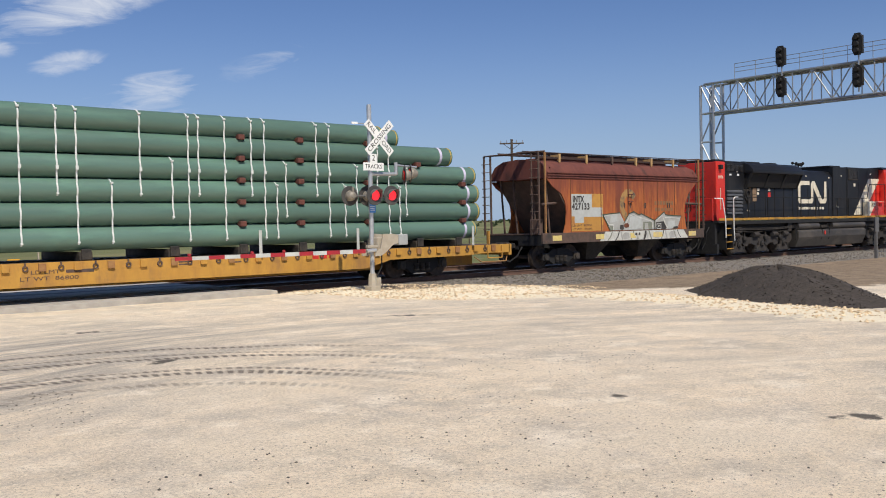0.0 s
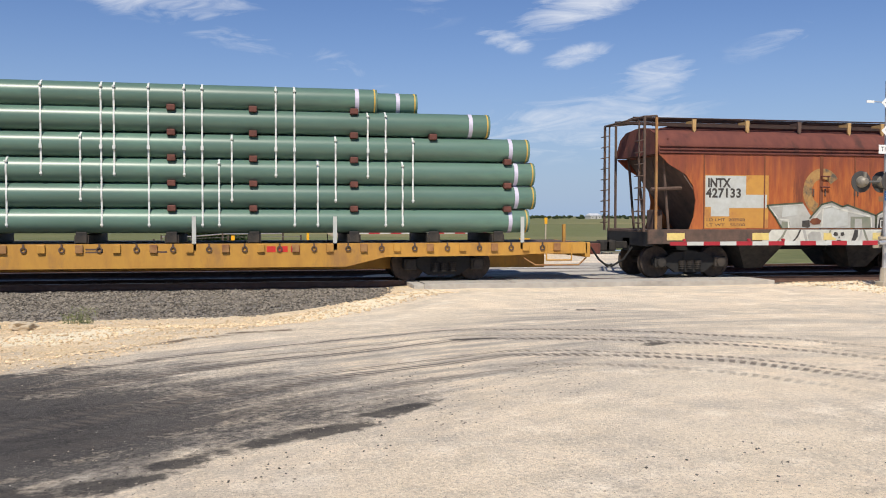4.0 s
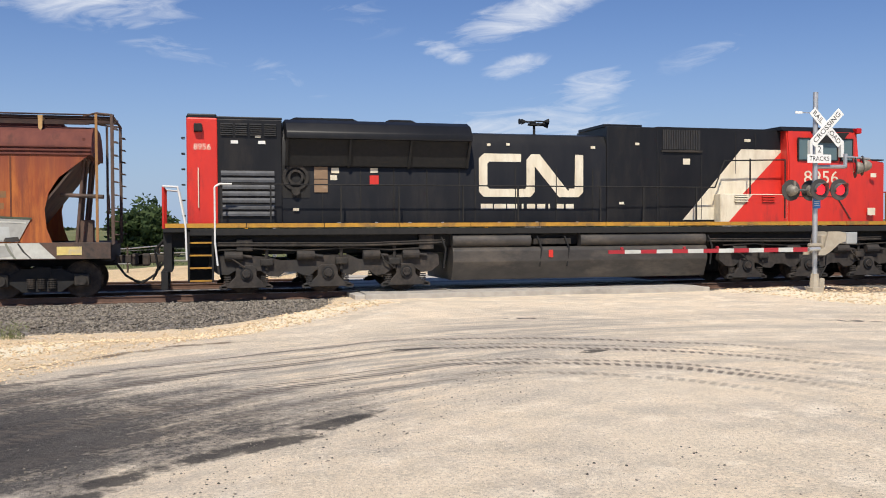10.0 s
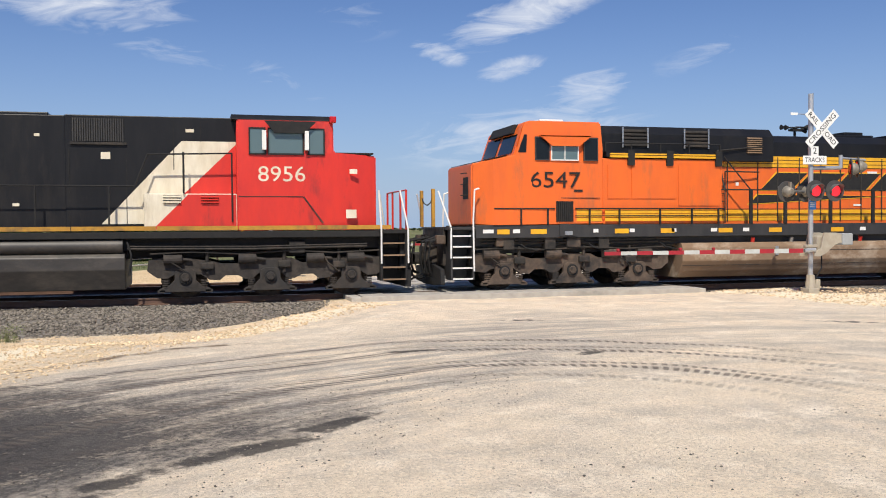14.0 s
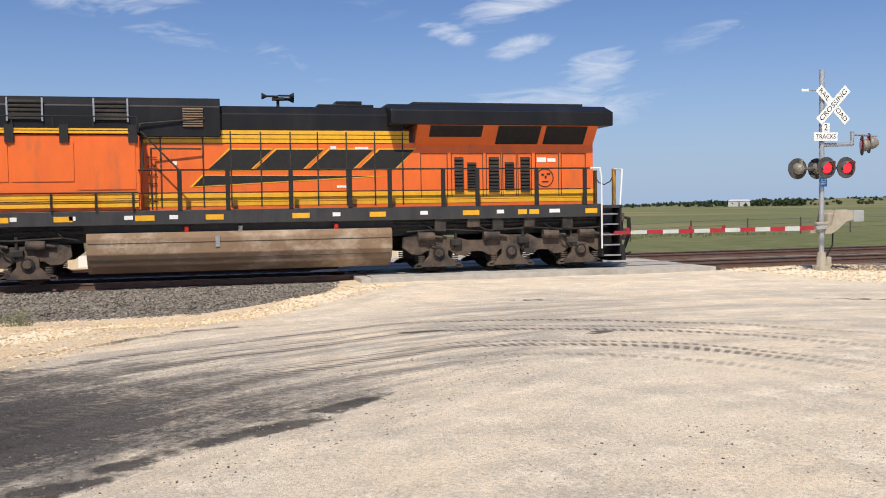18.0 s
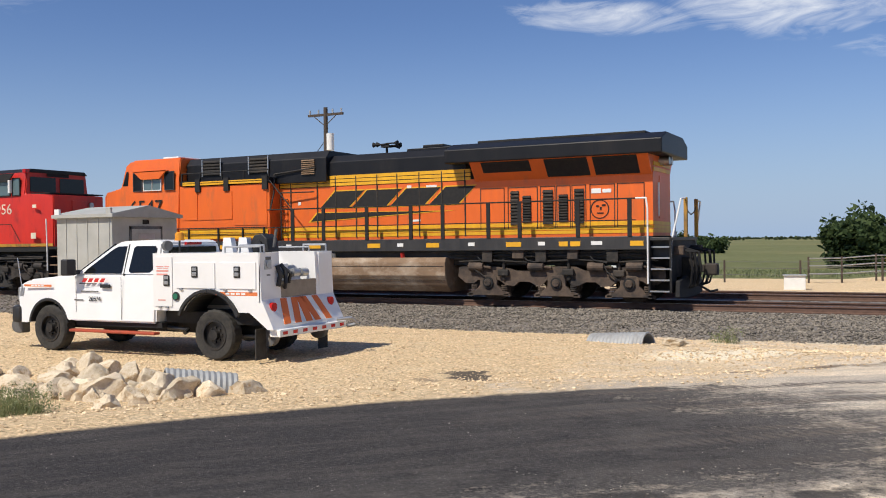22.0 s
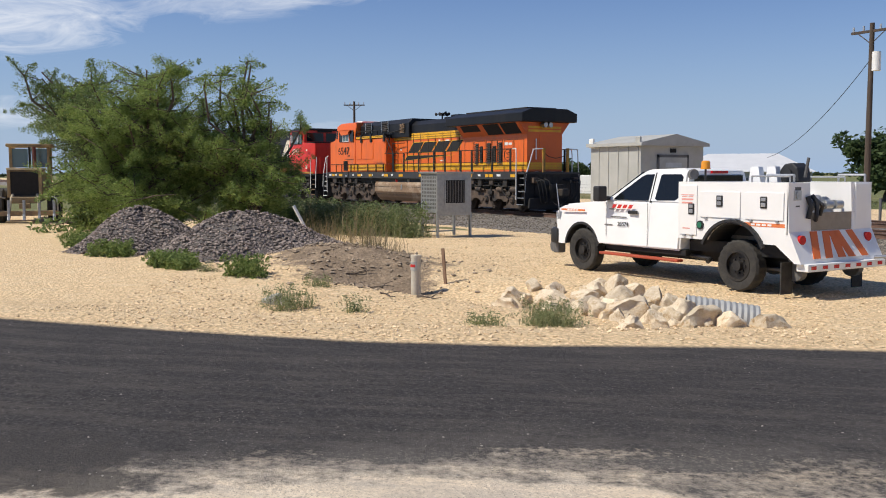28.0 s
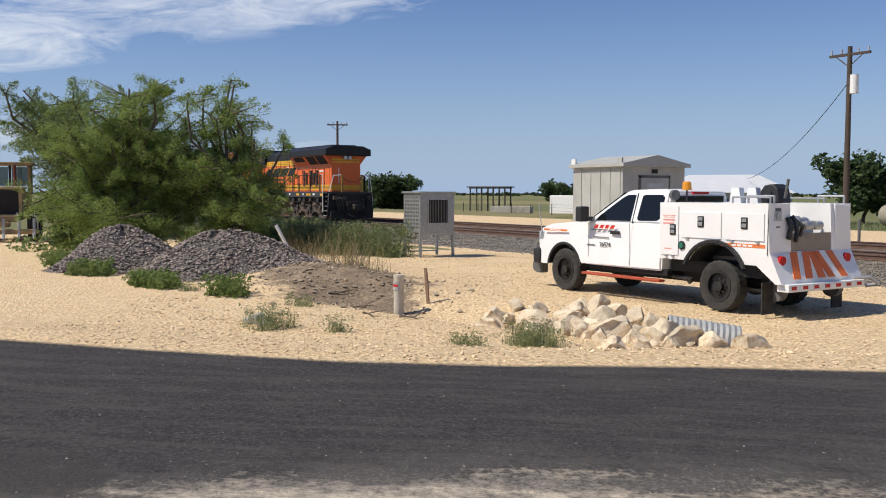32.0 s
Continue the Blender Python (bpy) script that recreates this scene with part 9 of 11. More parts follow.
        boxes("tail_face", [(1.055, min(s * 1.05, s * 0.62), 1.0, 1.075, max(s * 1.05, s * 0.62), top)], M_tw, S)
        bm = bmesh.new()
        cyl(bm, (1.12, s * 0.84, 0.92), (1.2, s * 0.84, 0.92), 0.075, 16)
        part("tail_lamp", bm, M_lampred, S, "round red tail lamp")
        bm = bmesh.new()
        bx(bm, 0.95, s * 0.9 - 0.14, 0.05, 0.97, s * 0.9 + 0.14, 0.56)
        part("mud_flap", bm, M_tyre, S)
    bm = bmesh.new()
    cyl(bm, (-0.72, -1.05, 1.08), (-0.72, -1.075, 1.08), 0.075, 18)
    part("fuel_filler", bm, M_plastic, S)
    bm = bmesh.new()
    cyl(bm, (-0.72, -1.07, 1.08), (-0.72, -1.085, 1.08), 0.05, 18)
    part("filler_cap", bm, M_green, S)
    boxes("bay_floor", [(-1.2, -0.52, 0.84, 1.06, 0.52, 0.9)], M_alu, S)
    boxes("bay_front_wall", [(-1.25, -0.52, 0.84, -1.2, 0.52, 1.82)], M_tw, S)
    boxes("tailgate", [(1.06, -0.62, 1.05, 1.085, 0.62, 1.34)], M_alu, S, "brown bare tailgate panel")
    # rear bumper with slanting stripes
    bm = bmesh.new()
    prism(bm, [(1.06, 1.05), (1.1, 1.05), (1.32, 0.62), (1.32, 0.54), (1.06, 0.54)], "y", -0.7, 0.7)
    rb = part("rear_apron", bm, M_sign, S, "white rear apron with slanting orange stripes")
    def ap(t):
        return 1.1 + 0.22 * t, 1.05 - 0.43 * t
    for y0, k in ((-0.66, 1), (-0.36, 1), (0.06, -1), (0.4, -1), (-0.12, 0)):
        bm = bmesh.new()
        (xa, za), (xb, zb) = ap(0.02), ap(0.98)
        sh = -0.16 * k
        w = 0.19 if k else 0.2
        pts = [(xa, y0 - sh / 2 + 0.02, za), (xa, y0 - sh / 2 + w, za), (xb, y0 + sh / 2 + w, zb), (xb, y0 + sh / 2 + 0.02, zb)]
        f = [bm.verts.new(Vector(p) + Vector((0.008, 0, 0.004))) for p in pts]
        g = [bm.verts.new(Vector(p) - Vector((0.004, 0, 0.0))) for p in pts]
        bm.faces.new(f)
        for i in range(4):
            bm.faces.new((f[i], g[i], g[(i + 1) % 4], f[(i + 1) % 4]))
        part("orange_stripe", bm, M_stripe_o, rb)
    bm = bmesh.new()
    bx(bm, 1.2, -0.98, 0.44, 1.42, 0.98, 0.56, 0.012)
    bp_ = part("rear_bumper", bm, M_sign, S, "white rear step bumper")
    for k in range(7):
        bm = bmesh.new()
        y = -0.85 + k * 0.28
        bx(bm, 1.42, y - 0.06, 0.475, 1.426, y + 0.06, 0.53)
        part("red_reflector", bm, M_lampred, bp_)
    wand(S, [(1.4, 0.7, 0.6), (1.6, 0.85, 0.62), (1.62, 1.05, 0.5), (1.4, 1.05, 0.45)], M_chrome, r=0.03)
    bm = bmesh.new()
    bx(bm, 1.06, 0.6, 0.95, 1.1, 1.02, 1.8, 0.01)
    part("tail_panel", bm, M_tw, S)
    boxes("stencil_bar", [(1.075, -0.95, 1.14, 1.08, -0.76, 1.2), (1.075, -0.95, 1.22, 1.08, -0.8, 1.27), (1.075, -0.88, 1.4, 1.08, -0.78, 1.46), (1.075, -0.9, 1.65, 1.08, -0.76, 1.75)], M_hood, S)
    # crane and reels in the bay
    bm = bmesh.new()
    bx(bm, 0.28, -0.14, 0.9, 0.48, 0.08, 1.84, 0.03)
    prism(bm, [(0.2, 1.82), (0.6, 1.82), (0.56, 2.06), (0.46, 2.14), (0.3, 2.12), (0.22, 2.02)], "y", -0.2, 0.12, 0.02)
    cyl(bm, (0.4, -0.24, 1.96), (0.4, -0.2, 1.96), 0.07, 16)
    part("winch_crane", bm, M_plastic, S, "folded black winch crane")
    bm = bmesh.new()
    cyl(bm, (0.98, -0.5, 1.44), (0.98, -0.1, 1.44), 0.07, 16)
    cyl(bm, (0.98, -0.53, 1.44), (0.98, -0.5, 1.44), 0.1, 18)
    part("hose_reel", bm, M_galv2, S, "steel hose reel")
    bm = bmesh.new()
    tube(bm, [(1.1, -0.62, 1.6), (1.15, -0.6, 1.45), (1.12, -0.62, 1.25)], 0.04, 8)
    part("hose", bm, M_plastic, S)
    for x in (-0.35, 0.0):
        bm = bmesh.new()
        prism(bm, [(x, 1.8), (x + 0.04, 2.08), (x + 0.2, 2.08), (x + 0.26, 1.8)], "y", -0.3, -0.18)
        part("tool_rack", bm, M_tw, S)
    boxes("bed_box", [(0.1, 0.2, 0.9, 0.5, 0.5, 1.6)], M_tw, S)
    bm = bmesh.new()
    cyl(bm, (-1.05, -0.6, 1.84), (-1.05, -0.6, 2.04), 0.018, 8)
    part("beacon_post", bm, M_plastic, S)
    bm = bmesh.new()
    cyl(bm, (-1.05, -0.6, 2.04), (-1.05, -0.6, 2.06), 0.09, 18)
    cyl(bm, (-1.05, -0.6, 2.06), (-1.05, -0.6, 2.17), 0.082, 18, r2=0.076)
    cyl(bm, (-1.05, -0.6, 2.17), (-1.05, -0.6, 2.19), 0.076, 18, r2=0.05)
    part("beacon", bm, mat("amber_lens", (0.75, 0.3, 0.02), 0.25), S, "amber roof beacon")
    bm = bmesh.new()
    cyl(bm, (-1.2, -0.78, 1.95), (-1.12, -0.8, 1.95), 0.09, 16)
    part("work_lamp", bm, M_hood, S)
    # markings: brand as slanted bars
    for k in range(4):
        slab(S, "brand_mark", [(-3.08 + k * 0.15, 1.3), (-2.98 + k * 0.15, 1.3), (-2.93 + k * 0.15, 1.37), (-3.03 + k * 0.15, 1.37)], Y - 0.001, M_redpaint, 0.003, "plain slanted red blocks")
    slab(S, "brand_mark", [(-3.15, 1.265), (-2.62, 1.28), (-3.15, 1.285)], Y - 0.001, M_plastic, 0.003)
    words("fleet_number", "26574", 0.085, M_plastic, S, facing(-2.76, Y - 0.002, 0.99), width=0.3)
    plates(S, "text_bar", [(-3.1, 1.12, -2.66, 1.14), (-3.28, 0.96, -3.05, 0.98)], Y - 0.001, M_hood, 0.002)
    plates(S, "text_bar", [(-1.15, 1.5, -0.88, 1.53), (-1.15, 1.44, -0.9, 1.47), (-1.12, 1.0, -0.95, 1.02)], -1.069, M_pinkprint, 0.002)
    plates(S, "orange_band", [(0.14, 1.11, 1.02, 1.17)], -1.05, M_band_o, 0.003, "orange band with pale bars")
    plates(S, "pale_bar", [(0.36 + 0.11 * k, 1.125, 0.44 + 0.11 * k, 1.155) for k in range(4)], -1.053, M_sign, 0.002)
    plates(S, "orange_band", [(-4.66, 1.2, -3.92, 1.24)], Y + 0.035, M_band_o, 0.012, "orange band with pale bars")
    plates(S, "pale_bar", [(-4.46 + 0.09 * k, 1.208, -4.39 + 0.09 * k, 1.232) for k in range(4)], Y + 0.024, M_sign, 0.003)
    plates(S, "painted_notice", [(-1.16, 1.585, -1.0, 1.6), (-0.98, 1.585, -0.86, 1.6), (-1.14, 1.555, -1.02, 1.57), (-0.99, 1.555, -0.88, 1.57)], -1.069, M_pinkprint, 0.002)
    bm = bmesh.new()
    cyl(bm, (1.07, -0.84, 1.62), (1.1, -0.84, 1.62), 0.055, 16)
    bx(bm, 1.07, -0.93, 1.54, 1.085, -0.75, 1.7, 0.005)
    part("tail_socket", bm, M_chrome, S, "steel latch on the tail face")
    boxes("plate_mount", [(1.076, -0.95, 1.12, 1.084, -0.72, 1.29)], M_greyp, S)
    # tool tray, rail and hoses that stand above the lockers
    wand(S, [(0.3, -0.98, 1.82), (0.3, -0.98, 1.92), (1.04, -0.98, 1.92), (1.04, -0.98, 1.82)], M_chrome, r=0.014)
    wand(S, [(0.9, 0.58, 1.82), (0.9, 0.58, 1.9), (-0.6, 0.58, 1.9), (-0.6, 0.58, 1.82)], M_chrome, r=0.014)
    wand(S, [(0.64, -0.1, 1.9), (0.7, -0.1, 2.22)], M_hood, r=0.025)
    bm = bmesh.new()
    tube(bm, [(1.08, -0.5, 1.62), (1.16, -0.46, 1.5), (1.18, -0.5, 1.3), (1.12, -0.44, 1.22)], 0.035, 8)
    tube(bm, [(1.08, -0.42, 1.56), (1.2, -0.38, 1.46), (1.14, -0.36, 1.3)], 0.03, 8)
    part("coiled_hose", bm, M_plastic, S, "black hoses hung over the tail")
    for y in (-0.3, 0.0, 0.25):
        bm = bmesh.new()
        cyl(bm, (1.0, y - 0.09, 1.46), (1.0, y + 0.09, 1.46), 0.075, 14)
        part("hose_fitting", bm, M_chrome, S)
    # under the tail: springs, exhaust, spare brackets
    for s in (-1, 1):
        boxes("leaf_spring", [(-0.65, s * 0.55 - 0.04, 0.36, 0.65, s * 0.55 + 0.04, 0.41)], M_hood, S, bev=0.01)
        wand(S, [(0.75, s * 0.7, 0.8), (0.95, s * 0.72, 0.46)], M_hood, r=0.03)
    wand(S, [(-1.2, -0.75, 0.5), (-0.7, -0.8, 0.48), (-0.66, -0.92, 0.44)], M_rim, "", 0.04)
    tyre, rim = wheel_mesh()
    for x in (-3.98, 0.0):
        for s in (-1, 1):
            W = new("wheel")
            W.parent = S
            W.matrix_basis = pose(x, s * 0.82, 0.425, 0, 0, 0 if s < 0 else 180)
            W.empty_display_size = 0.1
            share("tyre", tyre, W, Matrix())
            share("rim", rim, W, Matrix())
    bm = bmesh.new()
    cyl(bm, (0, -0.7, 0.425), (0, 0.7, 0.425), 0.08, 10)
    bmesh.ops.create_uvsphere(bm, u_segments=14, v_segments=8, radius=0.2, matrix=pose(0, 0, 0.42))
    part("rear_axle", bm, M_hood, S)
    bm = bmesh.new()
    cyl(bm, (1.0, -0.75, 0.42), (1.0, 0.75, 0.42), 0.05, 10)
    part("guide_axle", bm, M_hood, S)
    for y in (-0.72, 0.72):
        b2 = bmesh.new()
        cyl(b2, (1.0, y - 0.06, 0.42), (1.0, y + 0.06, 0.42), 0.17, 20)
        part("guide_wheel", b2, M_hood, S, "rail guide wheel under the tail")


service_truck()


# ---------------------------------------------------------------- cabinets
M_bung = mat("ribbed_grey_metal", (0.44, 0.44, 0.41), 0.55, 0.0, col2=(0.38, 0.38, 0.35), scale=2.2, col3=(0.33, 0.325, 0.3), scale3=0.7, amount3=0.2)
M_galv = mat("galvanised_sheet", (0.4, 0.41, 0.41), 0.42, 0.55, col2=(0.32, 0.33, 0.33), scale=9)


def signal_hut():
    x0, x1, y0, y1 = -18.75, -16.9, 16.0, 18.15
    S = thing("signal_hut", "grey metal signal equipment hut with a low gable roof", "equipment hut", pose(0, 0, 0))
    g = zat(-17.5, 16.5) - 0.1
    bm = bmesh.new()
    bx(bm, x0, y0, g, x1, y1, 2.4)
    part("wall", bm, M_bung, S, "grey sheet-metal wall")
    ym = (y0 + y1) / 2
    bm = bmesh.new()
    prism(bm, [(y0 - 0.1, 2.38), (y0 - 0.1, 2.46), (ym, 2.68), (y1 + 0.1, 2.46), (y1 + 0.1, 2.38)], "x", x0 - 0.08, x1 + 0.12)
    part("roof", bm, M_bung, S, "low gable roof with a drip edge")
    for x in np.arange(x0 + 0.3, x1, 0.36):
        boxes("wall_rib", [(x, y0 - 0.014, g, x + 0.03, y0, 2.38)], M_bung, S)
    boxes("door", [(x1, y0 + 0.6, g + 0.2, x1 + 0.03, y0 + 1.55, 2.1)], M_bung, S, "plain grey metal door", 0.005)
    boxes("door_frame", [(x1, y0 + 0.53, g + 0.15, x1 + 0.022, y0 + 0.6, 2.16), (x1, y0 + 1.55, g + 0.15, x1 + 0.022, y0 + 1.62, 2.16), (x1, y0 + 0.53, 2.1, x1 + 0.022, y0 + 1.62, 2.17)], M_hood, S)
    boxes("vent", [(x1, ym - 0.1, 2.22, x1 + 0.02, ym + 0.1, 2.32)], M_deep, S)
    boxes("notice", [(x1 + 0.031, y0 + 0.8, 1.85, x1 + 0.036, y0 + 1.35, 1.97)], M_tin, S)
    boxes("lifting_lug", [(x0 - 0.02, y0 - 0.06, 2.36, x0 + 0.14, y0, 2.6)], M_sign, S, bev=0.01)
    boxes("lifting_lug", [(x1 - 0.14, y0 - 0.06, 2.36, x1 + 0.02, y0, 2.6)], M_bung, S, bev=0.01)


signal_hut()


def cage_cabinet():
    x0, x1, y0, y1 = -25.2, -24.2, 14.6, 15.84
    S = thing("cabinet_on_legs", "galvanised cabinet on four legs with a mesh side", "cabinet", pose(0, 0, 0))
    g = zat(-24.6, 15.0)
    bm = bmesh.new()
    bx(bm, x0, y0, 0.5, x1, y1, 1.72, 0.01)
    part("housing", bm, M_galv, S, "galvanised sheet housing")
    boxes("lid", [(x0 - 0.05, y0 - 0.05, 1.7, x1 + 0.05, y1 + 0.05, 1.76)], M_galv, S, bev=0.01)
    bm = bmesh.new()
    for i in range(9):
        for j in range(9):
            cx, cz = x0 + 0.12 + i * 0.095, 0.66 + j * 0.115
            bx(bm, cx - 0.03, y0 - 0.004, cz - 0.035, cx + 0.03, y0, cz + 0.035)
    k = part("mesh_panel", bm, M_hood, S, "perforated metal panel")
    tagged(k, kind="stuff")
    # flat near-black plate in place of the shade inside the opening
    boxes("opening", [(x1, y0 + 0.3, 0.8, x1 + 0.004, y1 - 0.25, 1.5)], M_deep, S, "dark louvred opening")
    for i in range(7):
        y = y0 + 0.34 + i * 0.1
        boxes("louvre", [(x1, y, 0.82, x1 + 0.02, y + 0.03, 1.48)], M_hood, S)
    boxes("opening_frame", [(x1, y0 + 0.25, 0.76, x1 + 0.025, y1 - 0.2, 0.8), (x1, y0 + 0.25, 1.5, x1 + 0.025, y1 - 0.2, 1.54), (x1, y0 + 0.25, 0.8, x1 + 0.025, y0 + 0.3, 1.5), (x1, y1 - 0.25, 0.8, x1 + 0.025, y1 - 0.2, 1.5)], M_galv, S)
    for x in (x0 + 0.03, x1 - 0.03):
        for y in (y0 + 0.03, y1 - 0.03):
            boxes("leg", [(x - 0.035, y - 0.035, g - 0.1, x + 0.035, y + 0.035, 0.5)], M_galv, S)
    boxes("crossbar", [(x0, y0, g + 0.12, x0 + 0.04, y1, g + 0.16), (x1 - 0.04, y0, 0.42, x1, y1, 0.5)], M_galv, S)


cage_cabinet()

# bollard, stake, leaning pipe
S = thing("bollard", "pale weathered marker pipe with a red label", "bollard", pose(-14.85, 8.5, zat(-14.85, 8.5)))
bm = bmesh.new()
cyl(bm, (0, 0, -0.1), (0, 0, 0.69), 0.095, 18)
cyl(bm, (0, 0, 0.69), (0, 0, 0.74), 0.102, 18)
part("pipe", bm, mat("pale_weathered_pipe", (0.6, 0.54, 0.44), 0.7, col2=(0.5, 0.44, 0.34), scale=6), S, "", True)
bm = bmesh.new()
n = 8
for i in range(n):
    a0, a1 = [radians(-150 + 130 * q / n) for q in (i, i + 1)]
    vs = [bm.verts.new((0.103 * math.cos(a), 0.103 * math.sin(a), z)) for a, z in ((a0, 0.46), (a1, 0.46), (a1, 0.62), (a0, 0.62))]
    bm.faces.new(vs)
part("label_band", bm, M_gf1, S)
bm = bmesh.new()
for i in range(6):
    a0, a1 = [radians(-140 + 100 * q / 6) for q in (i, i + 1)]
    vs = [bm.verts.new((0.105 * math.cos(a), 0.105 * math.sin(a), z)) for a, z in ((a0, 0.52), (a1, 0.52), (a1, 0.57), (a0, 0.57))]
    bm.faces.new(vs)
part("red_bar", bm, M_redpaint, S)
bm = bmesh.new()
bx(bm, -0.03, -0.015, -0.1, 0.03, 0.015, 0.68)
solo("stake", bm, mat("brown_stake_wood", (0.2, 0.12, 0.075), 0.85, col2=(0.3, 0.19, 0.12), scale=14, bump=0.3), "thin brown wooden stake driven into gravel", "stake", pose(-14.95, 9.2, zat(-14.95, 9.2), 2, -4, 20))
bm = bmesh.new()
cyl(bm, (0, 0, -0.2), (0, 0, 1.15), 0.05, 12)
solo("leaning_pipe", bm, M_sign, "white plastic pipe leaning beside a gravel pile", "pipe", pose(-25.2, 10.9, zat(-25.2, 10.9), 24, -12, 0))

# ---------------------------------------------------------------- culverts and boulders
M_corr = mat("corrugated_steel", (0.38, 0.39, 0.39), 0.6, 0.15, col2=(0.3, 0.3, 0.29), scale=5)


def culvert(a, b, r, label):
    a, b = Vector(a), Vector(b)
    m = Matrix.Translation(a) @ (b - a).to_track_quat("X", "Z").to_matrix().to_4x4()
    n, k = 28, int((b - a).length / 0.02)
    bm = bmesh.new()
    loops = []
    for i in range(k + 1):
        rr = r + 0.007 * math.sin(i * math.pi / 2)
        loops.append([bm.verts.new((i * 0.02, rr * math.cos(2 * math.pi * j / n), rr * math.sin(2 * math.pi * j / n))) for j in range(n)])
    inner = [bm.verts.new((0.0, (r - 0.03) * math.cos(2 * math.pi * j / n), (r - 0.03) * math.sin(2 * math.pi * j / n))) for j in range(n)]
    deep = [bm.verts.new((1.0, (r - 0.03) * math.cos(2 * math.pi * j / n), (r - 0.03) * math.sin(2 * math.pi * j / n))) for j in range(n)]
    rows = [deep, inner] + loops
    for A, B in zip(rows[:-1], rows[1:]):
        for j in range(n):
            bm.faces.new((A[j], A[(j + 1) % n], B[(j + 1) % n], B[j]))
    bmesh.ops.recalc_face_normals(bm, faces=bm.faces[:])
    return solo("culvert_pipe", bm, M_corr, label, "culvert", m, "culvert pipes", smooth=True)


culvert((-9.42, 9.8, -0.28), (-8.75, 10.55, -0.42), 0.27, "corrugated steel culvert pipe half buried in gravel")
culvert((-4.6, 17.75, -0.42), (-5.8, 17.95, -0.5), 0.33, "corrugated steel culvert end at the foot of ballast")
M_rock = mat("limestone_boulder", (0.56, 0.45, 0.31), 0.92, col2=(0.72, 0.62, 0.47), scale=4, col3=(0.42, 0.28, 0.14), scale3=1.7, amount3=0.3, bump=0.7, bump_scale=14, vary=0.18)


def rock_mesh(seed):
    """A quarried block: a ball cut by many planes, its corners then chipped by fine noise."""
    bm = bmesh.new()
    bmesh.ops.create_icosphere(bm, subdivisions=4, radius=1)
    r = random.Random(seed)
    cuts = [(Vector((r.uniform(-1, 1), r.uniform(-1, 1), r.uniform(-0.7, 1))).normalized(), r.uniform(0.42, 0.78)) for _ in range(13)]
    for v in bm.verts:
        p = v.co.copy()
        for nrm, d in cuts:
            h = p.dot(nrm)
            if h > d:
                p -= nrm * (h - d)
        u = v.co.normalized()
        p += u * (noise.noise(p * 1.8 + Vector((seed, 0, 0))) * 0.12 + noise.noise(p * 5 + Vector((seed, 3, 0))) * 0.05 + abs(noise.noise(p * 11 + Vector((seed, 7, 0)))) * 0.03)
        v.co = p * 1.15
    return mesh_of("boulder", bm, M_rock, True)


ROCKS = [rock_mesh(s) for s in range(8)]
rr = random.Random(12)
spots = [(-9.75, 9.15, 0.42), (-10.05, 9.8, 0.3), (-10.35, 9.2, 0.3), (-10.6, 9.9, 0.28), (-10.75, 9.05, 0.34), (-11.0, 9.6, 0.27), (-11.2, 10.2, 0.3), (-11.4, 9.3, 0.3), (-11.7, 9.9, 0.33), (-12.0, 10.3, 0.24), (-12.2, 9.5, 0.27), (-11.9, 10.7, 0.22),
         (-12.6, 9.9, 0.22), (-10.2, 10.4, 0.27), (-9.9, 10.6, 0.25), (-10.8, 10.5, 0.25), (-11.4, 10.7, 0.2), (-9.1, 9.35, 0.33), (-8.65, 9.35, 0.28), (-8.9, 9.05, 0.2), (-8.3, 9.5, 0.22), (-10.0, 8.75, 0.24), (-10.45, 8.7, 0.18), (-10.9, 8.6, 0.2), (-11.3, 8.85, 0.16),
         (-12.9, 9.3, 0.3), (-12.5, 8.9, 0.2), (-13.2, 10.0, 0.16), (-9.5, 8.6, 0.15), (-4.0, 17.3, 0.28), (-12.4, 10.8, 0.15), (-11.8, 8.8, 0.14), (-8.0, 9.9, 0.2)]
for _ in range(34):
    t, w = rr.uniform(0, 1), rr.gauss(0, 0.5)
    spots.append((-8.4 - 4.4 * t, 9.0 + 0.75 * t + w, rr.uniform(0.07, 0.16)))
for i, (x, y, s) in enumerate(spots):
    ob = new("boulder", ROCKS[i % 8])
    tagged(ob, "pale limestone boulder in a heap beside a culvert" if i != 29 else "flat white limestone slab lying at the ballast foot", "boulder", "limestone boulders")
    fl = rr.uniform(0.75, 1.05) if i != 29 else 0.3
    s *= 1.0
    ob.matrix_basis = pose(x, y, zat(x, y) + s * 0.3, 0, 0, rr.uniform(0, 360)) @ Matrix.Diagonal((s * rr.uniform(0.95, 1.35), s, s * fl, 1))

# gravel piles in front of the bush
M_pilebase = mat("grey_gravel_base", (0.07, 0.064, 0.06), 0.95, col2=(0.15, 0.135, 0.125), scale=12, bump=0.8)
M_pile = isle_mat("grey_pile_stones", (0.095, 0.08, 0.071), (0.37, 0.305, 0.265))
mound("gravel_pile", -25.2, 6.0, 2.6, 1.9, 1.1, 14, M_pilebase, "heap of grey crushed stone with weeds at its foot", 8000, M_pile, 31, (0.02, 0.05))
mound("gravel_pile", -21.9, 7.5, 2.5, 1.9, 1.0, 60, M_pilebase, "heap of grey-pink crushed stone by a dirt yard", 8000, M_pile, 32, (0.02, 0.05))


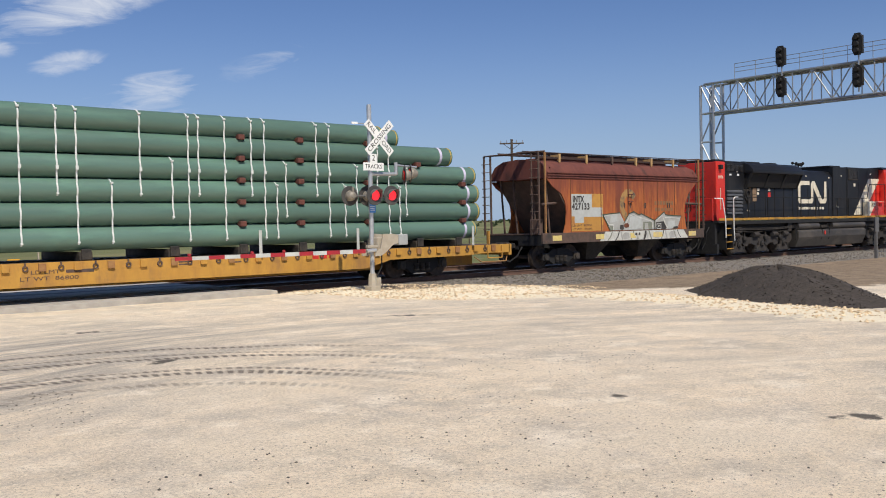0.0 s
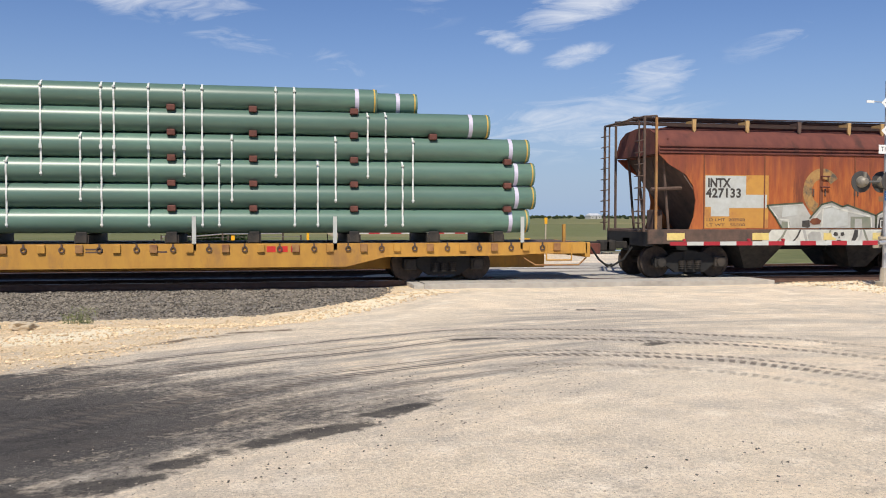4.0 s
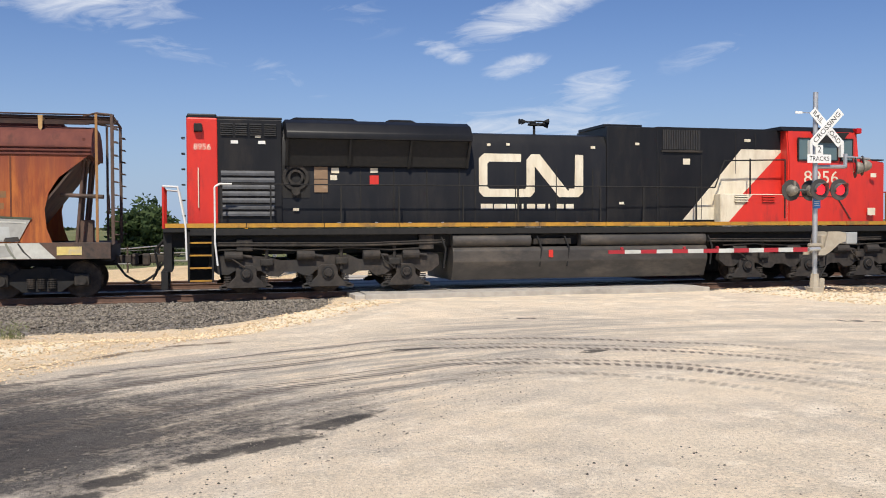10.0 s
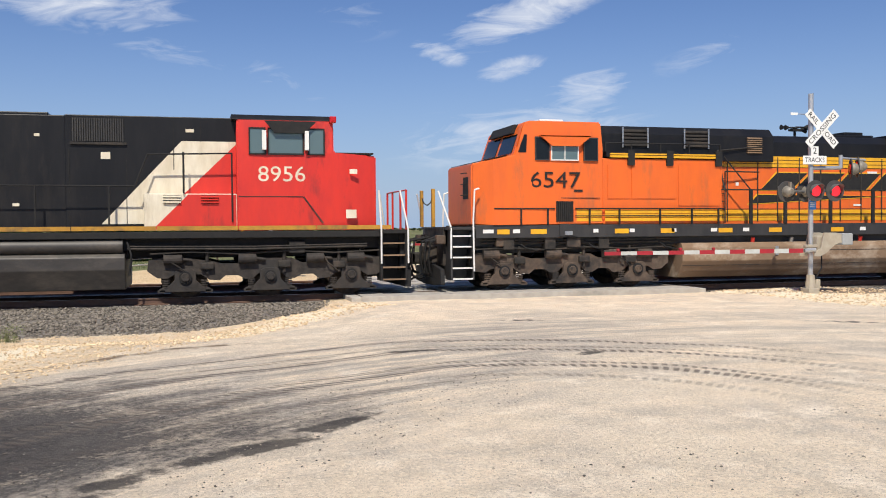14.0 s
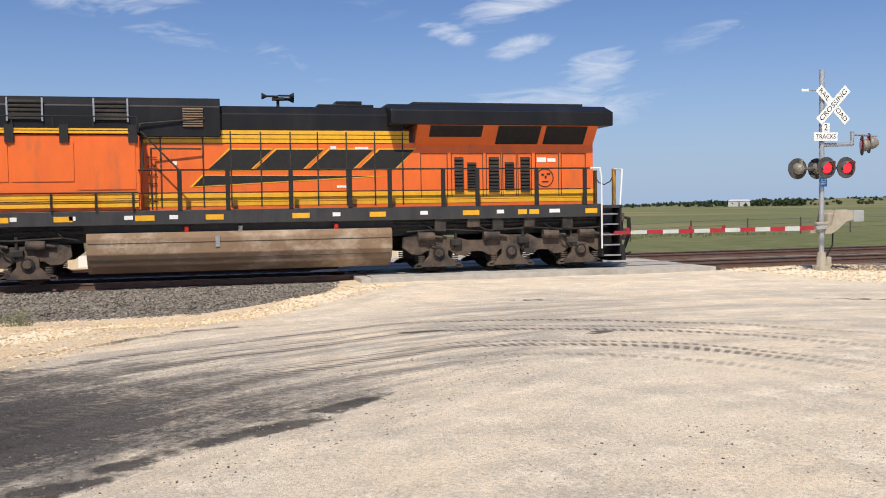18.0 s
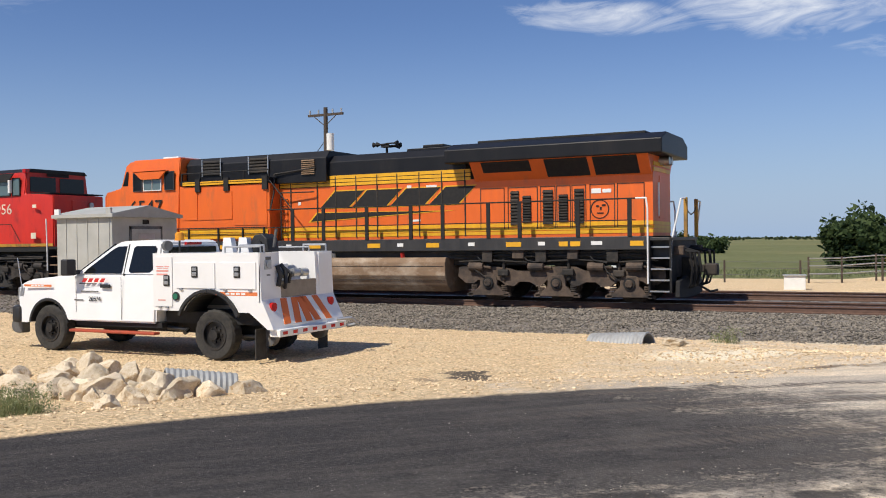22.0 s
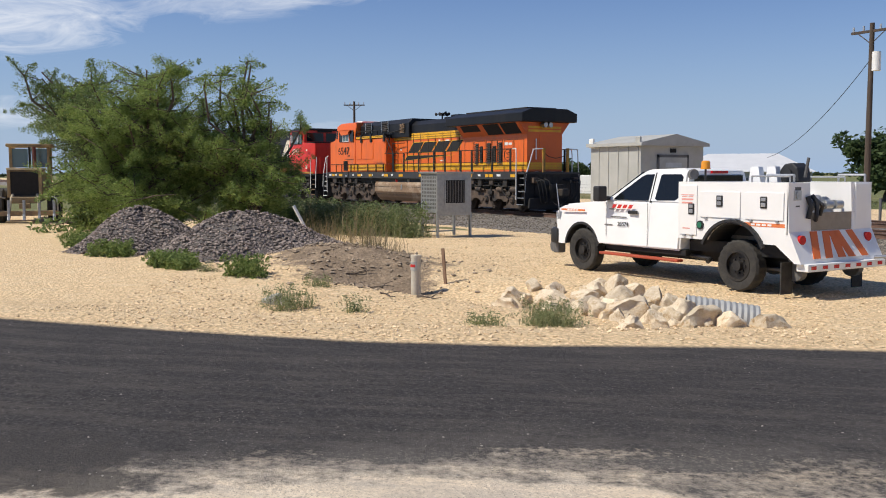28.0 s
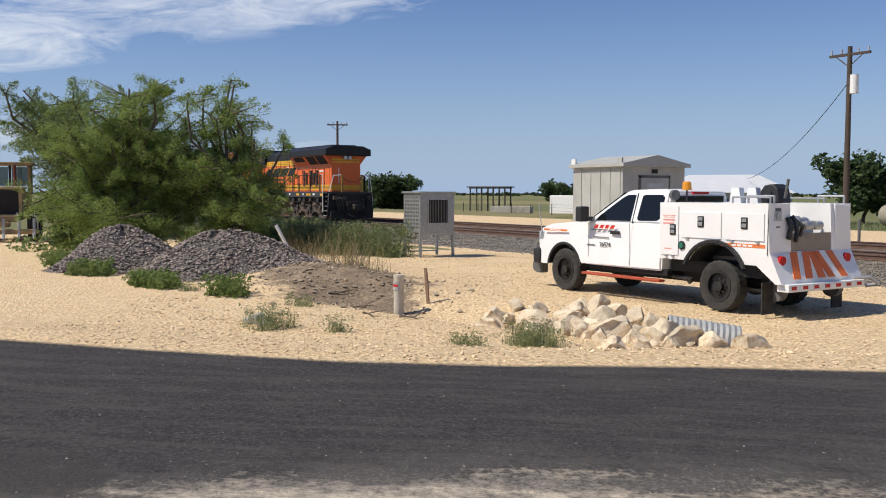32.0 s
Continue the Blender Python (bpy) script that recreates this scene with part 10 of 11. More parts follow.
# ---------------------------------------------------------------- plants
def leaf_mat(name, dark, light):
    m = bpy.data.materials.new(name)
    m.use_nodes = True
    n, l = m.node_tree.nodes, m.node_tree.links
    b = n["Principled BSDF"]
    b.inputs["Roughness"].default_value = 0.6
    b.inputs["Specular IOR Level"].default_value = 0.12
    g = n.new("ShaderNodeNewGeometry")
    r = n.new("ShaderNodeValToRGB")
    r.color_ramp.elements[0].color, r.color_ramp.elements[1].color = rgb(*dark), rgb(*light)
    l.new(g.outputs["Random Per Island"], r.inputs[0])
    l.new(r.outputs[0], b.inputs["Base Color"])
    t = n.new("ShaderNodeBsdfTranslucent")
    l.new(r.outputs[0], t.inputs["Color"])
    x = n.new("ShaderNodeMixShader")
    x.inputs[0].default_value = 0.36
    l.new(b.outputs[0], x.inputs[1])
    l.new(t.outputs[0], x.inputs[2])
    l.new(x.outputs[0], n["Material Output"].inputs[0])
    return m


M_leaf1 = leaf_mat("mesquite_leaves", (0.13, 0.2, 0.05), (0.33, 0.41, 0.13))
M_leaf2 = leaf_mat("dark_leaves", (0.1, 0.15, 0.05), (0.26, 0.33, 0.13))
M_leaf3 = leaf_mat("field_tree_leaves", (0.035, 0.062, 0.028), (0.1, 0.14, 0.055))
# horizon leaves lightened, distance haze put into the colour
M_far = leaf_mat("haze_paled_leaves", (0.05, 0.075, 0.04), (0.1, 0.13, 0.065))
M_weed = leaf_mat("weed_leaves", (0.11, 0.17, 0.045), (0.28, 0.34, 0.12))
M_weed2 = leaf_mat("greyish_weed_leaves", (0.09, 0.13, 0.05), (0.25, 0.29, 0.13))
M_sage = leaf_mat("dusty_weed_leaves", (0.15, 0.18, 0.075), (0.32, 0.34, 0.18))
M_straw = leaf_mat("dry_stems", (0.2, 0.16, 0.09), (0.36, 0.3, 0.17))
M_bark = mat("rough_bark", (0.08, 0.06, 0.045), 0.95, col2=(0.13, 0.1, 0.075), scale=9, bump=0.6)


def leaf_cloud(name, centres, radii, per, size, material, parent, seed, droop=0.0, thin=0.45):
    """Small leaves round many centres: each leaf is a narrow four-cornered blade, turned at random."""
    rs_ = np.random.RandomState(seed)
    C, R = np.asarray(centres), np.asarray(radii)
    idx = np.repeat(np.arange(len(C)), per)
    n = len(idx)
    d = rs_.normal(size=(n, 3))
    d /= np.linalg.norm(d, axis=1)[:, None]
    p = C[idx] + d * (R[idx] * rs_.rand(n) ** 0.45)[:, None]
    p[:, 2] -= droop * rs_.rand(n) * R[idx]
    a = rs_.normal(size=(n, 3))
    a[:, 2] *= 0.7
    a /= np.linalg.norm(a, axis=1)[:, None]
    b = np.cross(a, rs_.normal(size=(n, 3)))
    b /= np.linalg.norm(b, axis=1)[:, None]
    s = (size * rs_.uniform(0.6, 1.4, n))[:, None]
    V = np.stack([p - a * s, p + b * s * thin, p + a * s, p - b * s * thin], 1).reshape(-1, 3)
    me = bpy.data.meshes.new(name)
    me.from_pydata(V.tolist(), [], np.arange(n * 4).reshape(-1, 4).tolist())
    me.materials.append(material)
    ob = new(name, me)
    ob.parent = parent
    return ob


def limb(bm, a, b, r0, r1, rnd_, bend=0.15, n=4):
    a, b = Vector(a), Vector(b)
    L = (b - a).length
    pts = [a.lerp(b, i / n) + (Vector((rnd_.uniform(-1, 1), rnd_.uniform(-1, 1), rnd_.uniform(-0.5, 0.5))) * bend * L * 0.25 if 0 < i < n else Vector()) for i in range(n + 1)]
    for i in range(n):
        cyl(bm, pts[i], pts[i + 1], r0 + (r1 - r0) * i / n, 7, r2=r0 + (r1 - r0) * (i + 1) / n, cap=False)
    return pts


def tree(x, y, h, w, label, leaf, size, tips, per, seed, trunk=0.35, stems=1, low=0.25, clump=0.5, droop=0.2, group="trees", base=None, twigs=6, spray=0):
    """A tree or bush: one or more stems, limbs that fork twice, and a crown of small leaves round the twig ends."""
    r = random.Random(seed)
    g = zat(x, y) if base is None else base
    T = thing("tree", label, "tree", pose(x, y, g), group)
    bm = bmesh.new()
    cs, rad = [], []
    for s in range(stems):
        a = r.uniform(0, 6.28)
        off = Vector((math.cos(a), math.sin(a), 0)) * (0.12 * w * (stems > 1))
        lean = Vector((r.uniform(-0.1, 0.1) * w, r.uniform(-0.1, 0.1) * w, 0)) + off
        fork = Vector((0, 0, h * trunk)) + lean
        tr = limb(bm, off * 0.3 + Vector((0, 0, -0.2)), fork, 0.03 * h, 0.02 * h, r, 0.2)
        for k in range(max(4, tips // (6 * stems))):
            a = r.uniform(0, 6.28)
            e = r.random() ** 0.6
            q = Vector((math.cos(a) * w * 0.5 * e * r.uniform(0.6, 1), math.sin(a) * w * 0.5 * e * r.uniform(0.6, 1), h * (low + (0.93 - low) * r.random() ** 0.8 * (1 - 0.25 * e))))
            br = limb(bm, tr[-1] if k % 2 else tr[-2], q, 0.012 * h, 0.004 * h, r, 0.35)
            for j in range(twigs):
                b0 = br[r.choice((2, 3, 4))]
                d = Vector((r.uniform(-1, 1), r.uniform(-1, 1), r.uniform(-0.35, 0.75)))
                e2 = b0 + d * w * 0.16
                limb(bm, b0, e2, 0.004 * h, 0.0015 * h, r, 0.3, 2)
                if spray:
                    q = clump * r.uniform(0.6, 1.2)
                    for i in range(spray):
                        f = 0.1 + 1.25 * i / (spray - 1)
                        cs.append(tuple(b0.lerp(e2, f) - Vector((0, 0, droop * 0.25 * f * f * w * 0.16))))
                        rad.append(q * (1.1 - 0.5 * f))
                else:
                    cs.append(tuple(e2))
                    rad.append(clump * r.uniform(0.6, 1.25))
    part("trunk", bm, M_bark, T, "forked brown trunk and limbs", True)
    leaf_cloud("crown", cs, rad, per, size, leaf, T, seed, droop, 0.3 if spray else 0.45)
    return T


tree(-31.4, 8.2, 6.5, 6.5, "broad feathery green mesquite bush behind gravel piles", M_leaf1, 0.036, 400, 78, 41, trunk=0.22, stems=4, low=0.05, clump=0.36, droop=0.5, twigs=9, spray=7)
tree(-29.8, 10.4, 6.5, 4.6, "leafy green shrub beside a larger bush", M_leaf1, 0.042, 270, 60, 47, trunk=0.2, stems=3, low=0.05, clump=0.36, droop=0.45, twigs=8, spray=5)
tree(-33.8, 6.6, 3.2, 3.2, "low dark green shrub at the edge of a yard", M_leaf2, 0.08, 60, 170, 48, trunk=0.15, stems=3, low=0.04, clump=0.5, droop=0.4)
tree(-43.4, 8.3, 8.0, 8.2, "tall open tree with sparse leaves and bare limbs", M_leaf2, 0.05, 190, 56, 43, trunk=0.3, stems=2, low=0.3, clump=0.4, droop=0.3, twigs=8, spray=6)
tree(-41.0, 62.8, 5.2, 5.6, "round dense oak tree beyond the tracks", M_leaf3, 0.22, 110, 120, 44, trunk=0.3, low=0.3, clump=0.8, droop=0.1)
tree(-43.4, 84.5, 5.0, 6.0, "spreading oak tree in a pasture", M_leaf3, 0.26, 90, 110, 45, trunk=0.34, low=0.36, clump=0.85)
tree(-46.0, 103.0, 5.0, 7.0, "round oak tree far out in a pasture", M_leaf3, 0.3, 70, 90, 46, trunk=0.25, low=0.2, clump=1.1)
tree(-3.0, 75.0, 4.0, 6.0, "round dense tree standing beyond a gravel road", M_leaf3, 0.24, 110, 120, 49, trunk=0.2, low=0.1, clump=1.0)
tree(-104.0, 86.5, 5.2, 5.6, "dark leafy tree beyond an old shelter", M_leaf3, 0.28, 60, 90, 50, trunk=0.2, low=0.12, clump=0.9)
tree(-113.0, 62.0, 4.6, 11.0, "broad dark tree clump far along the tracks", M_leaf3, 0.32, 90, 90, 51, trunk=0.15, low=0.08, clump=1.1)
tree(-124.0, 70.0, 3.6, 9.0, "low dark tree clump far along the tracks", M_leaf3, 0.32, 60, 90, 52, trunk=0.15, low=0.08, clump=1.0)
for k, (x, y, h, w) in enumerate(((-33.0, 140.0, 3.0, 10.0), (-29.0, 147.0, 2.6, 9.0), (-44.0, 138.0, 3.4, 5.0))):
    tree(x, y, h, w, "low dark shrub clump out in the fields", M_leaf3, 0.35, 36, 60, 60 + k, trunk=0.12, low=0.06, clump=0.9, group="field shrubs")


# far woods along the horizon
def far_woods():
    r = np.random.RandomState(71)
    cs, rad = [], []
    for a in np.arange(-100, 75, 0.22):
        dens = 0.5 + 0.5 * math.sin(a * 0.35) * math.sin(a * 0.11 + 1)
        for _ in range(3):
            if r.rand() > 0.35 + 0.6 * dens:
                continue
            d = r.uniform(650, 1250)
            x, y = d * math.sin(radians(a)), d * math.cos(radians(a))
            g = float(height(np.array([x]), np.array([y]))[0])
            hh = r.uniform(1.0, 2.6) * (0.6 + 0.6 * dens)
            for q in range(3):
                cs.append((x + r.uniform(-5, 5), y + r.uniform(-5, 5), g + hh * (0.25 + 0.3 * q)))
                rad.append(hh * 0.55)
    for a, d, k in ((34.6, 640, 16), (33.6, 655, 10), (35.6, 630, 12), (30.5, 700, 8)):
        for _ in range(k):
            x, y = d * math.sin(radians(a + r.uniform(-0.5, 0.5))), d * math.cos(radians(a)) + r.uniform(-8, 8)
            g = float(height(np.array([x]), np.array([y]))[0])
            cs.append((x, y, g + r.uniform(0.5, 3.4)))
            rad.append(2.0)
    ob = leaf_cloud("far_woods", cs, rad, 26, 0.9, M_far, None, 72, 0.0, 0.7)
    tagged(ob, "dark woods along the horizon beyond the fields", "woods", kind="stuff")


far_woods()


def grass(name, pts, h, material, label, per, seed, spread=0.12, wide=0.012, kind=""):
    """Tufts: thin tapering blades that lean outwards."""
    rs_ = np.random.RandomState(seed)
    P = np.repeat(np.asarray(pts, float), per, 0)
    n = len(P)
    a = rs_.rand(n) * 6.283
    rr_ = rs_.rand(n) ** 0.5 * spread
    P = P + np.stack([np.cos(a) * rr_, np.sin(a) * rr_, np.zeros(n)], -1)
    L = h * 1.1 * rs_.rand(n) ** 1.5 + 0.2 * h
    lean = rs_.uniform(0.05, 1.1, n)
    b = rs_.rand(n) * 6.283
    w = wide * rs_.uniform(0.6, 1.4, n)
    side = np.stack([-np.sin(b), np.cos(b), np.zeros(n)], -1) * w[:, None]
    mid = P + np.stack([np.cos(b) * lean * L * 0.4, np.sin(b) * lean * L * 0.4, L * 0.6], -1)
    tip = P + np.stack([np.cos(b) * lean * L, np.sin(b) * lean * L, L], -1)
    V = np.stack([P - side, P + side, mid + side * 0.8, tip, mid - side * 0.8], 1).reshape(-1, 3)
    me = bpy.data.meshes.new(name)
    o = (np.arange(n) * 5)[:, None]
    me.from_pydata(V.tolist(), [], (o + np.array([0, 1, 2, 4])).tolist() + (o + np.array([4, 2, 3])).tolist())
    me.materials.append(material)
    ob = new(name, me)
    return tagged(ob, label, "weeds", "" if kind else "weed clumps", kind)


def patch(x, y, rx, ry, n, seed, turn=0):
    r = np.random.RandomState(seed)
    f, a = np.sqrt(r.rand(n)), r.rand(n) * 6.283
    u, v = rx * f * np.cos(a), ry * f * np.sin(a)
    c, s = math.cos(radians(turn)), math.sin(radians(turn))
    px, py = x + u * c - v * s, y + u * s + v * c
    return np.stack([px, py, height(px, py) - 0.02], -1)


for k, (x, y, rx, ry, n, h, lab) in enumerate(((-19.9, 5.4, 1.0, 0.4, 70, 0.34, "leafy green weeds at the foot of a gravel pile"), (-17.3, 6.05, 0.5, 0.3, 36, 0.42, "clump of green weeds on bare dirt"), (-13.0, 5.15, 0.5, 0.35, 30, 0.4, "thin green weeds by a scrap of debris"),
                                               (-12.0, 5.85, 0.14, 0.12, 9, 0.28, "small green weed on gravel"), (-9.5, 7.4, 0.5, 0.3, 46, 0.4, "grassy weeds growing among boulders"), (-23.6, 4.9, 0.9, 0.5, 60, 0.4, "grass and weeds along a gravel pile"), (-26.8, 4.9, 1.2, 0.6, 60, 0.5, "leafy weeds beside a dirt yard"),
                                               (-9.9, 6.6, 0.3, 0.2, 14, 0.2, "thin weeds at an asphalt edge"), (-3.4, 19.2, 0.25, 0.2, 12, 0.4, "small green weed on ballast"), (-15.0, 6.6, 0.3, 0.2, 12, 0.25, "small weed on pale gravel"), (-18.4, 5.7, 0.2, 0.15, 10, 0.22, "small weed on pale dirt"))):
    pt = patch(x, y, rx, ry, n, 80 + k)
    W = grass("weeds", pt, h * 0.8, M_weed if k in (0, 1, 5, 6) else M_sage, lab, 7, 90 + k, 0.1, 0.0035)
    q = np.random.RandomState(170 + k)
    c = np.concatenate([pt + np.stack([q.normal(0, 0.05 + 0.06 * f, len(pt)), q.normal(0, 0.05 + 0.06 * f, len(pt)), np.full(len(pt), h * f) * q.uniform(0.5, 1.1, len(pt))], -1) for f in (0.15, 0.35, 0.6, 0.85)])
    leafy = k in (0, 1, 5, 6)
    leaf_cloud("weed_leaves", c, np.full(len(c), 0.07), 26 if leafy else 16, 0.028 if leafy else 0.019, M_weed if leafy else M_sage, W, 120 + k, 0, 0.5 if leafy else 0.3)
strip = np.concatenate([patch(-27.8, 13.6, 3.4, 0.9, 360, 140, 12), patch(-31.5, 13.8, 4.0, 1.8, 380, 141, 10), patch(-38, 14, 6, 2.2, 400, 142)])
grass("tall_grass", strip, 0.8, M_sage, "tall grey-green grass growing between a yard and tracks", 7, 143, 0.35, 0.005, "stuff")
rw = np.random.RandomState(148)
c = np.repeat(strip[::3], 4, 0)
c += np.stack([rw.normal(0, 0.14, len(c)), rw.normal(0, 0.14, len(c)), rw.rand(len(c)) ** 1.6 * 0.95], -1)
ob = leaf_cloud("tall_weeds", c, np.full(len(c), 0.2), 44, 0.046, M_weed2, None, 149, 0.3, 0.4)
tagged(ob, "leafy green weeds standing among tall grass", "weeds", kind="stuff")
c = np.repeat(strip[1::3], 4, 0)
c += np.stack([rw.normal(0, 0.16, len(c)), rw.normal(0, 0.16, len(c)), rw.rand(len(c)) * 0.95], -1)
ob = leaf_cloud("dusty_weeds", c, np.full(len(c), 0.18), 22, 0.026, M_sage, None, 152, 0.3, 0.25)
tagged(ob, "dusty grey-green weeds standing among tall grass", "weeds", kind="stuff")
brush = np.concatenate([patch(-26.2, 12.2, 1.6, 0.7, 24, 153, 15), patch(-23.4, 11.6, 1.0, 0.5, 5, 154, 10)])
grass("dead_brush", brush, 1.2, M_straw, "bare grey-brown brush behind a gravel pile", 6, 155, 0.3, 0.006, "stuff")
strip2 = np.concatenate([patch(-22.6, 10.6, 1.3, 0.8, 20, 144, 15), patch(-18.6, 9.6, 1.0, 0.5, 26, 145), patch(-25.8, 11.4, 1.4, 0.7, 20, 146)])
grass("dry_stems", strip2, 0.6, M_straw, "dry brown stems on a bare spoil bank", 8, 147, 0.25, 0.005, "stuff")
gx, gy = [], []
r_ = np.random.RandomState(150)
xs_, ys_ = r_.uniform(-60, 34, 5200), r_.uniform(48.5, 66, 5200)
keep = ~((xs_ > 3) & (xs_ < 22) & (ys_ < 54)) & ~((xs_ > -1) & (xs_ < 20) & (ys_ < 47))
grass("field_grass", np.stack([xs_[keep], ys_[keep], height(xs_[keep], ys_[keep]) - 0.02], -1), 0.2, M_sage, "rough green grass at the edge of a field", 9, 151, 0.3, 0.016, "stuff")

# twigs and a scrap on the bare dirt
for k, (x, y, a, L) in enumerate(((-15.4, 7.7, 25, 0.7), (-16.6, 7.9, 70, 0.6), (-13.6, 7.1, -10, 0.75), (-12.9, 7.4, 20, 0.5))):
    bm = bmesh.new()
    r = random.Random(160 + k)
    p = limb(bm, (0, 0, 0.02), (L, 0, 0.05), 0.018, 0.006, r, 0.5)
    limb(bm, p[2], (L * 0.7, 0.25, 0.12), 0.01, 0.004, r, 0.4)
    solo("twig", bm, M_bark, "dry broken twig on bare dirt", "twig", pose(x, y, zat(x, y), 0, 0, a), "fallen twigs")
bm = bmesh.new()
for k in range(5):
    bx(bm, -0.2 + k * 0.09, -0.08, 0.0, -0.12 + k * 0.09, 0.1, 0.06 + 0.05 * (k % 3), 0.01)
solo("debris", bm, M_gf1, "crumpled grey scrap lying among weeds", "debris", pose(-13.35, 5.15, zat(-13.35, 5.15), 5, 8, 30))


# ---------------------------------------------------------------- yard machine and far buildings
def grader():
    M_cat = mat("machine_yellow", (0.36, 0.26, 0.13), 0.7, col2=(0.27, 0.19, 0.1), scale=3, col3=(0.17, 0.12, 0.08), scale3=1.2, amount3=0.4)
    M_cap = mat("faded_cream_paint", (0.5, 0.43, 0.3), 0.7, col2=(0.4, 0.33, 0.22), scale=4)
    S = thing("road_grader", "dusty cream-yellow grader parked in a yard", "road machine", pose(-41.2, 5.3, zat(-41.2, 5.3), 0, 0, -12))
    bm = bmesh.new()
    bx(bm, -2.2, -0.62, 1.05, 0.58, 0.62, 2.12, 0.05)
    part("engine_hood", bm, M_cat, S, "yellow engine hood")
    boxes("hood_cap", [(-2.2, -0.66, 2.12, 0.66, 0.66, 2.22)], M_cap, S, "cream hood top", 0.03)
    boxes("radiator", [(0.58, -0.52, 1.1, 0.62, 0.52, 2.06)], M_deep, S, "dark radiator opening")
    boxes("radiator_frame", [(0.58, -0.64, 1.02, 0.66, -0.52, 2.12), (0.58, 0.52, 1.02, 0.66, 0.64, 2.12), (0.58, -0.52, 1.02, 0.66, 0.52, 1.1)], M_cat, S, bev=0.01)
    bm = bmesh.new()
    prism(bm, [(-0.22, 0.72), (0.22, 0.72), (0.0, 1.1)], "x", 0.68, 0.71)
    part("slow_sign", bm, M_plate_y, S, "orange slow-vehicle triangle")
    boxes("frame", [(-5.0, -0.5, 0.8, 0.9, 0.5, 1.05)], M_cat, S, bev=0.03)
    boxes("drawbar", [(0.6, -0.2, 0.6, 1.1, 0.2, 0.8)], M_cat, S, bev=0.02)
    boxes("ripper", [(1.1, -1.25, 0.32, 1.32, 1.25, 0.52)], M_cat, S, "rear ripper beam", 0.03)
    for y in (-1.1, -0.55, 0.0, 0.55, 1.1):
        bm = bmesh.new()
        prism(bm, [(1.14, 0.9), (1.3, 0.95), (1.34, 0.4), (1.5, 0.15), (1.3, 0.2), (1.2, 0.42)], "y", y - 0.05, y + 0.05, 0.01)
        part("ripper_shank", bm, M_galv, S)
    for y in (-0.45, 0.45):
        wand(S, [(0.62, y, 1.15), (0.9, y * 1.1, 0.95), (1.2, y * 1.2, 0.5)], M_cap, "pale hydraulic ram", 0.05)
    for y in (-1.22, 1.22):
        wand(S, [(1.2, y, 0.5), (1.2, y, 1.0), (1.05, y * 0.8, 1.08), (0.7, y * 0.6, 1.02)], M_galv, r=0.035)
    boxes("cab_base", [(-3.7, -0.78, 1.05, -2.2, 0.78, 2.0)], M_cat, S, bev=0.03)
    for x in (-3.62, -2.28):
        for y in (-0.75, 0.75):
            boxes("cab_post", [(x - 0.06, y - 0.06, 2.0, x + 0.06, y + 0.06, 3.12)], M_cat, S)
    boxes("cab_post", [(-2.33, -0.05, 2.0, -2.23, 0.05, 3.12)], M_deep, S)
    boxes("cab_roof", [(-3.8, -0.92, 3.12, -2.08, 0.92, 3.26)], M_cat, S, bev=0.04)
    for y0, y1 in ((-0.69, -0.07), (0.07, 0.69)):
        boxes("cab_glass", [(-2.32, y0, 2.25, -2.3, y1, 3.05)], M_pale_glass, S)
    bm = bmesh.new()
    cyl(bm, (-0.7, 0.3, 2.2), (-0.7, 0.3, 3.1), 0.07, 12)
    part("exhaust_stack", bm, M_rust2, S, "rusty exhaust stack")
    for x in (-1.7, -0.1):
        for s in (-1, 1):
            bm = bmesh.new()
            n = 36
            prof = [(0.34, -0.2), (0.6, -0.22), (0.68, -0.16), (0.68, 0.16), (0.6, 0.22), (0.34, 0.2)]
            loops = [[bm.verts.new((x + (r + (0.03 if r > 0.65 and j % 3 == 0 else 0)) * math.cos(2 * math.pi * j / n), s * 1.02 + w, 0.68 + (r + (0.03 if r > 0.65 and j % 3 == 0 else 0)) * math.sin(2 * math.pi * j / n))) for j in range(n)] for r, w in prof]
            for A, B in zip(loops[:-1], loops[1:]):
                for j in range(n):
                    bm.faces.new((A[j], A[(j + 1) % n], B[(j + 1) % n], B[j]))
            bmesh.ops.recalc_face_normals(bm, faces=bm.faces[:])
            w = part("wheel", bm, M_tyre, S, "dusty lugged tyre")
            bm = bmesh.new()
            cyl(bm, (x, s * 1.02 - 0.12, 0.68), (x, s * 1.02 + 0.12, 0.68), 0.35, 20)
            part("hub", bm, M_cat, w)


grader()
M_shed = mat("pale_metal_roof", (0.72, 0.73, 0.74), 0.45, 0.2, col2=(0.66, 0.67, 0.68), scale=1)
M_wallp = mat("pale_siding", (0.5, 0.49, 0.46), 0.8, col2=(0.44, 0.43, 0.4), scale=2)


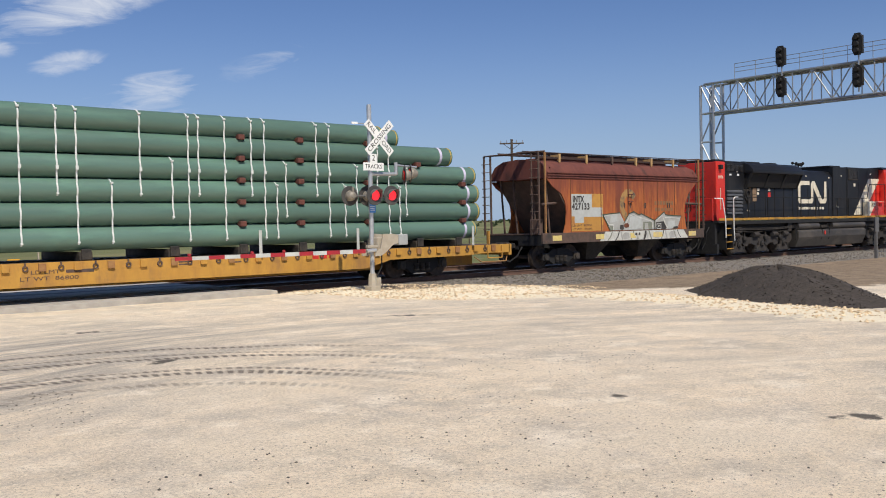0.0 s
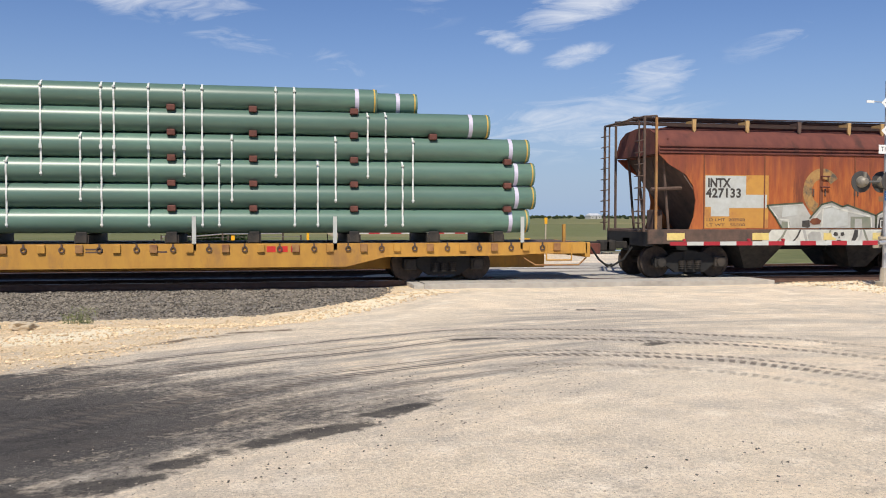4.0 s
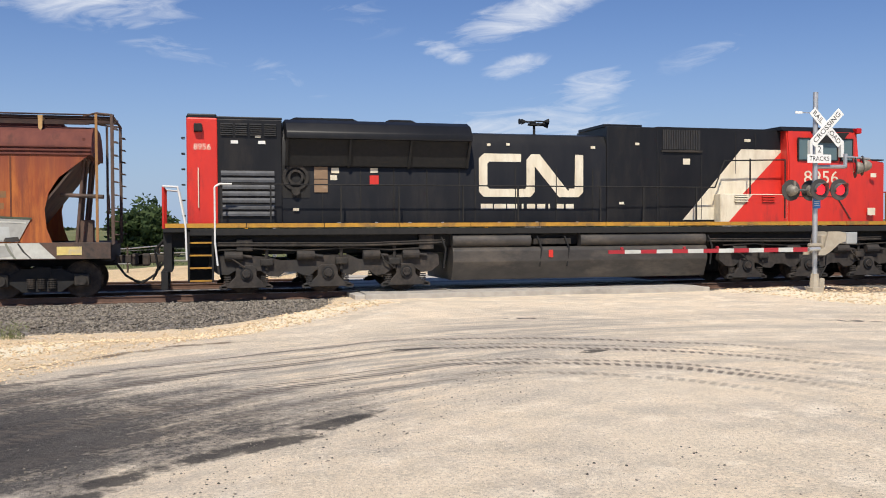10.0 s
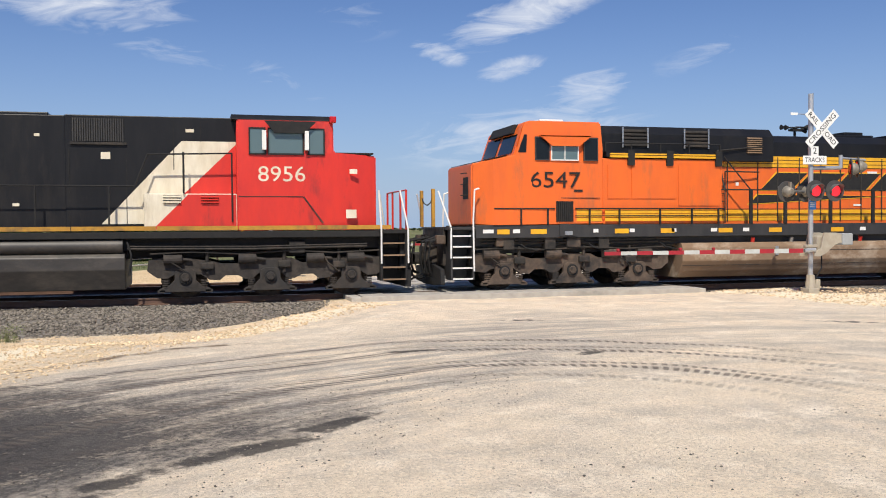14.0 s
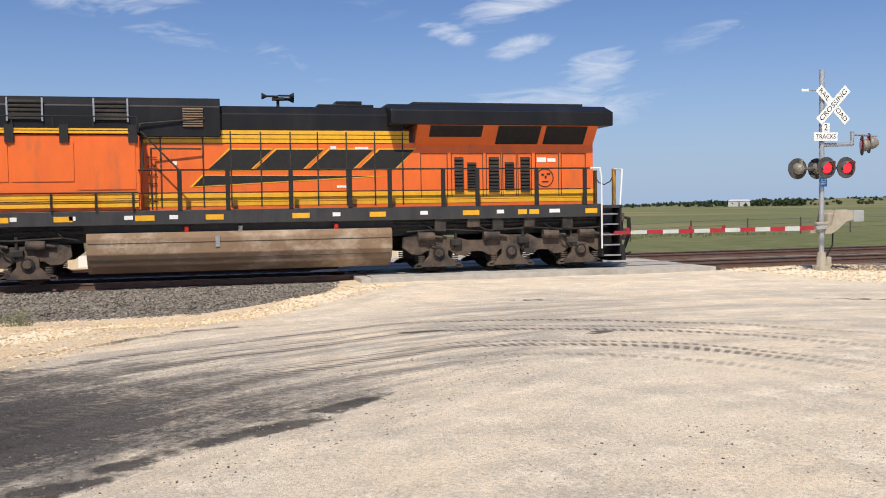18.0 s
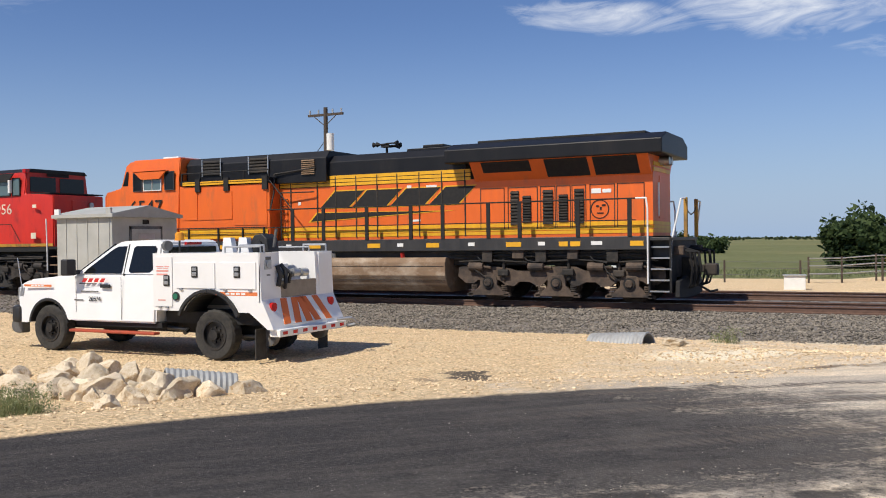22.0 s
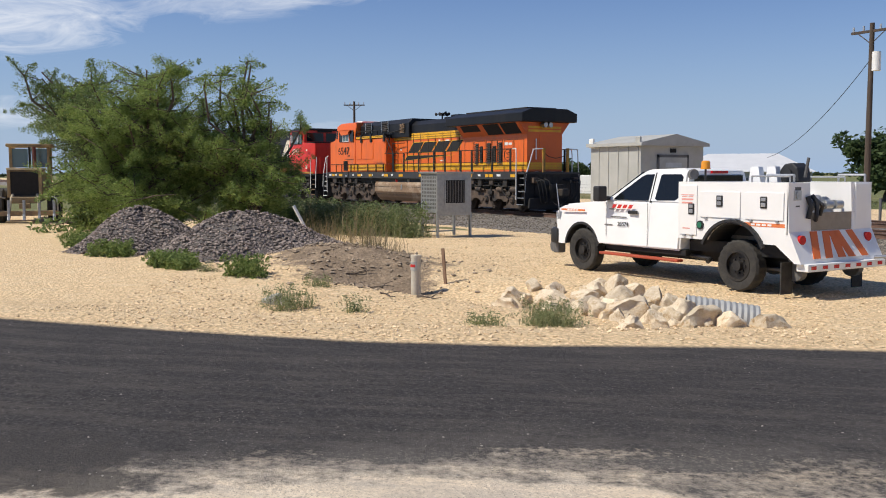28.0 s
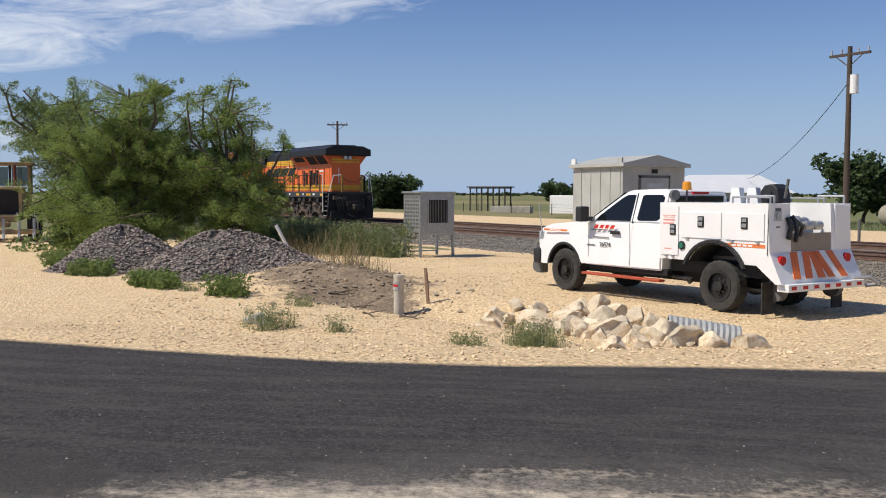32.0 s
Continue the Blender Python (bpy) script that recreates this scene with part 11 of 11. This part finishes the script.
def shed(x, y, w, d, wall, top, turn, label, roof=M_shed, hip=0.8):
    S = thing("building", label, "building", pose(x, y, zat(x, y) - 0.1, 0, 0, turn), "farm buildings")
    boxes("wall", [(-w / 2, -d / 2, 0, w / 2, d / 2, wall)], M_wallp, S)
    bm = bmesh.new()
    o = 0.3
    v = [bm.verts.new(c) for c in ((-w / 2 - o, -d / 2 - o, wall), (w / 2 + o, -d / 2 - o, wall), (w / 2 + o, d / 2 + o, wall), (-w / 2 - o, d / 2 + o, wall), (-w / 2 + hip, 0, top), (w / 2 - hip, 0, top))]
    for f in ((0, 1, 5, 4), (1, 2, 5), (2, 3, 4, 5), (3, 0, 4), (3, 2, 1, 0)):
        bm.faces.new([v[i] for i in f])
    bmesh.ops.recalc_face_normals(bm, faces=bm.faces[:])
    part("roof", bm, roof, S, "pale metal roof")
    for k in (-0.3, 0.3):
        bm = bmesh.new()
        bx(bm, k * w - 0.5, -d / 2 - 0.03, wall * 0.35, k * w + 0.5, -d / 2, wall * 0.78)
        wd = part("window", bm, M_sign, S)
        boxes("pane", [(k * w - 0.42, -d / 2 - 0.04, wall * 0.4, k * w + 0.42, -d / 2 - 0.03, wall * 0.74)], M_glass, wd)
    boxes("door", [(-0.5, -d / 2 - 0.04, 0, 0.5, -d / 2, wall * 0.8)], M_hood, S)


shed(-53.0, 61.5, 10.5, 7.0, 2.4, 3.9, 40, "low farm building with a white metal roof", hip=2.5)
shed(352, 556, 14, 9, 3.6, 4.8, -30, "long white farm building far across the fields")
shed(240, 640, 9, 8, 2.6, 4.2, 10, "small pale house far across the fields")
shed(-110, 330, 10, 8, 2.6, 4.2, 30, "small pale house far across the fields")
for (x, y, w, h) in ((-20.5, 70.5, 1.3, 1.0), (-82.5, 69.2, 3.4, 2.1)):
    bm = bmesh.new()
    bx(bm, -w / 2, -0.6, 0, w / 2, 0.6, h, 0.05)
    for k in range(3):
        bx(bm, -w / 2 + 0.1 + k * w / 3, -0.62, h * 0.5, -w / 2 + 0.25 + k * w / 3, -0.6, h * 0.85)
    solo("water_tank", bm, M_sign, "white box-shaped tank standing in a field", "tank", pose(x, y, zat(x, y), 0, 0, 20), "field tanks")
S = thing("utility_box", "small white equipment box beside the far track", "equipment box", pose(-4.1, 37.4, zat(-4.1, 37.4), 0, 0, 8))
boxes("body", [(-0.38, -0.25, 0, 0.38, 0.25, 0.52)], M_sign, S, bev=0.01)
boxes("lid", [(-0.42, -0.3, 0.52, 0.42, 0.3, 0.57)], M_greyp, S, bev=0.01)
# hay bale, open shelter, trough, gate
bm = bmesh.new()
cyl(bm, (0, -0.7, 0.75), (0, 0.7, 0.75), 0.75, 28)
for k in range(5):
    ring(bm, (0, -0.6 + k * 0.3, 0.75), 0.765, 0.74, "y", 0.05, 28)
solo("hay_bale", bm, mat("old_hay", (0.36, 0.33, 0.26), 0.95, col2=(0.28, 0.25, 0.19), scale=7, bump=0.5), "weathered round hay bale by a fence", "hay bale", pose(-35.0, 57.0, zat(-35, 57), 0, 0, 60), smooth=True)
S = thing("shelter", "open timber shelter with a flat roof", "shelter", pose(-100.2, 71.3, zat(-100, 71), 0, 0, 35))
for x in (-2.4, -0.8, 0.8, 2.4):
    for y in (-1.2, 1.2):
        boxes("post", [(x - 0.08, y - 0.08, -0.1, x + 0.08, y + 0.08, 3.1)], M_pole, S)
boxes("roof", [(-2.8, -1.6, 3.1, 2.8, 1.6, 3.24)], M_hood, S)
for y in (-1.2, 1.2):
    boxes("beam", [(-2.6, y - 0.06, 2.96, 2.6, y + 0.06, 3.1)], M_pole, S)
bm = bmesh.new()
bx(bm, -2.4, -0.6, 0, 2.4, 0.6, 0.75, 0.04)
bx(bm, -2.2, -0.45, 0.7, 2.2, 0.45, 0.76)
solo("trough", bm, M_conc, "pale concrete trough in a field", "trough", pose(-86.0, 64.2, zat(-86, 64), 0, 0, 35))


def fence(x0, y0, x1, y1, n, h, label, rails=0):
    S = thing("fence", label, "fence", pose(0, 0, 0), "field fences")
    a, b = Vector((x0, y0, 0)), Vector((x1, y1, 0))
    tops = []
    for i in range(n + 1):
        p = a.lerp(b, i / n)
        p.z = zat(p.x, p.y)
        bm = bmesh.new()
        cyl(bm, p - Vector((0, 0, 0.1)), p + Vector((0, 0, h)), 0.045, 7)
        part("post", bm, M_pole, S)
        tops.append(p)
    for z in (h * 0.35, h * 0.65, h * 0.93):
        bm = bmesh.new()
        for p, q in zip(tops[:-1], tops[1:]):
            cyl(bm, p + Vector((0, 0, z)), q + Vector((0, 0, z)), 0.03 if rails else 0.012, 5, cap=False)
        part("rail" if rails else "fence_wire", bm, M_chrome if rails else M_hood, S)


fence(-24, 44.0, 2.0, 43.0, 8, 1.0, "wire fence on wooden posts along a field")
fence(-140, 76, -70, 60, 14, 1.1, "wire fence running beside the tracks")
fence(-4.2, 43.6, 1.2, 43.3, 4, 1.15, "grey rail gate in a field fence", 1)
fence(23, 47, 90, 60, 16, 1.0, "wire fence across a green field")
fence(-33.5, 62.0, -27.5, 64.0, 3, 1.2, "galvanised farm gate in a fence", 1)
bm = bmesh.new()
bx(bm, -0.04, -0.04, -0.1, 0.04, 0.04, 1.5)
solo("steel_post", bm, M_hood, "dark steel marker post beside the tracks", "post", pose(-22.1, 33.6, zat(-22.1, 33.6)))
bm = bmesh.new()
bx(bm, -0.06, -0.06, -0.3, 0.06, 0.06, 2.1)
bx(bm, -0.2, -0.07, 1.4, 0.2, -0.06, 2.1)
solo("steel_post", bm, M_hood, "dark steel marker post beside the ballast", "post", pose(45.4, 20.0, -0.4))


# ---------------------------------------------------------------- motion
def rolled(t):
    for (a, p), (b, q) in zip(ROLL[:-1], ROLL[1:]):
        if t <= b:
            return p + (q - p) * (t - a) / (b - a)
    return ROLL[-1][1]


def motions():
    for ob, x, y, z in MOVING:
        walk(ob, [(t, pose(x - s, y, z)) for t, s in ROLL])
    for ob, x, r in WHEELS:
        step = 0.16 if r > 0.5 else 0.1333
        n = int(math.ceil(32 / step))
        walk(ob, [(min(i * step, 32.0), pose(x, 0, r, 0, -math.degrees(rolled(min(i * step, 32.0)) / r) % 360)) for i in range(n + 1)])


motions()
